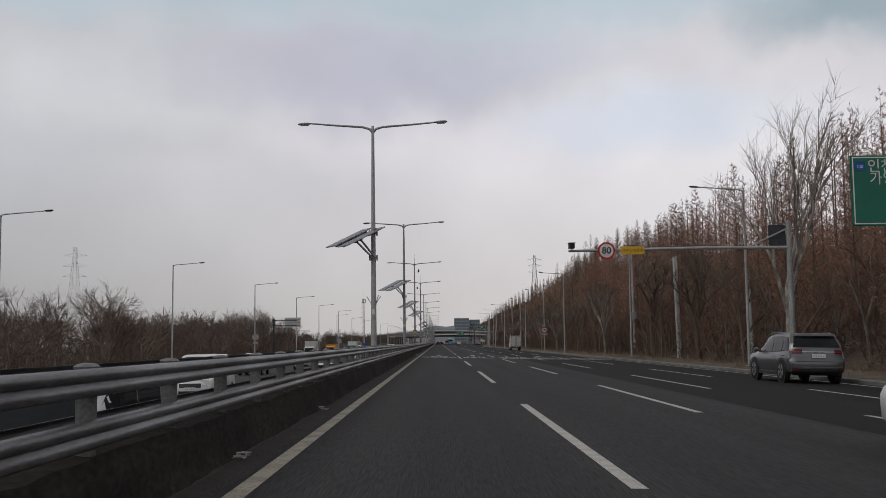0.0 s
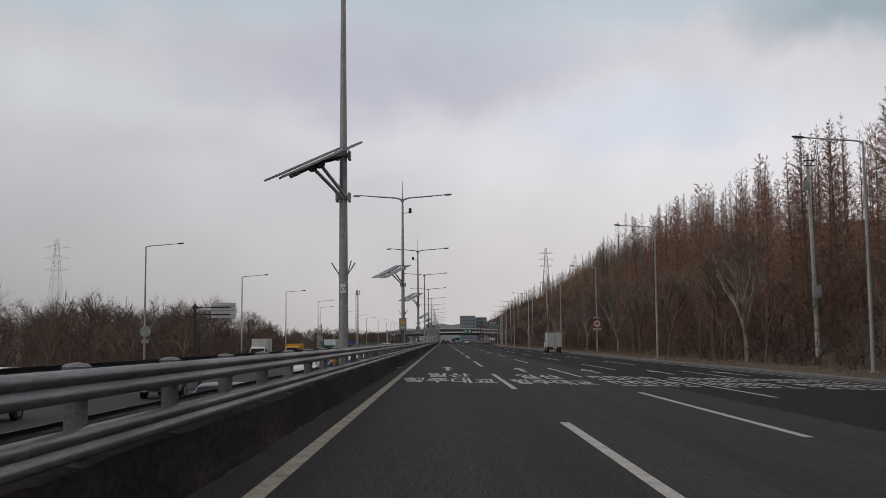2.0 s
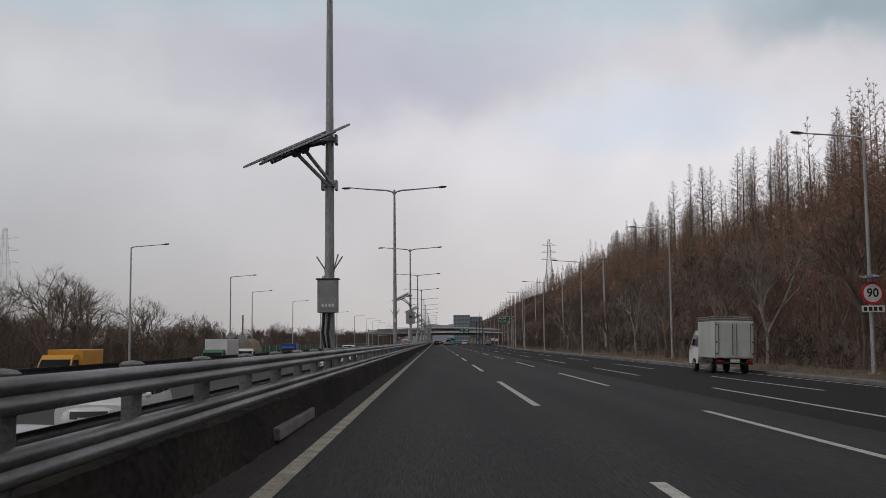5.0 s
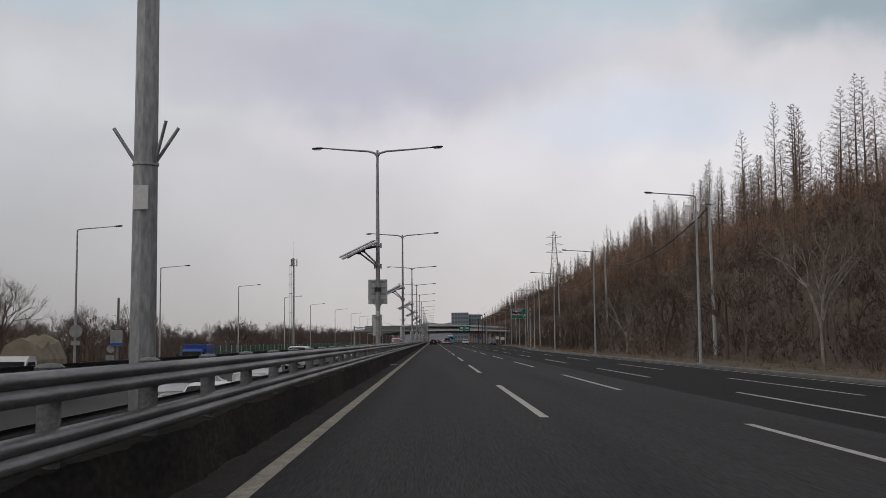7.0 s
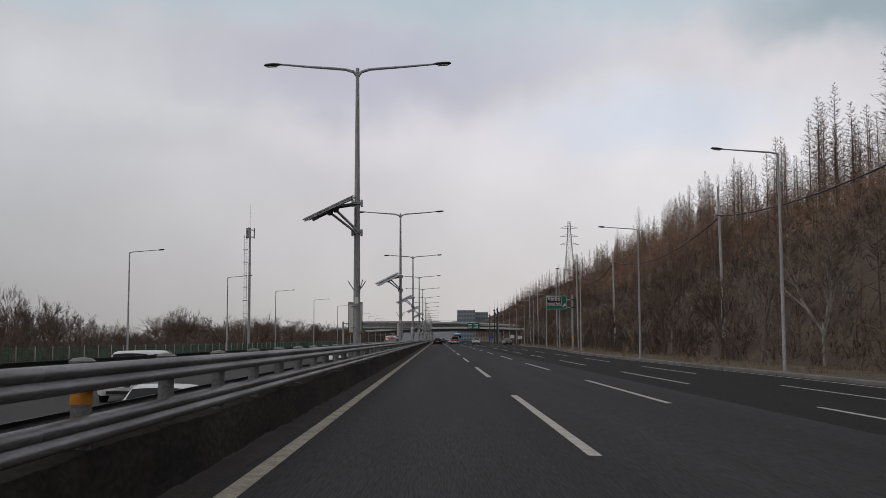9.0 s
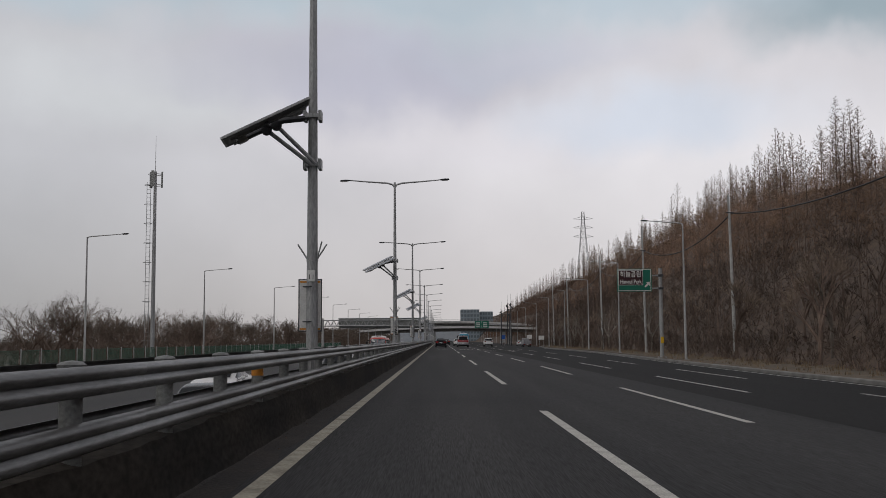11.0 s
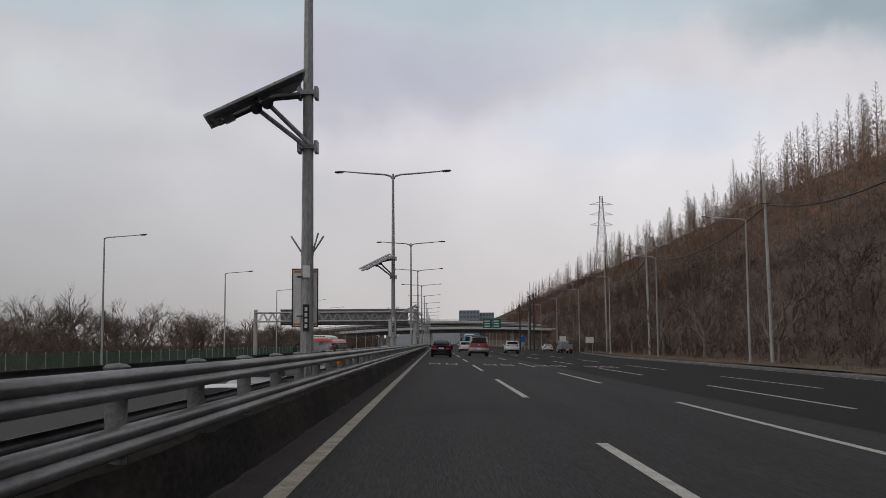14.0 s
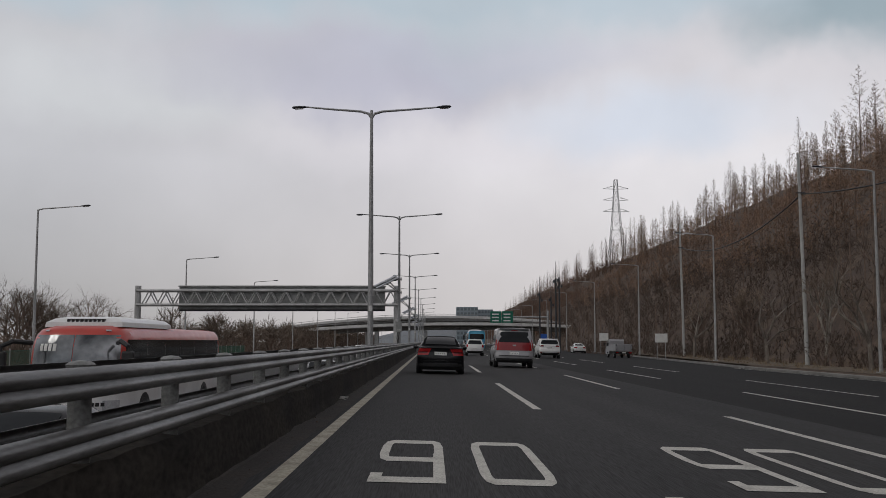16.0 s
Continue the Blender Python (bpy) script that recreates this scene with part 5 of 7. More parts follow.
# pole with a notice board and a round sign, seen from behind
n_post = thing("notice_post", "weathered pole with a pale notice board and round sign", "sign post", at=pose(-24.0, 250.0, LEFT_Z))
bm = bmesh.new()
tube(bm, [(0, 0, -0.2), (0.04, 0, 5.85)], [0.12, 0.09], 10)
part("pole", bm, M_CONC, n_post, smooth=True)
bm = bmesh.new()
box(bm, (-0.5, -0.16, 2.2), (0.42, -0.11, 3.4), 0.015)
bp = part("board", bm, M_GREYBOX, n_post, "pale grey board with a blue foot")
bm = bmesh.new()
box(bm, (-0.5, -0.168, 2.24), (0.42, -0.162, 2.42))
part("stripe", bm, M_BLUE, bp)
bm = bmesh.new()
tube(bm, [(-0.5, -0.02, 2.0), (-0.5, 0.02, 2.0)], 0.3, 20)
part("disc", bm, M_GREYBOX, n_post)
bm = bmesh.new()
box(bm, (-0.86, -0.02, 1.15), (-0.2, 0.02, 1.5), 0.01)
part("sub_plate", bm, M_GREYBOX, n_post)
bm = bmesh.new()
for z in (1.3, 2.0):
    box(bm, (-0.7, -0.01, z), (0.1, 0.05, z + 0.04))
part("bracket", bm, M_DARKSTEEL, n_post)
for px in (-23.2, -22.5):
    st = thing("stake", "thin pale stake in the dry verge", "post", "verge stakes", at=pose(px, 250.3, LEFT_Z))
    bm = bmesh.new()
    tube(bm, [(0, 0, -0.1), (0, 0, 2.35)], 0.05, 8)
    part("rod", bm, M_POLE_LT, st)

# green fence beside the opposite carriageway
bm = bmesh.new()
box(bm, (-0.03, -0.03, 0), (0.03, 0.03, 2.1), 0.004)
post_me = finish("post", bm, M_POLE_LT)
bm = bmesh.new()
for z in (0.1, 1.0, 1.95):
    box(bm, (-0.015, 0, z), (0.015, 3.0, z + 0.04))
for i in range(30):
    box(bm, (-0.006, 0.1 * i + 0.03, 0.1), (0.006, 0.1 * i + 0.052, 1.99))
mesh_me = finish("mesh_panel", bm, M_FENCE)
for i in range(80):
    f = thing("fence", "green steel mesh fence panel with pale posts", "fence", "mesh fence panels", at=pose(-29.0 + (4 * min(1, i / 30)), 290 + 3.0 * i, LEFT_Z - 0.1))
    part("post", post_me, None, f)
    part("mesh_panel", mesh_me, None, f)


# ---- power pylons ----
def pylon(x, y, z, h, label, r=0.14):
    p = thing("power_pylon", label, "pylon", "power pylons", at=pose(x, y, z))
    w = lambda t: (0.082 * (1 - t) ** 1.3 + 0.016) * h
    bm = bmesh.new()
    levels = [0, 0.12, 0.24, 0.36, 0.47, 0.57, 0.66, 0.74, 0.82, 0.9, 1.0]
    corners = lambda t: [Vector((sx * w(t), sy * w(t), t * h)) for sx, sy in ((-1, -1), (1, -1), (1, 1), (-1, 1))]
    for a, b in zip(levels, levels[1:]):
        ca, cb = corners(a), corners(b)
        for k in range(4):
            tube(bm, [ca[k], cb[k]], r, 4)
            tube(bm, [ca[k], cb[(k + 1) % 4]], r * 0.6, 3)
            tube(bm, [ca[(k + 1) % 4], cb[k]], r * 0.6, 3)
            tube(bm, [cb[k], cb[(k + 1) % 4]], r * 0.6, 3)
    part("lattice", bm, M_GALV, p)
    for t in (0.66, 0.78, 0.9):
        for s in (-1, 1):
            bm = bmesh.new()
            tip = Vector((s * 0.135 * h, 0, t * h + 0.005 * h))
            for c in corners(t):
                if c.x * s > 0:
                    tube(bm, [c, tip], r * 0.7, 3)
                    tube(bm, [c + Vector((0, 0, 0.035 * h)), tip], r * 0.6, 3)
            part("crossarm", bm, M_GALV, p)
    return p


pylon(79.8, 834.6, 30, 41.5, "grey lattice power pylon on top of the bank", 0.10)
pylon(-279, 784, 10, 67, "far grey lattice power pylon beyond the trees", 0.07)

# ---- far end: flyover, buildings, signs ----
def deck(y, x0, z0, x1, z1, depth, width, hump, label):
    f = thing("flyover", label, "bridge", at=pose(0, y, 0))
    bm = bmesh.new()
    n = 16
    rows = []
    for i in range(n + 1):
        t = i / n
        x, z = x0 + (x1 - x0) * t, z0 + (z1 - z0) * t + hump * math.sin(math.pi * t)
        rows.append([bm.verts.new((x, yy, zz)) for yy, zz in ((0, z), (0, z - depth * 0.35), (1.8, z - depth * 0.45), (2.2, z - depth), (width - 2.2, z - depth), (width - 1.8, z - depth * 0.45), (width, z - depth * 0.35), (width, z))])
    for a, b in zip(rows, rows[1:]):
        for j in range(8):
            k = (j + 1) % 8
            bm.faces.new((a[j], a[k], b[k], b[j]))
    bm.faces.new(rows[0])
    bm.faces.new(rows[-1])
    part("deck", bm, M_CONC, f)
    bm = bmesh.new()
    rows = []
    for i in range(n + 1):
        t = i / n
        x, z = x0 + (x1 - x0) * t, z0 + (z1 - z0) * t + hump * math.sin(math.pi * t)
        rows.append([bm.verts.new((x, yy, z + zz)) for yy, zz in ((-0.12, -0.4), (-0.12, 0.4), (0.2, 0.4), (0.2, -0.4))])
    for a, b in zip(rows, rows[1:]):
        for j in range(4):
            k = (j + 1) % 4
            bm.faces.new((a[j], a[k], b[k], b[j]))
    part("parapet", bm, M_DECKPALE, f)
    bm = bmesh.new()
    for i in range(n):
        t, u = i / n, (i + 1) / n
        za, zb = z0 + (z1 - z0) * t + hump * math.sin(math.pi * t), z0 + (z1 - z0) * u + hump * math.sin(math.pi * u)
        tube(bm, [(x0 + (x1 - x0) * t, 0.1, za + 0.9), (x0 + (x1 - x0) * u, 0.1, zb + 0.9)], 0.06, 5)
        tube(bm, [(x0 + (x1 - x0) * t, 0.1, za), (x0 + (x1 - x0) * t, 0.1, za + 0.95)], 0.05, 5)
    part("railing", bm, M_GALV, f)
    k = 0
    x = x0 + 8
    while x < x1:
        if not -2 < x < 20:
            t = (x - x0) / (x1 - x0)
            bm = bmesh.new()
            tube(bm, [(x, width / 2, -2.5), (x, width / 2, z0 + (z1 - z0) * t + hump * math.sin(math.pi * t) - depth * 0.8)], 0.8, 12)
            part("pier", bm, M_DECK, f, smooth=True)
        x += 24
    return f


deck(735, -75, 2.5, 60, 6.0, 2.6, 11, 5.0, "grey concrete flyover crossing the motorway")
deck(690, -75, 1.0, 60, 4.6, 1.7, 9, 3.3, "lower concrete flyover with a pale parapet")


def block(x, y, w, d, h, storeys, bays, label, mat):
    b = thing("office_building", label, "building", at=pose(x, y, -2))
    bm = bmesh.new()
    box(bm, (0, 0, 0), (w, d, h), 0.3)
    wall = part("wall", bm, mat, b)
    me = None
    for i in range(storeys):
        for j in range(bays):
            if me is None:
                bm = bmesh.new()
                box(bm, (0, -0.12, 0), (w / bays * 0.72, 0.1, h / storeys * 0.6))
                me = finish("window", bm, M_GLASSDARK)
            o = part("window", me, None, wall)
            o.location = (w / bays * (j + 0.14), 0, h / storeys * (i + 0.25))
    return b


M_GLASSDARK = material("dark_window_glass", (0.12, 0.15, 0.17), (0.15, 0.18, 0.2), 0.15, 0.0, scale=0.5, fine=10, bump=0, grain=0.05, gloss=0.5)
M_FACADE = material("bluegrey_facade", (0.24, 0.29, 0.32), (0.20, 0.245, 0.275), 0.5, scale=0.1, fine=3, bump=0, grain=0.06)
block(20, 1250, 18, 20, 32, 8, 6, "distant blue-grey office block", M_FACADE)
block(39, 1270, 13, 18, 30.5, 7, 5, "distant grey office block", M_FACADE)
bm = bmesh.new()
bmesh.ops.create_grid(bm, x_segments=60, y_segments=14, size=1)
for v in bm.verts:
    x, y = v.co.x, v.co.y
    v.co = Vector((x * 190 + 25, 2600 + y * 500, -4 + 44 * max(0, 1 - x * x) ** 1.5 * max(0, 1 - y * y) * (1 + 0.4 * noise.noise((x * 3, y * 2, 5)))))
tagged(part("hill", bm, M_FAR_HAZED, smooth=True), "far wooded hills on the horizon", "hill", kind="structure")

# overhead signs before the flyover
g = thing("overhead_sign", "pair of green direction signs on an overhead mast", "road sign", at=pose(12.2, 588, 0))
bm = bmesh.new()
tube(bm, [(9.5, 0, -0.6), (9.5, 0, 7.0)], 0.2, 12)
part("mast", bm, M_POLE, g, smooth=True)
bm = bmesh.new()
tube(bm, [(9.5, 0, 5.8), (-1.4, 0, 5.8)], [0.14, 0.1], 10)
part("arm", bm, M_POLE, g, smooth=True)
for x in (-1.45, 0.75):
    bm = bmesh.new()
    box(bm, (x, -0.25, 4.7), (x + 2.1, -0.18, 6.9), 0.03)
    f = part("plate", bm, M_GREEN, g)
    for i in range(3):
        bm = bmesh.new()
        box(bm, (x + 0.3, -0.262, 5.0 + 0.6 * i), (x + 1.6, -0.252, 5.25 + 0.6 * i))
        part("letter_bar", bm, M_WHITE, f)
# mast cluster on the verge
for x, y, h in ((18.0, 545, 11.2), (19.4, 552, 11.8), (17.4, 562, 10.0), (20.2, 570, 9.5)):
    t = thing("antenna_mast", "dark steel mast with equipment boxes at its top", "mast", "equipment masts", at=pose(x, y, -0.7))
    bm = bmesh.new()
    tube(bm, [(0, 0, 0), (0, 0, h)], [0.16, 0.12], 10)
    part("pole", bm, M_DARKSTEEL, t, smooth=True)
    bm = bmesh.new()
    tube(bm, [(0, 0, h), (0, 0, h + 2.5)], 0.03, 5)
    part("rod", bm, M_DARKSTEEL, t)
    for k in range(3):
        bm = bmesh.new()
        box(bm, (-0.4 + 0.3 * k, -0.2, h - 0.7 - 0.45 * k), (-0.12 + 0.3 * k, 0.15, h - 0.25 - 0.45 * k), 0.02)
        part("equipment_box", bm, M_DARKSTEEL, t)
for x, y, z, w, h, mat, lab in ((21.8, 492.9, 1.1, 1.2, 0.85, M_WHITE, "plain white notice board on two posts"), (17.8, 560, 1.3, 1.0, 1.1, M_BLUE, "blue square road sign on a post"), (22.5, 530, 1.3, 1.2, 1.0, M_WHITE, "plain white notice board on two posts")):
    s = thing("road_sign", lab, "road sign", at=pose(x, y, 0))
    bm = bmesh.new()
    box(bm, (-w / 2, -0.02, z), (w / 2, 0.02, z + h), 0.01)
    part("plate", bm, mat, s)
    for px in (-w / 3, w / 3):
        bm = bmesh.new()
        tube(bm, [(px, 0.05, -0.7), (px, 0.05, z + h)], 0.03, 6)
        part("post", bm, M_POLE, s)

# a loose length of kerb left against the median
k_block = thing("kerb_stone", "pale broken concrete kerb stone lying against the median", "kerb stone", at=pose(-2.03, 135.4, 0.12, 0, 0, 0.6))
bm = bmesh.new()
box(bm, (-0.08, 0, 0.0), (0.06, 3.6, 0.15), 0.02)
for v in bm.verts:
    v.co += Vector((0.015 * noise.noise(v.co * 3.0), 0.05 * noise.noise(v.co * 2.0 + Vector((4, 0, 0))), 0.02 * noise.noise(v.co * 4.0)))
part("stone", bm, M_CONC, k_block)

# scraps blown against the median
M_SCRAP = material("pale_plastic_scrap", (0.42, 0.41, 0.38), (0.28, 0.27, 0.25), 0.6, scale=8, fine=60, bump=0.1)
for x, y, size, seed in ((-2.06, 10.4, 0.34, 1), (-2.08, 17.5, 0.26, 2), (-2.06, 414.8, 0.36, 3), (-2.0, 218.6, 0.5, 4), (-2.04, 219.4, 0.4, 5), (-1.98, 92.0, 0.2, 6)):
    r = random.Random(seed)
    t = thing("litter", "crumpled strip of pale plastic lying in the gutter", "litter", "litter scraps", at=pose(x, y, road_z(x) + 0.03, 0, 0, r.uniform(0, 90)))
    for k in range(3):
        bm = bmesh.new()
        pts = [(r.uniform(-0.5, 0.5) * size, r.uniform(-0.9, 0.9) * size, 0.005 + 0.05 * r.random()) for _ in range(5)]
        rows = [[bm.verts.new((px, py, pz)), bm.verts.new((px + 0.025, py + 0.02, pz + 0.012))] for px, py, pz in pts]
        for a, b in zip(rows, rows[1:]):
            bm.faces.new((a[0], a[1], b[1], b[0]))
        part("strip", bm, M_SCRAP, t)
# amber reflectors on some rail posts
for y in (48.4, 69.47, 91.6, 229.0, 284.6, 364.1):
    t = thing("reflector", "faded amber reflector wrapped round a rail post", "reflector", "post reflectors", at=pose(-2.19, -20.165 + 0.985 + 1.97 * round((y + 19.18) / 1.97), 0.82))
    bm = bmesh.new()
    tube(bm, [(0, 0, 0), (0, 0, 0.085)], 0.0685, 14)
    part("band", bm, M_ORANGE, t, smooth=True)
# ---- writing on the road ----
def lie(x, y):
    """Lays writing on the sloping lane, read in the way of travel."""
    return pose(x, y, road_z(x) + 0.006, 0, math.degrees(CROSS), 0)


def road_text(text, x, y0, y1, w, label):
    me = letters(text, 1.0, 0.0, 0.022)
    co = np.empty(len(me.vertices) * 3)
    me.vertices.foreach_get("co", co)
    co = co.reshape(-1, 3)
    lo, hi = co.min(0), co.max(0)
    co[:, 0] = (co[:, 0] - (lo[0] + hi[0]) / 2) / (hi[0] - lo[0]) * w
    co[:, 1] = (co[:, 1] - lo[1]) / (hi[1] - lo[1]) * (y1 - y0)
    co[:, 2] = 0
    me.vertices.foreach_set("co", co.ravel())
    me.materials.append(M_PAINT)
    ob = tagged(new("road_lettering", me), label, "road marking", "road lettering", "structure")
    ob.matrix_basis = lie(x, y0)


def road_arrow(x, y, turn=0):
    bm = bmesh.new()
    pts = [(-0.085, 0), (0.085, 0), (0.085, 3.5), (0.28, 3.4), (0, 6.0), (-0.28, 3.4), (-0.085, 3.5)]
    bm.faces.new([bm.verts.new((px, py, 0)) for px, py in pts])
    ob = tagged(part("road_arrow", bm, M_PAINT), "worn white straight-ahead arrow painted on the asphalt", "road marking", "road arrows", "structure")
    ob.matrix_basis = lie(x, y)


for x in (0.05, 3.2):
    road_text("행주대교", x, 79.5, 83.0, 2.85 if x < 1 else 2.5, "worn white Korean place name painted on the asphalt")
    road_text("일산", x, 83.9, 88.0, 1.5, "worn white Korean place name painted on the asphalt")
for x in (0.05, 3.2, 6.2, 9.2, 12.2):
    road_arrow(x, 91.4)
for x in (6.2, 9.2, 12.2):
    bm = bmesh.new()
    for i in range(4):
        for j in range(2):
            a, b = x - 1.15 + 0.62 * i, 79.6 + 4.4 * j
            for q in ((a, b, a + 0.45, b + 0.5), (a, b + 1.3, a + 0.12, b + 3.4), (a + 0.3, b + 1.0, a + 0.42, b + 3.4), (a, b + 2.9, a + 0.45, b + 3.5)):
                bm.faces.new([bm.verts.new((px, py, road_z(px) + 0.006)) for px, py in ((q[0], q[1]), (q[2], q[1]), (q[2], q[3]), (q[0], q[3]))])
    tagged(part("road_lettering", bm, M_PAINT), "worn white road lettering on the asphalt, too far to read", "road marking", "road lettering", "structure")


def figure(kind, x, y):
    """A squared road numeral, 0.68 m wide and 3.7 m long."""
    bm = bmesh.new()

    def ring(y0, y1):
        out, inn = [], []
        for cx, cy, a0 in ((0.24, y1 - 0.7, 0), (-0.24, y1 - 0.7, 90), (-0.24, y0 + 0.7, 180), (0.24, y0 + 0.7, 270)):
            for a in (0, 45, 90):
                k = radians(a0 + a)
                out.append(bm.verts.new((cx + 0.10 * math.cos(k), cy + 0.7 * math.sin(k), 0)))
                inn.append(bm.verts.new((cx - 0.02 + (0.02 if cx < 0 else -0.02) * 0 + 0.02 * math.cos(k) - (0.0 if cx > 0 else -0.04), cy + 0.32 * math.sin(k), 0)))
        n = len(out)
        for i in range(n):
            j = (i + 1) % n
            bm.faces.new((out[i], out[j], inn[j], inn[i]))

    if kind == "0":
        ring(0, 3.7)
    else:
        ring(1.55, 3.7)
        for x0, y0, x1, y1 in ((0.23, 0.36, 0.34, 2.3), (-0.34, 0.0, 0.34, 0.36), (-0.34, 0.36, -0.23, 0.62)):
            bm.faces.new([bm.verts.new(v) for v in ((x0, y0, 0.001), (x1, y0, 0.001), (x1, y1, 0.001), (x0, y1, 0.001))])
    ob = tagged(part("road_lettering", bm, M_PAINT), "white speed limit figures painted on the asphalt", "road marking", "road lettering", "structure")
    ob.matrix_basis = lie(x, y)


for x in (0.05, 3.3, 6.3, 9.3):
    figure("9", x - 0.5, 403.5)
    figure("0", x + 0.5, 403.5)

# ---- vehicles ----
def paint(name, c, rough=0.3, metal=0.2):
    return material(name, c, tuple(k * 0.88 for k in c), rough, metal, scale=1.5, fine=40, bump=0.0, grain=0.06, coat=0.3, gloss=0.5)


P_BLACK = material("black_paint", (0.007, 0.007, 0.008), (0.01, 0.01, 0.011), 0.25, 0.0, scale=1.5, fine=40, bump=0.0, grain=0.06, gloss=0.35)
M_SOFTTOP = material("black_fabric_roof", (0.006, 0.006, 0.007), (0.009, 0.009, 0.01), 0.95, scale=3, fine=60, bump=0.3, gloss=0.05)
P_SILVER = paint("silver_paint", (0.40, 0.405, 0.41), 0.35, 0.35)
P_GREY = paint("grey_paint", (0.125, 0.127, 0.132), 0.3, 0.5)
P_DARKGREY = paint("dark_grey_paint", (0.035, 0.037, 0.04), 0.35, 0.4)
P_WHITE = paint("white_paint", (0.66, 0.66, 0.65), 0.35, 0.0)
P_RED = paint("red_paint", (0.24, 0.013, 0.018), 0.35, 0.0)
P_BUSRED = paint("bus_red_paint", (0.47, 0.045, 0.03), 0.4, 0.0)
P_BLUE = paint("blue_paint", (0.02, 0.06, 0.28), 0.35, 0.1)
P_BUSBLUE = paint("bus_blue_paint", (0.06, 0.30, 0.46), 0.4, 0.0)
P_YELLOW = paint("yellow_paint", (0.62, 0.30, 0.02), 0.45, 0.0)
P_GREEN = paint("green_paint", (0.03, 0.13, 0.07), 0.5, 0.0)
P_BOX = material("white_box_panel", (0.50, 0.51, 0.48), (0.40, 0.41, 0.385), 0.5, 0.0, scale=1.2, fine=20, bump=0.05, stretch=(1, 1, 0.4), grain=0.1)
M_TYRE = material("tyre_rubber", (0.012, 0.012, 0.012), (0.02, 0.02, 0.02), 0.85, scale=8, fine=60, bump=0.1)
M_RIM = material("alloy_rim", (0.35, 0.35, 0.36), (0.25, 0.25, 0.26), 0.35, 0.8, scale=6, fine=60, bump=0.0)
M_CARGLASS = material("dark_car_glass", (0.012, 0.014, 0.016), (0.02, 0.022, 0.024), 0.08, 0.0, scale=1, fine=10, bump=0.0, grain=0.05, gloss=0.13)
M_TAIL = material("red_tail_lens", (0.36, 0.012, 0.015), (0.26, 0.01, 0.012), 0.2, 0.0, scale=6, fine=80, bump=0.0, gloss=0.5)
M_TAILDARK = material("dark_red_lens", (0.085, 0.008, 0.01), (0.06, 0.006, 0.008), 0.2, 0.0, scale=6, fine=80, bump=0.0, gloss=0.5)
M_HEAD = material("clear_lamp_lens", (0.62, 0.64, 0.66), (0.45, 0.46, 0.48), 0.12, 0.3, scale=6, fine=80, bump=0.0, gloss=0.6)
M_CANVAS = material("canvas_tarpaulin", (0.26, 0.23, 0.17), (0.18, 0.155, 0.11), 0.9, scale=2, fine=40, bump=0.3)


def lerp_table(table, y):
    for a, b in zip(table, table[1:]):
        if y <= b[0]:
            t = (y - a[0]) / (b[0] - a[0]) if b[0] > a[0] else 0
            return [p + (q - p) * t for p, q in zip(a, b)]
    return list(table[-1])


def wheel(parent, x, y, r, w, side, plain=False):
    bm = bmesh.new()
    tube(bm, [(side * (k - 0.5) * w, 0, 0) for k in (0, 0.12, 0.88, 1)], [r * 0.9, r, r, r * 0.9], 20)
    ty = part("wheel", bm, M_TYRE, parent, "black rubber tyre", smooth=True)
    ty.location = (x, y, r)
    bm = bmesh.new()
    tube(bm, [(side * w * 0.42, 0, 0), (side * w * 0.52, 0, 0)], [r * 0.66, r * 0.62], 16)
    rim = part("rim", bm, M_RIM, ty)
    if plain:
        return
    bm = bmesh.new()
    for k in range(5):
        box(bm, (side * w * 0.515, -0.1 * r, 0.15 * r), (side * w * 0.535, 0.1 * r, 0.6 * r), 0, Matrix.Rotation(k * 1.2566, 4, "X"))
    part("rim_openings", bm, M_BLACK, rim)


def bars(parent, x, y, z, w, face):
    """A plate with its writing as plain bars."""
    bm = bmesh.new()
    box(bm, (x - w / 2, y - 0.012, z), (x + w / 2, y + 0.012, z + 0.13), 0.004)
    p = part("licence_plate", bm, M_WHITE, parent, "white plate with dark bars")
    bm = bmesh.new()
    for i in range(5):
        a = x - w * 0.4 + w * 0.17 * i
        box(bm, (a, y + face * 0.013, z + 0.04), (a + w * 0.07, y + face * 0.017, z + 0.09))
    part("bars", bm, M_GREYBOX, p)


def patch(name, mat, parent, surf, us, zs, eps=0.0, label="", nu=10, nz=5, thick=0.03):
    """A curved panel on a car's end: u across (-1 to 1), z up; us may narrow with height."""
    bm = bmesh.new()
    rows = []
    for j in range(nz + 1):
        k = j / nz
        z = zs[0] + (zs[1] - zs[0]) * k
        a, b = us[0] + (us[2] - us[0]) * k if len(us) > 2 else us[0], us[1] + (us[3] - us[1]) * k if len(us) > 2 else us[1]
        rows.append([bm.verts.new(surf(a + (b - a) * i / nu, z, eps)) for i in range(nu + 1)])
    for p, q in zip(rows, rows[1:]):
        for i in range(nu):
            bm.faces.new((p[i], p[i + 1], q[i + 1], q[i]))
    edge = rows[0] + [r[-1] for r in rows[1:]] + rows[-1][-2::-1] + [r[0] for r in rows[-2:0:-1]]
    back = [bm.verts.new((v.co.x, v.co.y * 1.0 + (thick if surf(0, zs[0], 1.0)[1] < surf(0, zs[0], 0)[1] else -thick), v.co.z)) for v in edge]
    for i in range(len(edge)):
        k = (i + 1) % len(edge)
        bm.faces.new((edge[i], back[i], back[k], edge[k]))
    return part(name, bm, mat, parent, label, smooth=False if nz < 1 else True)


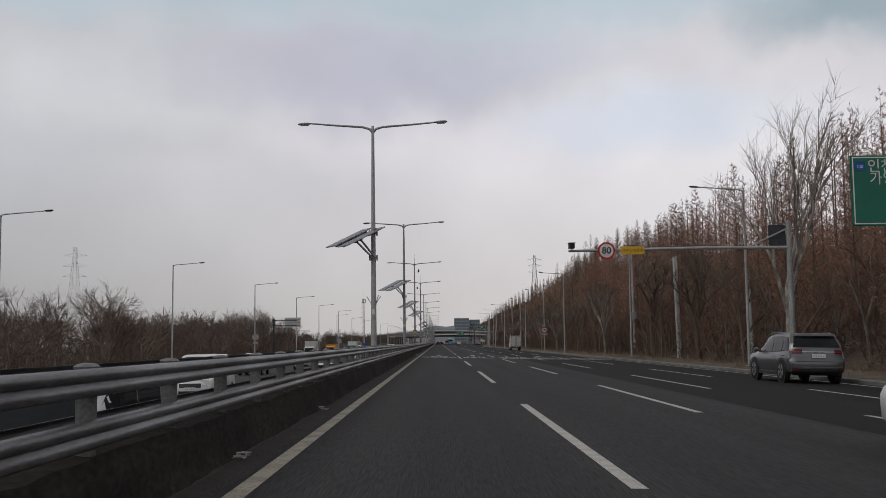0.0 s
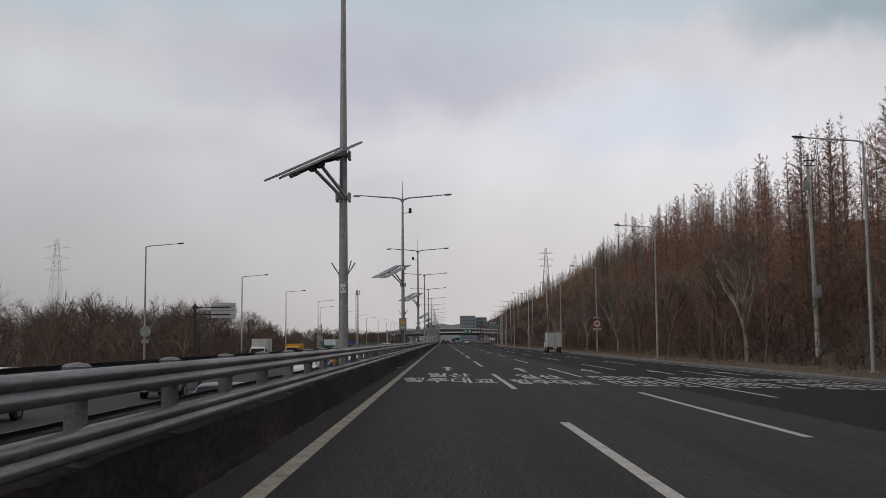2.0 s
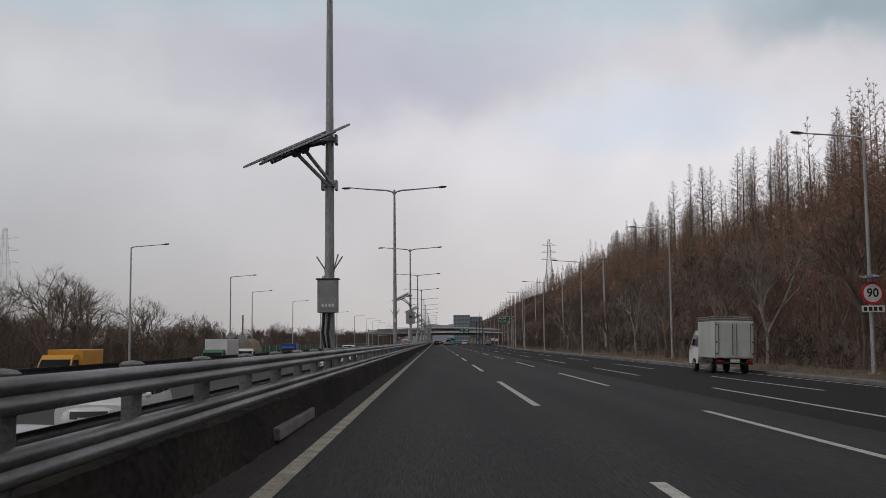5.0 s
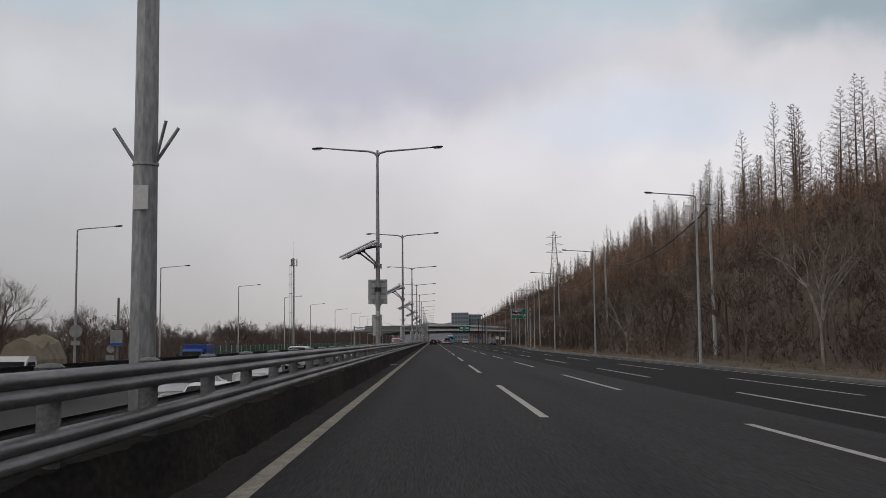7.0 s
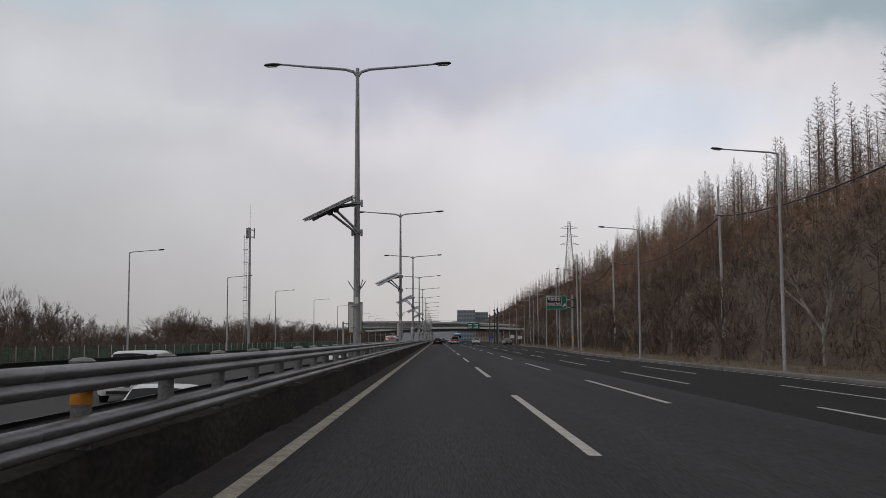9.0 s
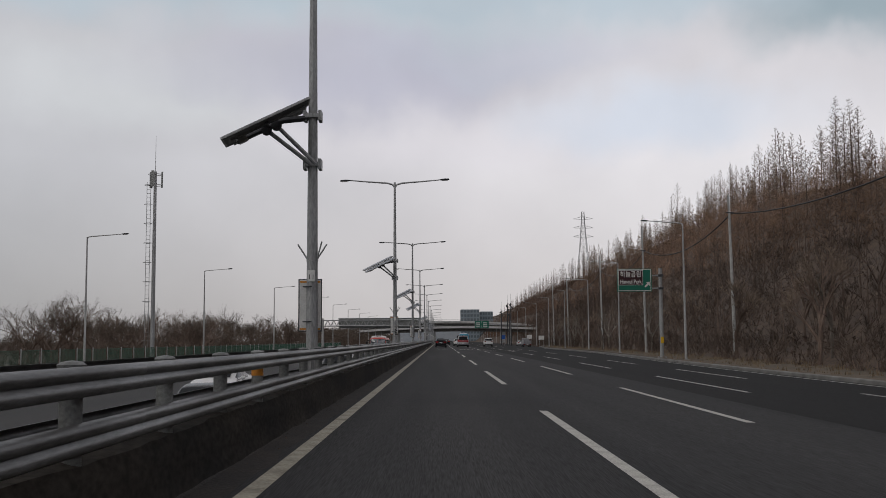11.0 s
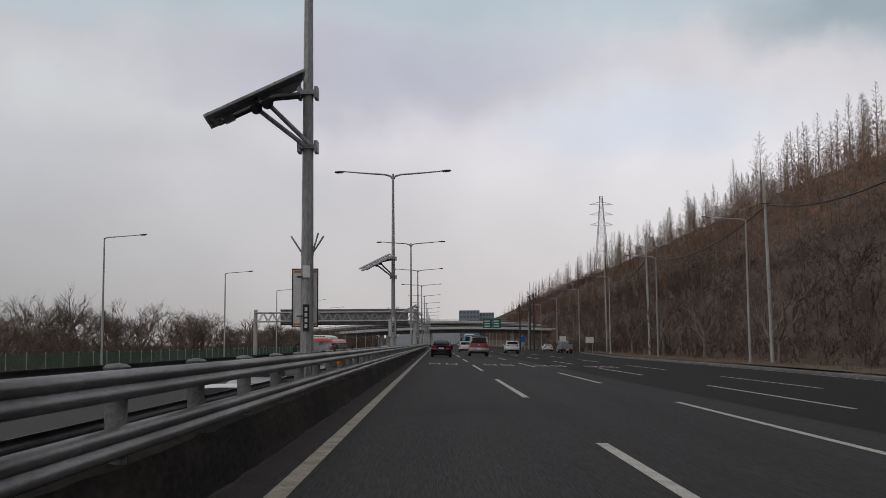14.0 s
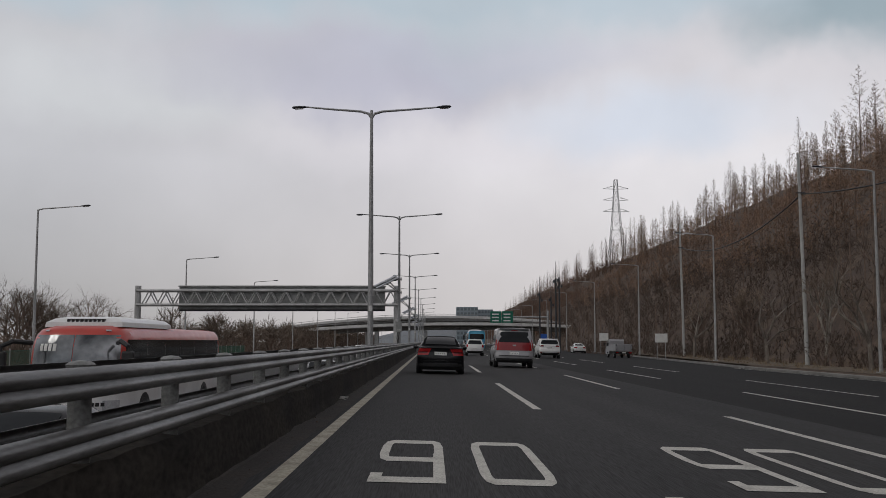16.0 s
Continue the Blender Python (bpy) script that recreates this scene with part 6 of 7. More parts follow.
def end_surface(h, prof, y_end, way, round_by=0.2, power=4):
    """The curved tail (way 1) or nose (way -1): prof rows are z, setback, width."""
    def surf(u, z, eps):
        _, set_back, w = lerp_table(prof, z)
        y = set_back + round_by * abs(u) ** power - eps
        return (h * w * u, y_end + way * y, z)
    return surf


REAR = {
    "coupe": [(0.18, 0.10, 0.86), (0.30, 0.0, 0.95), (0.62, -0.02, 0.985), (0.80, 0.02, 0.98), (0.98, 0.0, 0.93), (1.03, 0.04, 0.84)],
    "wide": [(0.2, 0.10, 0.86), (0.32, 0.0, 0.95), (0.62, -0.01, 0.985), (0.85, 0.04, 0.97), (1.0, 0.05, 0.90), (1.05, 0.10, 0.82)],
    "suv": [(0.3, 0.12, 0.86), (0.4, 0.0, 0.94), (0.72, -0.03, 0.985), (0.85, 0.05, 0.98), (1.08, 0.08, 0.955), (1.3, 0.16, 0.90), (1.6, 0.36, 0.81), (1.68, 0.40, 0.77)],
    "tall": [(0.26, 0.10, 0.86), (0.36, 0.0, 0.95), (0.7, 0.0, 0.985), (0.95, 0.05, 0.96), (1.2, 0.14, 0.87), (1.45, 0.30, 0.76), (1.5, 0.34, 0.7)],
    "van": [(0.28, 0.10, 0.88), (0.36, 0.0, 0.95), (0.62, -0.02, 0.985), (0.74, 0.05, 0.985), (1.2, 0.08, 0.97), (1.5, 0.14, 0.93), (1.86, 0.26, 0.87), (1.96, 0.34, 0.82)],
}


def car(kind, label, body_mat, at, L, W, table, glass, wheel_r=0.33, axles=(0.85, 3.6), top_mat=None, rails=False, tail="wide", lower=None, category="car", band=None, lift=1.0, plain=False):
    """A car, its tail at y=0 and its nose at y=L. table rows: y, sill, belt, top, narrowing of the roof, narrowing of the plan.
    glass: the y of rear glass foot and head, and of windscreen head and foot."""
    c = thing(kind, label, category, at=at)
    h = W / 2
    ny = 64
    ys = [0.2 + (L - 0.36) * i / ny for i in range(ny + 1)]
    sec = [lerp_table(table, y) for y in ys]
    for _ in range(3):
        sec = [sec[0]] + [[(p + 2 * q + r) / 4 for p, q, r in zip(a, b, d)] for a, b, d in zip(sec, sec[1:], sec[2:])] + [sec[-1]]

    def ring(y):
        _, zs, zb, zt, ro, pl = lerp_table(sec, y)
        w, wt = h * pl, h * ro
        d = zt - zb
        k = zb - zs
        return [(0, zs), (w * 0.80, zs), (w * 0.93, zs + 0.05), (w * 0.985, zs + 0.24 * k), (w * 1.0, zs + 0.6 * k), (w * 0.995, zs + 0.82 * k), (w * 0.945, zb),
                (w * 0.945 + (wt - w * 0.945) * 0.5, zb + d * 0.5), (wt, zt - 0.12 * d - 0.01), (wt * 0.93, zt - 0.05 * d - 0.008), (wt * 0.78, zt - 0.01), (wt * 0.4, zt), (0, zt + 0.008)]

    bm = bmesh.new()
    rows = []
    for y in ys:
        r = ring(y)
        rows.append([bm.verts.new((x, y, z)) for x, z in r] + [bm.verts.new((-x, y, z)) for x, z in r[-2:0:-1]])
    n = len(rows[0])
    for a, b in zip(rows, rows[1:]):
        for j in range(n):
            f = bm.faces.new((a[j], a[(j + 1) % n], b[(j + 1) % n], b[j]))
            if top_mat and (7 <= j <= 16):
                f.material_index = 1
    bm.faces.new(rows[0])
    bm.faces.new(rows[-1][::-1])
    part("body", bm, [body_mat, top_mat] if top_mat else body_mat, c, smooth=True)

    # side glass, in panes parted by pillars
    g0, g1, g2, g3 = glass
    for s in (-1, 1):
        cuts = [g0 + 0.35 * (g1 - g0) + 0.16, g1 + (g2 - g1) * 0.22, g1 + (g2 - g1) * 0.64, g3 - 0.28 * (g3 - g2)]
        for a, b in zip(cuts, cuts[1:]):
            bm = bmesh.new()
            cols = []
            for i in range(9):
                y = a + 0.025 + (b - a - 0.05) * i / 8
                r = ring(y)
                (xa, za), (xb, zb), (xc, zc) = r[6], r[7], r[8]
                if zc - za < 0.12:
                    cols.append(None)
                    continue
                cols.append([bm.verts.new((s * (x + 0.008), y, z)) for x, z in ((xa, za + 0.025), (xb, zb), (xc, zc - 0.025))])
            for p, q in zip(cols, cols[1:]):
                if p and q:
                    for k in range(2):
                        bm.faces.new((p[k], p[k + 1], q[k + 1], q[k]))
            part("side_window", bm, M_CARGLASS, c)
        if plain:
            continue
        bm = bmesh.new()
        tube(bm, [(s * (ring(y)[6][0] + 0.006), y, ring(y)[6][1] + 0.008) for y in [cuts[0] + (cuts[3] - cuts[0]) * i / 10 for i in range(11)]], 0.011, 5)
        part("window_trim", bm, M_RIM if tail in ("suv", "wide") else M_BLACK, c)
        bm = bmesh.new()
        box(bm, (s * (h * 0.9), axles[0] + wheel_r * 1.05, ring(L / 2)[0][1] - 0.03), (s * (h * 0.995), axles[1] - wheel_r * 1.05, ring(L / 2)[0][1] + 0.1), 0.02)
        part("sill", bm, M_BLACK if tail != "wide" else body_mat, c)
        for y in (cuts[1], cuts[2]):
            bm = bmesh.new()
            r = ring(y - 0.3)
            box(bm, (s * (r[5][0] - 0.005), y - 0.34, r[5][1] - 0.03), (s * (r[5][0] + 0.022), y - 0.16, r[5][1]), 0.008)
            part("door_handle", bm, body_mat, c)
            bm = bmesh.new()
            for q0, q1 in zip(range(2, 6), range(3, 7)):
                p, q = ring(y)[q0], ring(y)[q1]
                vs = [(s * (p[0] + 0.003), y - 0.006, p[1]), (s * (p[0] + 0.003), y + 0.006, p[1]), (s * (q[0] + 0.003), y + 0.006, q[1]), (s * (q[0] + 0.003), y - 0.006, q[1])]
                bm.faces.new([bm.verts.new(v) for v in vs])
            part("door_gap", bm, M_BLACK, c)
    upright = tail in ("suv", "tall", "van")
    for name, ya, yb in (("rear_window", g0, g1), ("windscreen", g3, g2)):
        if name == "rear_window" and upright:
            continue
        bm = bmesh.new()
        cols = []
        out = -1 if name == "rear_window" else 1
        for i in range(9):
            y = ya + (yb - ya) * (0.08 + 0.84 * i / 8)
            r = ring(y)
            wx = r[9][0]
            cols.append([bm.verts.new((k * wx * 0.97, y + out * 0.012, r[11][1] + 0.014 - 0.05 * (r[11][1] - r[6][1]) * abs(k) ** 3)) for k in (-1, -0.75, -0.4, 0, 0.4, 0.75, 1)])
        for p, q in zip(cols, cols[1:]):
            for k in range(6):
                bm.faces.new((p[k], p[k + 1], q[k + 1], q[k]))
        part(name, bm, M_CARGLASS, c, smooth=True)

    # the tail
    prof = [(z * lift, y, w) for z, y, w in REAR[tail]]
    S = end_surface(h, prof, 0.0, 1)
    lo, hi = prof[0][0], prof[-1][0]
    f = lift
    skin = patch("tailgate", body_mat, c, S, (-1, 1), (lo + 0.1, hi), 0.0, nu=20, nz=14, thick=0.05)
    patch("rear_valance", lower or M_BLACK, c, S, (-0.97, 0.97), (lo - 0.02, lo + 0.2), 0.012, nu=14, thick=0.1)
    if tail in ("coupe", "wide"):
        zl = (0.70, 0.95) if tail == "coupe" else (0.74, 0.97)
        for s in (-1, 1):
            patch("tail_lamp", M_TAIL, c, S, tuple(s * k for k in ((0.55, 1.0, 0.42, 0.97) if tail == "coupe" else (0.5, 1.0, 0.44, 0.97))), zl, 0.012)
            plain or patch("lamp_insert", M_TAILDARK, c, S, tuple(s * k for k in (0.6, 0.97, 0.55, 0.95)), (zl[0] + 0.08, zl[0] + 0.13), 0.018)
        patch("boot_edge", body_mat, c, S, (-0.9, 0.9), (hi - 0.06, hi), 0.05, thick=0.2)
        plate_z = 0.70 if tail == "coupe" else 0.72
    if tail in ("coupe", "wide") and not plain:
        patch("boot_gap", M_BLACK, c, S, (-0.62, 0.62), (0.655, 0.67), 0.006)
        patch("bumper_slot", M_BLACK, c, S, (-0.9, 0.9), (0.50, 0.515), 0.008)
        patch("lower_grille", M_BLACK, c, S, (-0.78, 0.78), (0.30, 0.40), 0.014)
        patch("grille_strip", M_DARKSTEEL, c, S, (-0.78, 0.78), (0.40, 0.412), 0.02)
    if tail in ("coupe", "wide"):
        pass
    elif tail == "van":
        patch("rear_window", M_CARGLASS, c, S, (-0.86, 0.86, -0.8, 0.8), (1.26, 1.78), 0.014)
        for s in (-1, 1):
            patch("tail_lamp", M_TAIL, c, S, tuple(s * k for k in (0.82, 1.0, 0.84, 1.0)), (0.86, 1.38), 0.016)
        if band:
            patch("tailgate_band", band, c, S, (-0.83, 0.83), (0.86, 1.27), 0.012, "red painted band")
            patch("badge", M_RIM, c, S, (-0.09, 0.09), (1.08, 1.15), 0.024)
        patch("stop_lamp", M_TAIL, c, S, (-0.2, 0.2), (1.82, 1.86), 0.03)
        patch("spoiler", P_DARKGREY, c, S, (-0.9, 0.9), (1.87, 1.95), 0.07, thick=0.25)
        patch("bumper_step", M_BLACK, c, S, (-0.8, 0.8), (0.58, 0.62), 0.03)
        plate_z = 0.66
    elif tail == "suv":
        patch("rear_window", M_CARGLASS, c, S, (-0.9, 0.9, -0.88, 0.88), (1.22 * f, 1.56 * f), 0.014)
        patch("spoiler", body_mat, c, S, (-0.93, 0.93), (1.60 * f, 1.67 * f), 0.12, thick=0.3)
        for s in (-1, 1):
            patch("tail_lamp", M_TAILDARK, c, S, tuple(s * k for k in (0.58, 1.0, 0.60, 1.0)), (1.0 * f, 1.15 * f), 0.014)
            patch("lamp_lens", M_TAIL, c, S, tuple(s * k for k in (0.62, 0.99, 0.64, 0.98)), (1.04 * f, 1.075 * f), 0.02)
            plain or patch("reflector", M_TAIL, c, S, tuple(s * k for k in (0.75, 0.95)), (0.50 * f, 0.53 * f), 0.02)
        patch("trim_bar", M_RIM, c, S, (-0.6, 0.6), (1.05 * f, 1.085 * f), 0.016, "bright trim bar")
        patch("trim_bar", M_RIM, c, S, (-0.88, 0.88), (0.545 * f, 0.57 * f), 0.022, "bright trim bar")
        plain or patch("tailgate_gap", M_BLACK, c, S, (-0.8, 0.8), (0.74 * f, 0.752 * f), 0.006)
        plate_z = 0.86 * f
    else:
        patch("rear_window", M_CARGLASS, c, S, (-0.86, 0.86, -0.84, 0.84), (1.05, 1.38), 0.014)
        for s in (-1, 1):
            patch("tail_lamp", M_TAIL, c, S, tuple(s * k for k in (0.8, 1.0, 0.84, 1.0)), (0.78, 1.05), 0.014)
        patch("spoiler", body_mat, c, S, (-0.9, 0.9), (1.43, 1.49), 0.08, thick=0.25)
        plate_z = 0.62
    bars(c, 0, S(0, plate_z + 0.06, 0.03)[1], plate_z, 0.46, -1)

    # the nose
    zf = lerp_table(table, L - 0.12)[2]
    z0 = lerp_table(table, L - 0.12)[1]
    nose = [(z0 - 0.06, 0.12, 0.84), (z0 + 0.06, 0.0, 0.93), (z0 + 0.3, -0.02, 0.96), (zf - 0.05, 0.06, 0.92), (zf + 0.02, 0.14, 0.82)]
    N = end_surface(h, nose, L, -1, 0.34, 3)
    patch("bumper", body_mat, c, N, (-1, 1), (z0, zf + 0.01), 0.0, nu=20, nz=10, thick=0.06)
    for s in (-1, 1):
        patch("headlamp", M_HEAD, c, N, tuple(s * k for k in (0.56, 0.99, 0.58, 0.99)), (zf - 0.2, zf - 0.06), 0.014)
        plain or patch("fog_lamp", M_BLACK, c, N, tuple(s * k for k in (0.62, 0.9)), (z0 + 0.08, z0 + 0.2), 0.012)
        my = g3 - 0.35
        r = ring(my)
        bm = bmesh.new()
        tube(bm, [(s * (r[6][0] - 0.05), my, r[6][1] + 0.02), (s * (r[6][0] + 0.09), my - 0.02, r[6][1] + 0.06), (s * (r[6][0] + 0.12), my - 0.02, r[6][1] + 0.08), (s * (r[6][0] + 0.24), my - 0.03, r[6][1] + 0.09)], [0.03, 0.04, 0.085, 0.055], 8)
        part("door_mirror", bm, body_mat, c, smooth=True)
    patch("grille", M_BLACK, c, N, (-0.5, 0.5, -0.54, 0.54), (zf - 0.26, zf - 0.08), 0.012)
    patch("lower_grille", M_BLACK, c, N, (-0.55, 0.55), (z0 + 0.04, z0 + 0.17), 0.012)
    bars(c, 0, N(0, z0 + 0.26, 0.03)[1], z0 + 0.2, 0.46, 1)
    if rails:
        for s in (-1, 1):
            bm = bmesh.new()
            rr = ring((g1 + g2) / 2)
            tube(bm, [(s * rr[9][0], g1 + 0.2, rr[9][1] + 0.005), (s * rr[9][0], g1 + 0.35, rr[9][1] + 0.045), (s * rr[9][0], g2 - 0.3, rr[9][1] + 0.045), (s * rr[9][0], g2 - 0.1, rr[9][1] - 0.01)], 0.018, 6)
            part("roof_rail", bm, M_GALV, c)
    for y in axles:
        for s in (-1, 1):
            bm = bmesh.new()
            tube(bm, [(s * (h * 0.9), y, wheel_r), (s * (h + 0.006), y, wheel_r)], wheel_r * 1.13, 24)
            part("wheel_arch", bm, M_BLACK, c)
            wheel(c, s * (h - 0.09), y, wheel_r, 0.23, s, plain)
    return c


SEDAN = [(0.2, 0.24, 0.96, 1.03, 0.80, 0.975), (0.7, 0.22, 0.96, 1.07, 0.76, 1.0), (1.1, 0.21, 0.95, 1.26, 0.72, 1.0), (1.55, 0.2, 0.94, 1.41, 0.71, 1.0), (2.3, 0.2, 0.92, 1.46, 0.72, 1.0), (2.75, 0.2, 0.92, 1.40, 0.68, 1.0), (3.5, 0.2, 0.9, 0.97, 0.72, 1.0), (4.35, 0.24, 0.76, 0.80, 0.64, 0.95), (4.6, 0.28, 0.68, 0.72, 0.6, 0.88)]
COUPE = [(0.2, 0.22, 0.93, 1.0, 0.80, 0.985), (0.55, 0.21, 0.94, 1.03, 0.76, 1.0), (0.95, 0.2, 0.94, 1.24, 0.70, 1.0), (1.4, 0.19, 0.93, 1.39, 0.66, 1.0), (2.1, 0.18, 0.91, 1.43, 0.66, 1.0), (2.5, 0.18, 0.91, 1.36, 0.63, 1.0), (3.3, 0.18, 0.88, 0.94, 0.7, 1.0), (4.3, 0.22, 0.76, 0.8, 0.64, 0.94), (4.6, 0.28, 0.64, 0.68, 0.6, 0.86)]
SUV = [(0.2, 0.3, 1.06, 1.16, 0.84, 0.975), (0.42, 0.28, 1.09, 1.50, 0.80, 0.995), (0.62, 0.27, 1.09, 1.66, 0.79, 1.0), (1.2, 0.26, 1.06, 1.70, 0.79, 1.0), (2.2, 0.26, 1.04, 1.70, 0.79, 1.0), (2.75, 0.26, 1.03, 1.62, 0.77, 1.0), (3.45, 0.26, 1.03, 1.11, 0.8, 1.0), (4.4, 0.3, 0.93, 0.98, 0.7, 0.95), (4.62, 0.34, 0.8, 0.84, 0.64, 0.88)]
VAN = [(0.2, 0.3, 1.08, 1.55, 0.88, 0.975), (0.4, 0.28, 1.1, 1.9, 0.86, 1.0), (0.8, 0.26, 1.1, 1.98, 0.86, 1.0), (3.2, 0.26, 1.08, 1.99, 0.86, 1.0), (3.6, 0.26, 1.06, 1.92, 0.8, 1.0), (4.4, 0.26, 1.03, 1.12, 0.78, 0.99), (4.95, 0.3, 0.9, 0.95, 0.68, 0.93), (5.1, 0.34, 0.78, 0.82, 0.6, 0.87)]
HATCH = [(0.2, 0.26, 0.95, 1.15, 0.78, 0.97), (0.45, 0.24, 0.96, 1.44, 0.7, 1.0), (1.0, 0.22, 0.95, 1.5, 0.7, 1.0), (1.8, 0.22, 0.94, 1.5, 0.7, 1.0), (2.1, 0.22, 0.94, 1.44, 0.7, 1.0), (2.85, 0.22, 0.93, 1.0, 0.74, 1.0), (3.4, 0.26, 0.8, 0.84, 0.66, 0.94), (3.6, 0.3, 0.68, 0.72, 0.6, 0.87)]
G_SEDAN, G_COUPE, G_SUV, G_VAN, G_HATCH = (0.75, 1.48, 2.72, 3.5), (0.6, 1.42, 2.45, 3.3), (0.13, 0.5, 2.7, 3.5), (0.06, 0.36, 3.55, 4.4), (0.1, 0.46, 2.06, 2.85)


def going(x, y):
    return pose(x, y, road_z(x), 0, math.degrees(CROSS), 0)


def coming(x, nose, L):
    """On the opposite carriageway, with its nose at y = nose."""
    return pose(x, nose + L, LEFT_Z, 0, 0, 180)


car("car", "black soft-top coupe with wide red tail lamps", P_BLACK, going(0.06, 432.6), 4.6, 1.74, COUPE, G_COUPE, axles=(0.85, 3.55), top_mat=M_SOFTTOP, tail="coupe")
P_STEEL = paint("steel_grey_paint", (0.29, 0.29, 0.30), 0.35, 0.3)
car("minivan", "silver minivan with a red tailgate panel", P_STEEL, going(3.8, 445.2), 5.1, 1.9, VAN, G_VAN, axles=(0.95, 4.1), tail="van", category="van", band=P_RED)
car("suv", "white compact suv driving in a middle lane", P_WHITE, going(9.9, 483), 4.6, 1.86, SUV, G_SUV, axles=(0.9, 3.7), tail="suv", rails=True)
car("suv", "dark grey suv driving in a middle lane", P_DARKGREY, going(6.9, 600), 4.62, 1.88, SUV, G_SUV, axles=(0.9, 3.7), tail="suv", rails=True)
big = [tuple([r[0] * 1.06, r[1] + 0.03] + list(r[2:])) for r in SUV]
car("suv", "large grey suv with roof rails in the outer lane", P_GREY, going(12.65, 34.0), 4.9, 1.9, big, tuple(k * 1.06 for k in G_SUV), wheel_r=0.40, axles=(0.98, 3.9), tail="suv", rails=True)
car("hatchback", "small white hatchback ahead of a minivan", P_WHITE, going(3.6, 487), 3.6, 1.62, HATCH, G_HATCH, wheel_r=0.29, axles=(0.6, 2.95), tail="tall")
car("car", "white saloon beside the middle lane dashes", P_WHITE, going(6.4, 8.5), 4.6, 1.82, SEDAN, G_SEDAN, tail="wide")
car("car", "white saloon far ahead beside the median", P_WHITE, going(0.2, 476), 4.6, 1.82, SEDAN, G_SEDAN, tail="wide")
car("car", "dark saloon far ahead among the traffic", P_BLACK, going(1.5, 520), 4.6, 1.8, SEDAN, G_SEDAN, tail="wide")
car("car", "white saloon on the slip road", P_WHITE, going(21.5, 545), 4.6, 1.82, SEDAN, G_SEDAN, tail="wide")


def box_truck(label, at, cab, box_mat, W=1.72, box_h=1.75, box_l=3.0, rack=False, canvas=False):
    """A small cab-over truck with its tail at y=0."""
    t = thing("box_truck", label, "truck", at=at)
    h = W / 2
    L = box_l + 1.75
    bm = bmesh.new()
    box(bm, (-0.38, 0.2, 0.45), (0.38, L - 0.4, 0.62), 0.02)
    part("chassis", bm, M_BLACK, t)
    bm = bmesh.new()
    if canvas:
        rows = []
        for i in range(9):
            y = box_l * i / 8
            k = 0.12 * math.sin(i * 1.9) + 0.1 * math.sin(i * 0.7)
            rows.append([bm.verts.new(p) for p in ((-h, y, 0.68), (-h, y, 0.68 + box_h * 0.55), (-h * 0.7, y, 0.68 + box_h * 0.85 + k), (0, y, 0.68 + box_h + k), (h * 0.7, y, 0.68 + box_h * 0.85 + k), (h, y, 0.68 + box_h * 0.55), (h, y, 0.68))])
        for a, b in zip(rows, rows[1:]):
            for j in range(6):
                bm.faces.new((a[j], a[j + 1], b[j + 1], b[j]))
        bm.faces.new(rows[0])
        bm.faces.new(rows[-1])
        body = part("cargo_cover", bm, M_CANVAS, t, "folded canvas tarpaulin")
    else:
        box(bm, (-h, 0, 0.68), (h, box_l, 0.68 + box_h), 0.025)
        body = part("cargo_box", bm, box_mat, t, smooth=False)
        for s in (-1, 1):
            bm = bmesh.new()
            box(bm, (s * 0.012, -0.02, 0.74), (s * (h - 0.06), -0.001, 0.62 + box_h), 0.008)
            d = part("rear_door", bm, box_mat, body)
            for x in (0.09, h - 0.14):
                bm = bmesh.new()
                tube(bm, [(s * x, -0.035, 0.8), (s * x, -0.035, 0.58 + box_h)], 0.013, 6)
                part("lock_rod", bm, M_DARKSTEEL, d)
            bm = bmesh.new()
            for z in (0.85, 1.35, 0.5 + box_h):
                box(bm, (s * (h - 0.09), -0.03, z), (s * (h - 0.01), -0.02, z + 0.06))
            part("hinge", bm, M_DARKSTEEL, d)
        bm = bmesh.new()
        for x in (-h - 0.006, h - 0.02):
            box(bm, (x, -0.008, 0.66), (x + 0.026, 0.03, 0.70 + box_h))
        part("corner_trim", bm, M_GALV, body)
    if rack:
        r = part("roof_rack", bmesh.new(), M_GALV, t)
        for z in (0.1, 0.2):
            bm = bmesh.new()
            zz = 0.68 + box_h + z
            pts = [(-h + 0.03, 0.03, zz), (h - 0.03, 0.03, zz), (h - 0.03, box_l - 0.05, zz), (-h + 0.03, box_l - 0.05, zz), (-h + 0.03, 0.03, zz)]
            for a, b in zip(pts, pts[1:]):
                tube(bm, [a, b], 0.016, 5)
            part("rack_rail", bm, M_GALV, r)
        bm = bmesh.new()
        for i in range(6):
            for x in (-h + 0.03, h - 0.03):
                y = 0.03 + (box_l - 0.08) * i / 5
                tube(bm, [(x, y, 0.68 + box_h - 0.01), (x, y, 0.88 + box_h)], 0.014, 5)
        for i in range(5):
            x = -h + 0.03 + (W - 0.06) * i / 4
            tube(bm, [(x, 0.03, 0.68 + box_h - 0.01), (x, 0.03, 0.88 + box_h)], 0.014, 5)
        part("rack_post", bm, M_GALV, r)
    # cab
    y0 = box_l + 0.1
    prof = [(y0, 0.55), (y0, 1.75), (y0 + 0.15, 1.93), (y0 + 0.75, 1.93), (y0 + 1.05, 1.75), (y0 + 1.45, 1.15), (y0 + 1.62, 1.02), (y0 + 1.66, 0.5), (y0 + 1.5, 0.38), (y0 + 0.1, 0.38)]
    bm = bmesh.new()
    rows = []
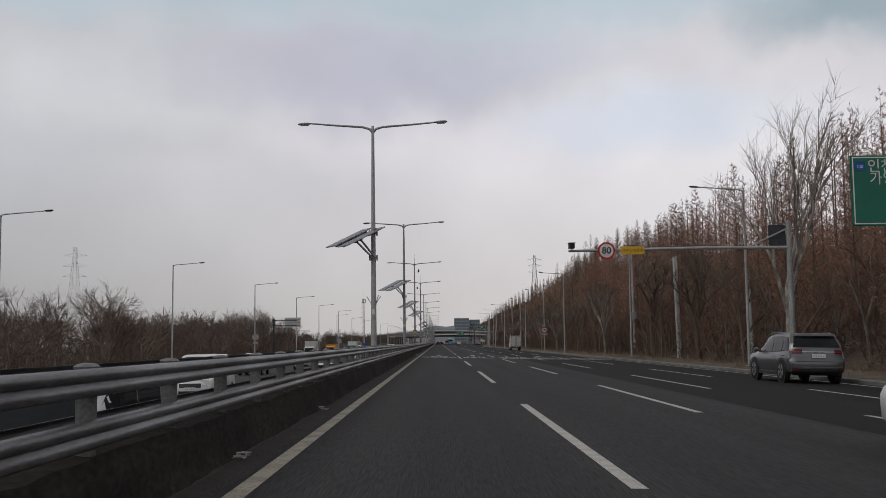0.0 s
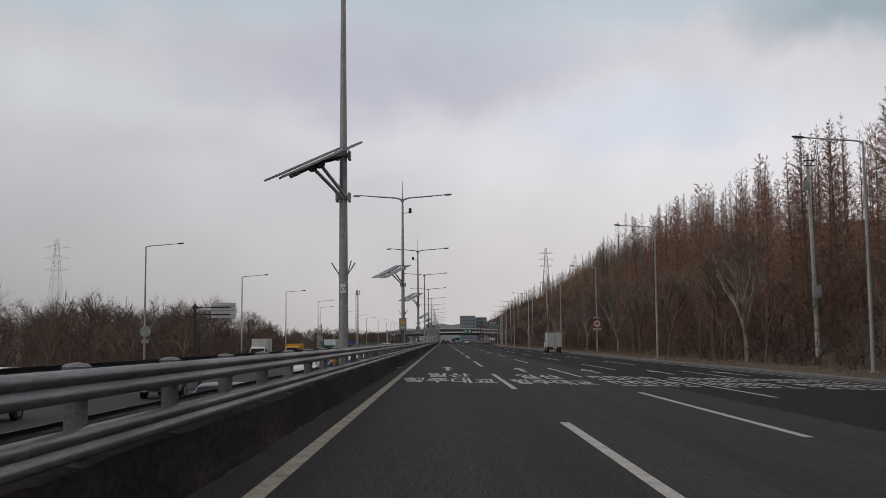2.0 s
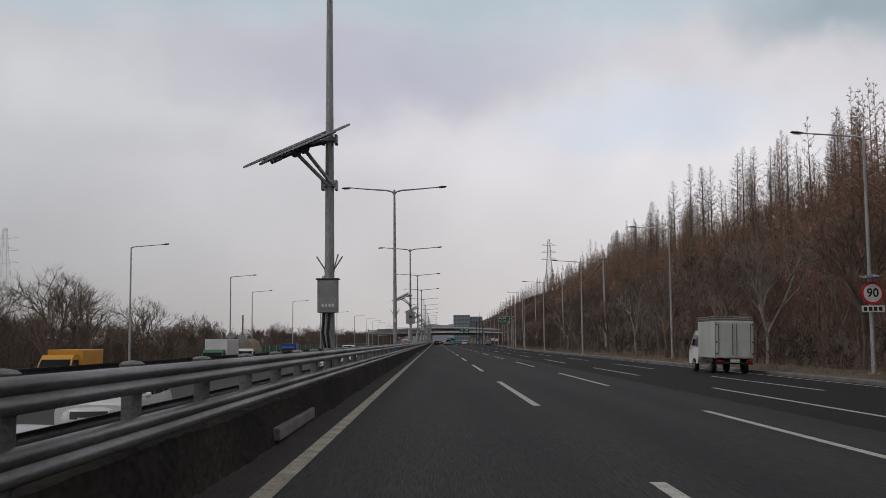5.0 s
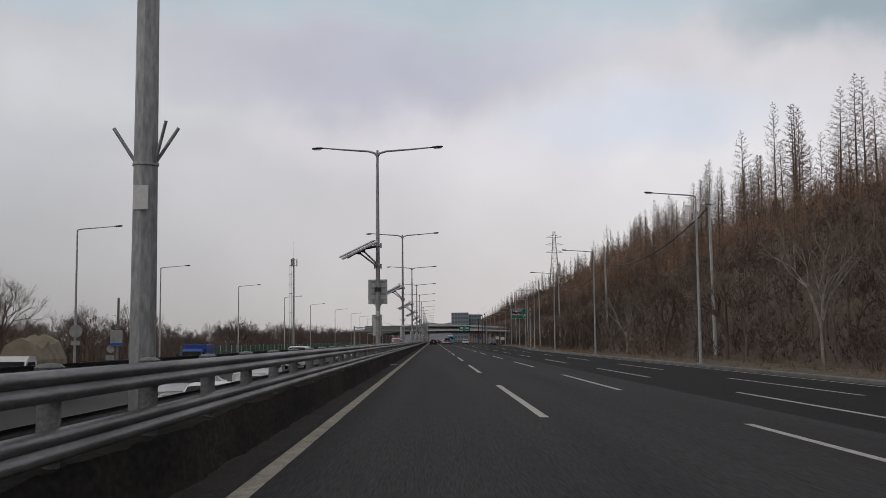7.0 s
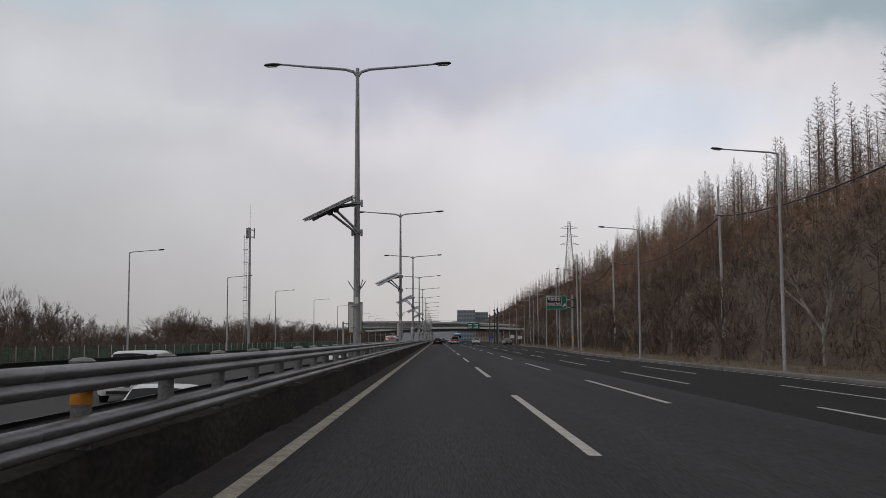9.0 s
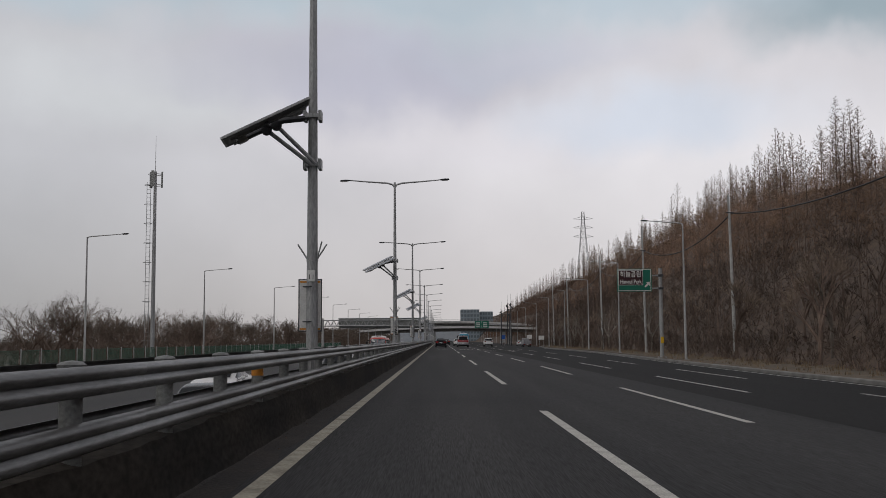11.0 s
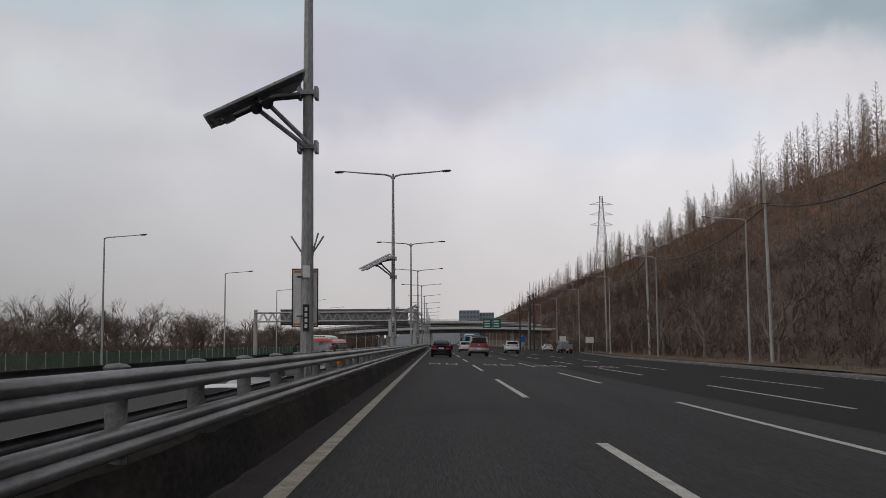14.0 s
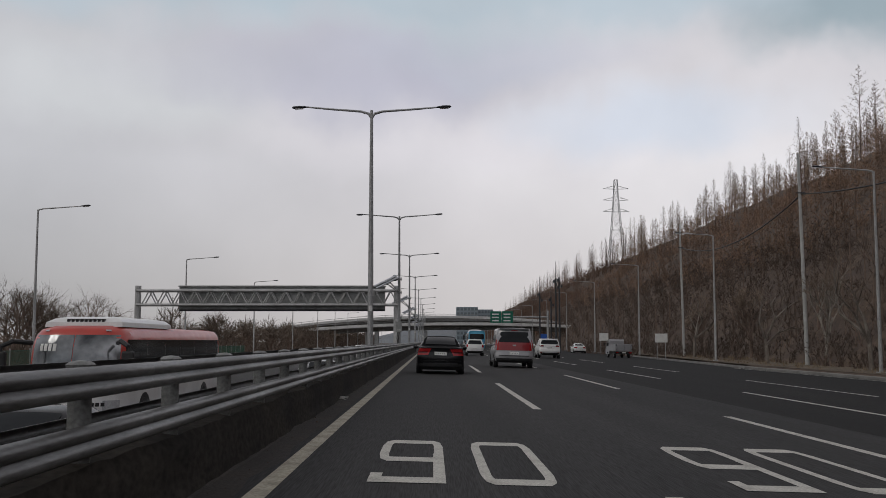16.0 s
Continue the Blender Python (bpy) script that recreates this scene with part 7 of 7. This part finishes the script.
    for x, k in ((-h * 0.93, 0.94), (-h * 0.97, 1.0), (h * 0.97, 1.0), (h * 0.93, 0.94)):
        cy, cz = y0 + 0.8, 1.1
        rows.append([bm.verts.new((x * (0.9 if z > 1.6 else 1), cy + (y - cy) * k, cz + (z - cz) * k)) for y, z in prof])
    for a, b in zip(rows, rows[1:]):
        for j in range(len(prof)):
            k = (j + 1) % len(prof)
            bm.faces.new((a[j], a[k], b[k], b[j]))
    bm.faces.new(rows[0])
    bm.faces.new(rows[-1][::-1])
    c = part("cab", bm, cab, t)
    bm = bmesh.new()
    bm.faces.new([bm.verts.new(v) for v in ((-h * 0.86, y0 + 1.455, 1.2), (h * 0.86, y0 + 1.455, 1.2), (h * 0.8, y0 + 1.09, 1.72), (-h * 0.8, y0 + 1.09, 1.72))])
    part("windscreen", bm, M_CARGLASS, c)
    for s in (-1, 1):
        bm = bmesh.new()
        bm.faces.new([bm.verts.new(v) for v in ((s * (h * 0.97 + 0.006), y0 + 0.3, 1.2), (s * (h * 0.97 + 0.006), y0 + 1.3, 1.2), (s * (h * 0.91 + 0.006), y0 + 0.98, 1.7), (s * (h * 0.91 + 0.006), y0 + 0.3, 1.7))])
        part("side_window", bm, M_CARGLASS, c)
        bm = bmesh.new()
        box(bm, (s * h * 0.55, y0 + 1.6, 0.72), (s * h * 0.93, y0 + 1.68, 0.92), 0.02)
        part("headlamp", bm, M_HEAD, c)
        bm = bmesh.new()
        tube(bm, [(s * h * 0.95, y0 + 1.35, 1.25), (s * (h + 0.14), y0 + 1.42, 1.4)], 0.012, 5)
        box(bm, (s * (h + 0.06), y0 + 1.38, 1.25), (s * (h + 0.22), y0 + 1.44, 1.55), 0.015)
        part("door_mirror", bm, M_BLACK, c)
        bm = bmesh.new()
        box(bm, (s * (h - 0.32), -0.03, 0.5), (s * (h - 0.06), 0.03, 0.6), 0.008)
        part("tail_lamp", bm, M_TAIL, t)
        wheel(t, s * (h - 0.13), 0.95, 0.29, 0.22, s)
        wheel(t, s * (h - 0.12), y0 + 0.75, 0.31, 0.2, s)
        bm = bmesh.new()
        box(bm, (s * (h - 0.3), 0.55, 0.5), (s * (h - 0.02), 1.4, 0.66), 0.01)
        part("mudguard", bm, M_BLACK, t)
    bm = bmesh.new()
    box(bm, (-h + 0.04, 0.0, 0.42), (h - 0.04, 0.08, 0.5), 0.01)
    part("rear_beam", bm, M_BLACK, t)
    bars(t, 0, -0.03, 0.5, 0.4, -1)
    bars(t, 0, y0 + 1.68, 0.5, 0.5, 1)
    return t


box_truck("small white box truck with a roof rack in the outer lane", going(12.8, 168.6), P_WHITE, P_BOX, W=1.68, box_h=1.62, rack=True)
box_truck("white box truck on the opposite carriageway", coming(-20.2, 160, 4.75), P_WHITE, P_BOX, box_h=2.1)
box_truck("yellow box truck on the opposite carriageway", coming(-18.2, 172, 4.75), P_YELLOW, P_YELLOW, box_h=1.5)
box_truck("white truck with a loose canvas cover", coming(-16.8, 212, 4.75), P_WHITE, P_BOX, box_h=2.0, canvas=True)
box_truck("white box truck with a green cab on the opposite carriageway", coming(-17.0, 200.5, 6.25), P_GREEN, P_WHITE, box_h=2.05, box_l=4.5)
box_truck("blue box truck on the opposite carriageway", coming(-18.5, 250, 4.75), P_BLUE, P_BLUE, box_h=1.6)
box_truck("old pale grey truck parked at the side of the road", pose(19.3, 499, road_z(19.3), 0, math.degrees(CROSS), 3), P_STEEL, P_STEEL, box_h=0.75)


# pale and dark mottling puts broken sky reflections into the base colour
M_BUSGLASS = material("coated_windscreen", (0.30, 0.31, 0.32), (0.05, 0.055, 0.06), 0.06, 0.5, scale=1.2, fine=3.0, bump=0.6, grain=0.25, gloss=0.6)


def bus(label, at, low, high, L=10.9, W=2.5, H=2.95):
    """A coach, its tail at y=0 and its nose at y=L."""
    b = thing("bus", label, "bus", at=at)
    h = W / 2
    sec = [(0.0, 0.35), (0.94, 0.35), (0.99, 0.5), (1.0, 0.9), (1.0, 1.3), (0.985, H - 0.5), (0.97, H - 0.30), (0.93, H - 0.16), (0.84, H - 0.05), (0.6, H), (0.0, H + 0.02)]
    bm = bmesh.new()
    rows = []
    for y, k in ((0.12, 0.97), (0.2, 0.99), (0.35, 1), (L * 0.5, 1), (L - 1.25, 0.996)):
        r = [(x * h * k, z) for x, z in sec]
        rows.append([bm.verts.new((x, y, z)) for x, z in r] + [bm.verts.new((-x, y, z)) for x, z in r[-2:0:-1]])
    n = len(rows[0])
    for a, c in zip(rows, rows[1:]):
        for j in range(n):
            f = bm.faces.new((a[j], a[(j + 1) % n], c[(j + 1) % n], c[j]))
            f.material_index = 1 if sum(v.co.z for v in f.verts) / 4 > H - 0.62 else 0
    for r in (rows[0], rows[-1]):
        bm.faces.new(r)
    body = part("body", bm, [low, high], b, smooth=True)
    front = [(0.30, 0.06, 0.95), (0.5, 0.0, 0.99), (1.1, 0.0, 1.0), (1.3, 0.02, 1.0), (2.3, 0.24, 0.985), (H - 0.3, 0.34, 0.97), (H - 0.1, 0.46, 0.9), (H + 0.01, 0.75, 0.72)]
    back = [(0.30, 0.06, 0.95), (0.5, 0.0, 0.99), (1.3, 0.0, 1.0), (2.42, 0.04, 0.985), (H - 0.3, 0.08, 0.97), (H - 0.1, 0.2, 0.9), (H + 0.01, 0.45, 0.72)]
    N, S = end_surface(h, front, L, -1, 0.45, 4), end_surface(h, back, 0, 1, 0.2, 5)
    patch("front_skirt", low, b, N, (-1, 1), (0.35, 1.22), 0.0, nu=24, thick=0.9)
    patch("front_panel", high, b, N, (-1, 1), (1.22, H + 0.01), 0.0, nu=24, nz=16, thick=0.9)
    patch("swoosh", high, b, N, (-0.9, 0.2, -0.98, 0.98), (1.12, 1.23), 0.008, "red painted sweep")
    patch("rear_panel", high, b, S, (-1, 1), (0.35, H + 0.01), 0.0, nu=24, nz=16, thick=0.05)
    patch("rear_window", M_CARGLASS, b, S, (-0.86, 0.86), (1.7, 2.5), 0.012)
    for s in (-1, 1):
        patch("windscreen", M_BUSGLASS, b, N, tuple(s * k for k in (0.008, 0.93, 0.008, 0.92)), (1.3, H - 0.22), 0.012, nz=8)
        patch("headlamp", M_HEAD, b, N, tuple(s * k for k in (0.68, 0.96)), (0.72, 0.98), 0.014)
        patch("tail_lamp", M_TAIL, b, S, tuple(s * k for k in (0.86, 0.98)), (0.8, 1.5), 0.014)
        patch("wiper", M_BLACK, b, N, tuple(s * k for k in (0.08, 0.10, 0.16, 0.18)), (1.2, 1.9), 0.05)
        patch("marker_lamp", M_HEAD, b, N, tuple(s * k for k in (0.66, 0.76)), (H - 0.13, H - 0.09), 0.02)
        for i in range(6):
            y0, y1 = 0.45 + (L - 1.25) * i / 6 + 0.004, 0.45 + (L - 1.25) * (i + 1) / 6 - 0.004
            bm = bmesh.new()
            bm.faces.new([bm.verts.new((s * x, y, z)) for x, y, z in ((h * 1.0 + 0.008, y0, 1.4), (h * 1.0 + 0.008, y1, 1.4), (h * 0.985 + 0.008, y1, H - 0.34), (h * 0.985 + 0.008, y0, H - 0.34))])
            part("side_window", bm, M_CARGLASS, b)
        bm = bmesh.new()
        tube(bm, [(s * h * 0.9, L - 0.35, H - 0.42), (s * (h + 0.12), L + 0.2, H - 0.38), (s * (h + 0.34), L + 0.36, H - 0.5), (s * (h + 0.36), L + 0.38, H - 0.7)], 0.06, 8)
        box(bm, (s * (h + 0.2), L + 0.3, H - 1.35), (s * (h + 0.5), L + 0.46, H - 0.62), 0.05)
        part("mirror", bm, M_BLACK, b)
        for y in (2.6, L - 2.4):
            bm = bmesh.new()
            tube(bm, [(s * h * 0.9, y, 0.5), (s * (h + 0.004), y, 0.5)], 0.58, 20)
            part("wheel_arch", bm, M_BLACK, b)
            wheel(b, s * (h - 0.12), y, 0.48, 0.28, s)
    bm = bmesh.new()
    vs = {}
    for i, (ins, z) in enumerate(((0, H - 0.02), (0.02, H + 0.1), (0.16, H + 0.2), (0.4, H + 0.25))):
        vs[i] = [bm.verts.new(p) for p in ((-0.98 + ins, L - 5.8 + ins, z), (0.98 - ins, L - 5.8 + ins, z), (0.98 - ins, L - 0.95 - ins * 1.6, z), (-0.98 + ins, L - 0.95 - ins * 1.6, z))]
        if i:
            for j in range(4):
                bm.faces.new((vs[i - 1][j], vs[i - 1][(j + 1) % 4], vs[i][(j + 1) % 4], vs[i][j]))
    bm.faces.new(vs[3])
    u = part("air_conditioner", bm, P_WHITE, b)
    for i in range(9):
        bm = bmesh.new()
        box(bm, (-0.5 + 0.11 * i, L - 1.2, H + 0.11), (-0.44 + 0.11 * i, L - 1.0, H + 0.185))
        part("vent_slot", bm, M_BLACK, u)
    for i in range(4):
        patch("route_figure", M_WHITE, b, N, (0.36 + 0.1 * i, 0.43 + 0.1 * i), (H - 0.62, H - 0.44), 0.02, nu=2, nz=2)
    for i in range(6):
        patch("letter_bar", M_BLACK, b, N, (-0.72 + 0.1 * i, -0.65 + 0.1 * i), (0.84, 0.93), 0.016, nu=2, nz=2)
    patch("badge", M_BLACK, b, N, (0.14, 0.28), (0.77, 0.9), 0.016, nu=3, nz=2)
    bars(b, 0, L + 0.02, 0.42, 0.55, 1)
    bars(b, 0, -0.03, 0.6, 0.55, -1)
    return b


bus("red and white city bus on the opposite carriageway", coming(-9.05, 419.7, 12.0), P_WHITE, P_BUSRED, L=12.0, W=2.36, H=2.8)
bus("light blue coach ahead in a middle lane", going(6.4, 548), P_BUSBLUE, P_BUSBLUE)

ONCOMING = [
    ("van", "white van on the opposite carriageway", P_WHITE, -5.6, 13.6, "VAN"), ("van", "white van on the opposite carriageway", P_WHITE, -10.4, 43, "VAN"),
    ("suv", "white suv on the opposite carriageway", P_WHITE, -14.6, 79, "SUV"), ("car", "white saloon on the opposite carriageway", P_WHITE, -5.4, 47.5, "SEDAN"),
    ("car", "dark grey saloon on the opposite carriageway", P_DARKGREY, -5.4, 72.5, "SEDAN"), ("suv", "silver suv on the opposite carriageway", P_SILVER, -12.4, 94, "SUV"),
    ("car", "white saloon on the opposite carriageway", P_WHITE, -8.8, 112, "SEDAN"), ("car", "blue saloon on the opposite carriageway", P_BLUE, -5.4, 101, "SEDAN"),
    ("car", "silver saloon on the opposite carriageway", P_SILVER, -5.5, 134, "SEDAN"), ("suv", "white suv on the opposite carriageway", P_WHITE, -8.7, 149, "SUV"),
    ("car", "white saloon on the opposite carriageway", P_WHITE, -5.4, 195, "SEDAN"), ("car", "silver saloon on the opposite carriageway", P_SILVER, -8.8, 207, "SEDAN"),
    ("suv", "white suv on the opposite carriageway", P_WHITE, -8.8, 221, "SUV"), ("car", "black saloon on the opposite carriageway", P_BLACK, -5.4, 232, "SEDAN"),
    ("car", "white saloon on the opposite carriageway", P_WHITE, -6.0, 243, "SEDAN"), ("van", "white van on the opposite carriageway", P_WHITE, -12.2, 262, "VAN"),
    ("car", "black saloon on the opposite carriageway", P_BLACK, -5.4, 294, "SEDAN"), ("car", "white saloon on the opposite carriageway", P_WHITE, -8.8, 311, "SEDAN"),
    ("suv", "dark grey suv on the opposite carriageway", P_DARKGREY, -5.5, 325, "SUV"), ("car", "white saloon on the opposite carriageway", P_WHITE, -8.6, 342, "SEDAN"),
    ("car", "white saloon on the opposite carriageway", P_WHITE, -5.4, 368, "SEDAN"), ("suv", "silver suv on the opposite carriageway", P_SILVER, -7.5, 384, "SUV"),
    ("car", "black saloon on the opposite carriageway", P_BLACK, -6.2, 408, "SEDAN"),
    ("car", "white saloon on the opposite carriageway", P_WHITE, -13.3, 420.5, "SEDAN"), ("car", "silver saloon on the opposite carriageway", P_SILVER, -6.0, 446, "SEDAN"), ("van", "white van on the opposite carriageway", P_WHITE, -9.0, 520, "VAN"),
]
SHAPES = {"VAN": (5.1, 1.88, VAN, G_VAN, (0.95, 4.1), "van"), "SUV": (4.62, 1.86, SUV, G_SUV, (0.9, 3.7), "suv"), "SEDAN": (4.6, 1.82, SEDAN, G_SEDAN, (0.85, 3.6), "wide")}
for kind, label, mat, x, nose, shape in ONCOMING:
    L, W, table, glass, axles, tail = SHAPES[shape]
    car(kind, label, mat, coming(x, nose, L), L, W, table, glass, axles=axles, tail=tail, plain=True)
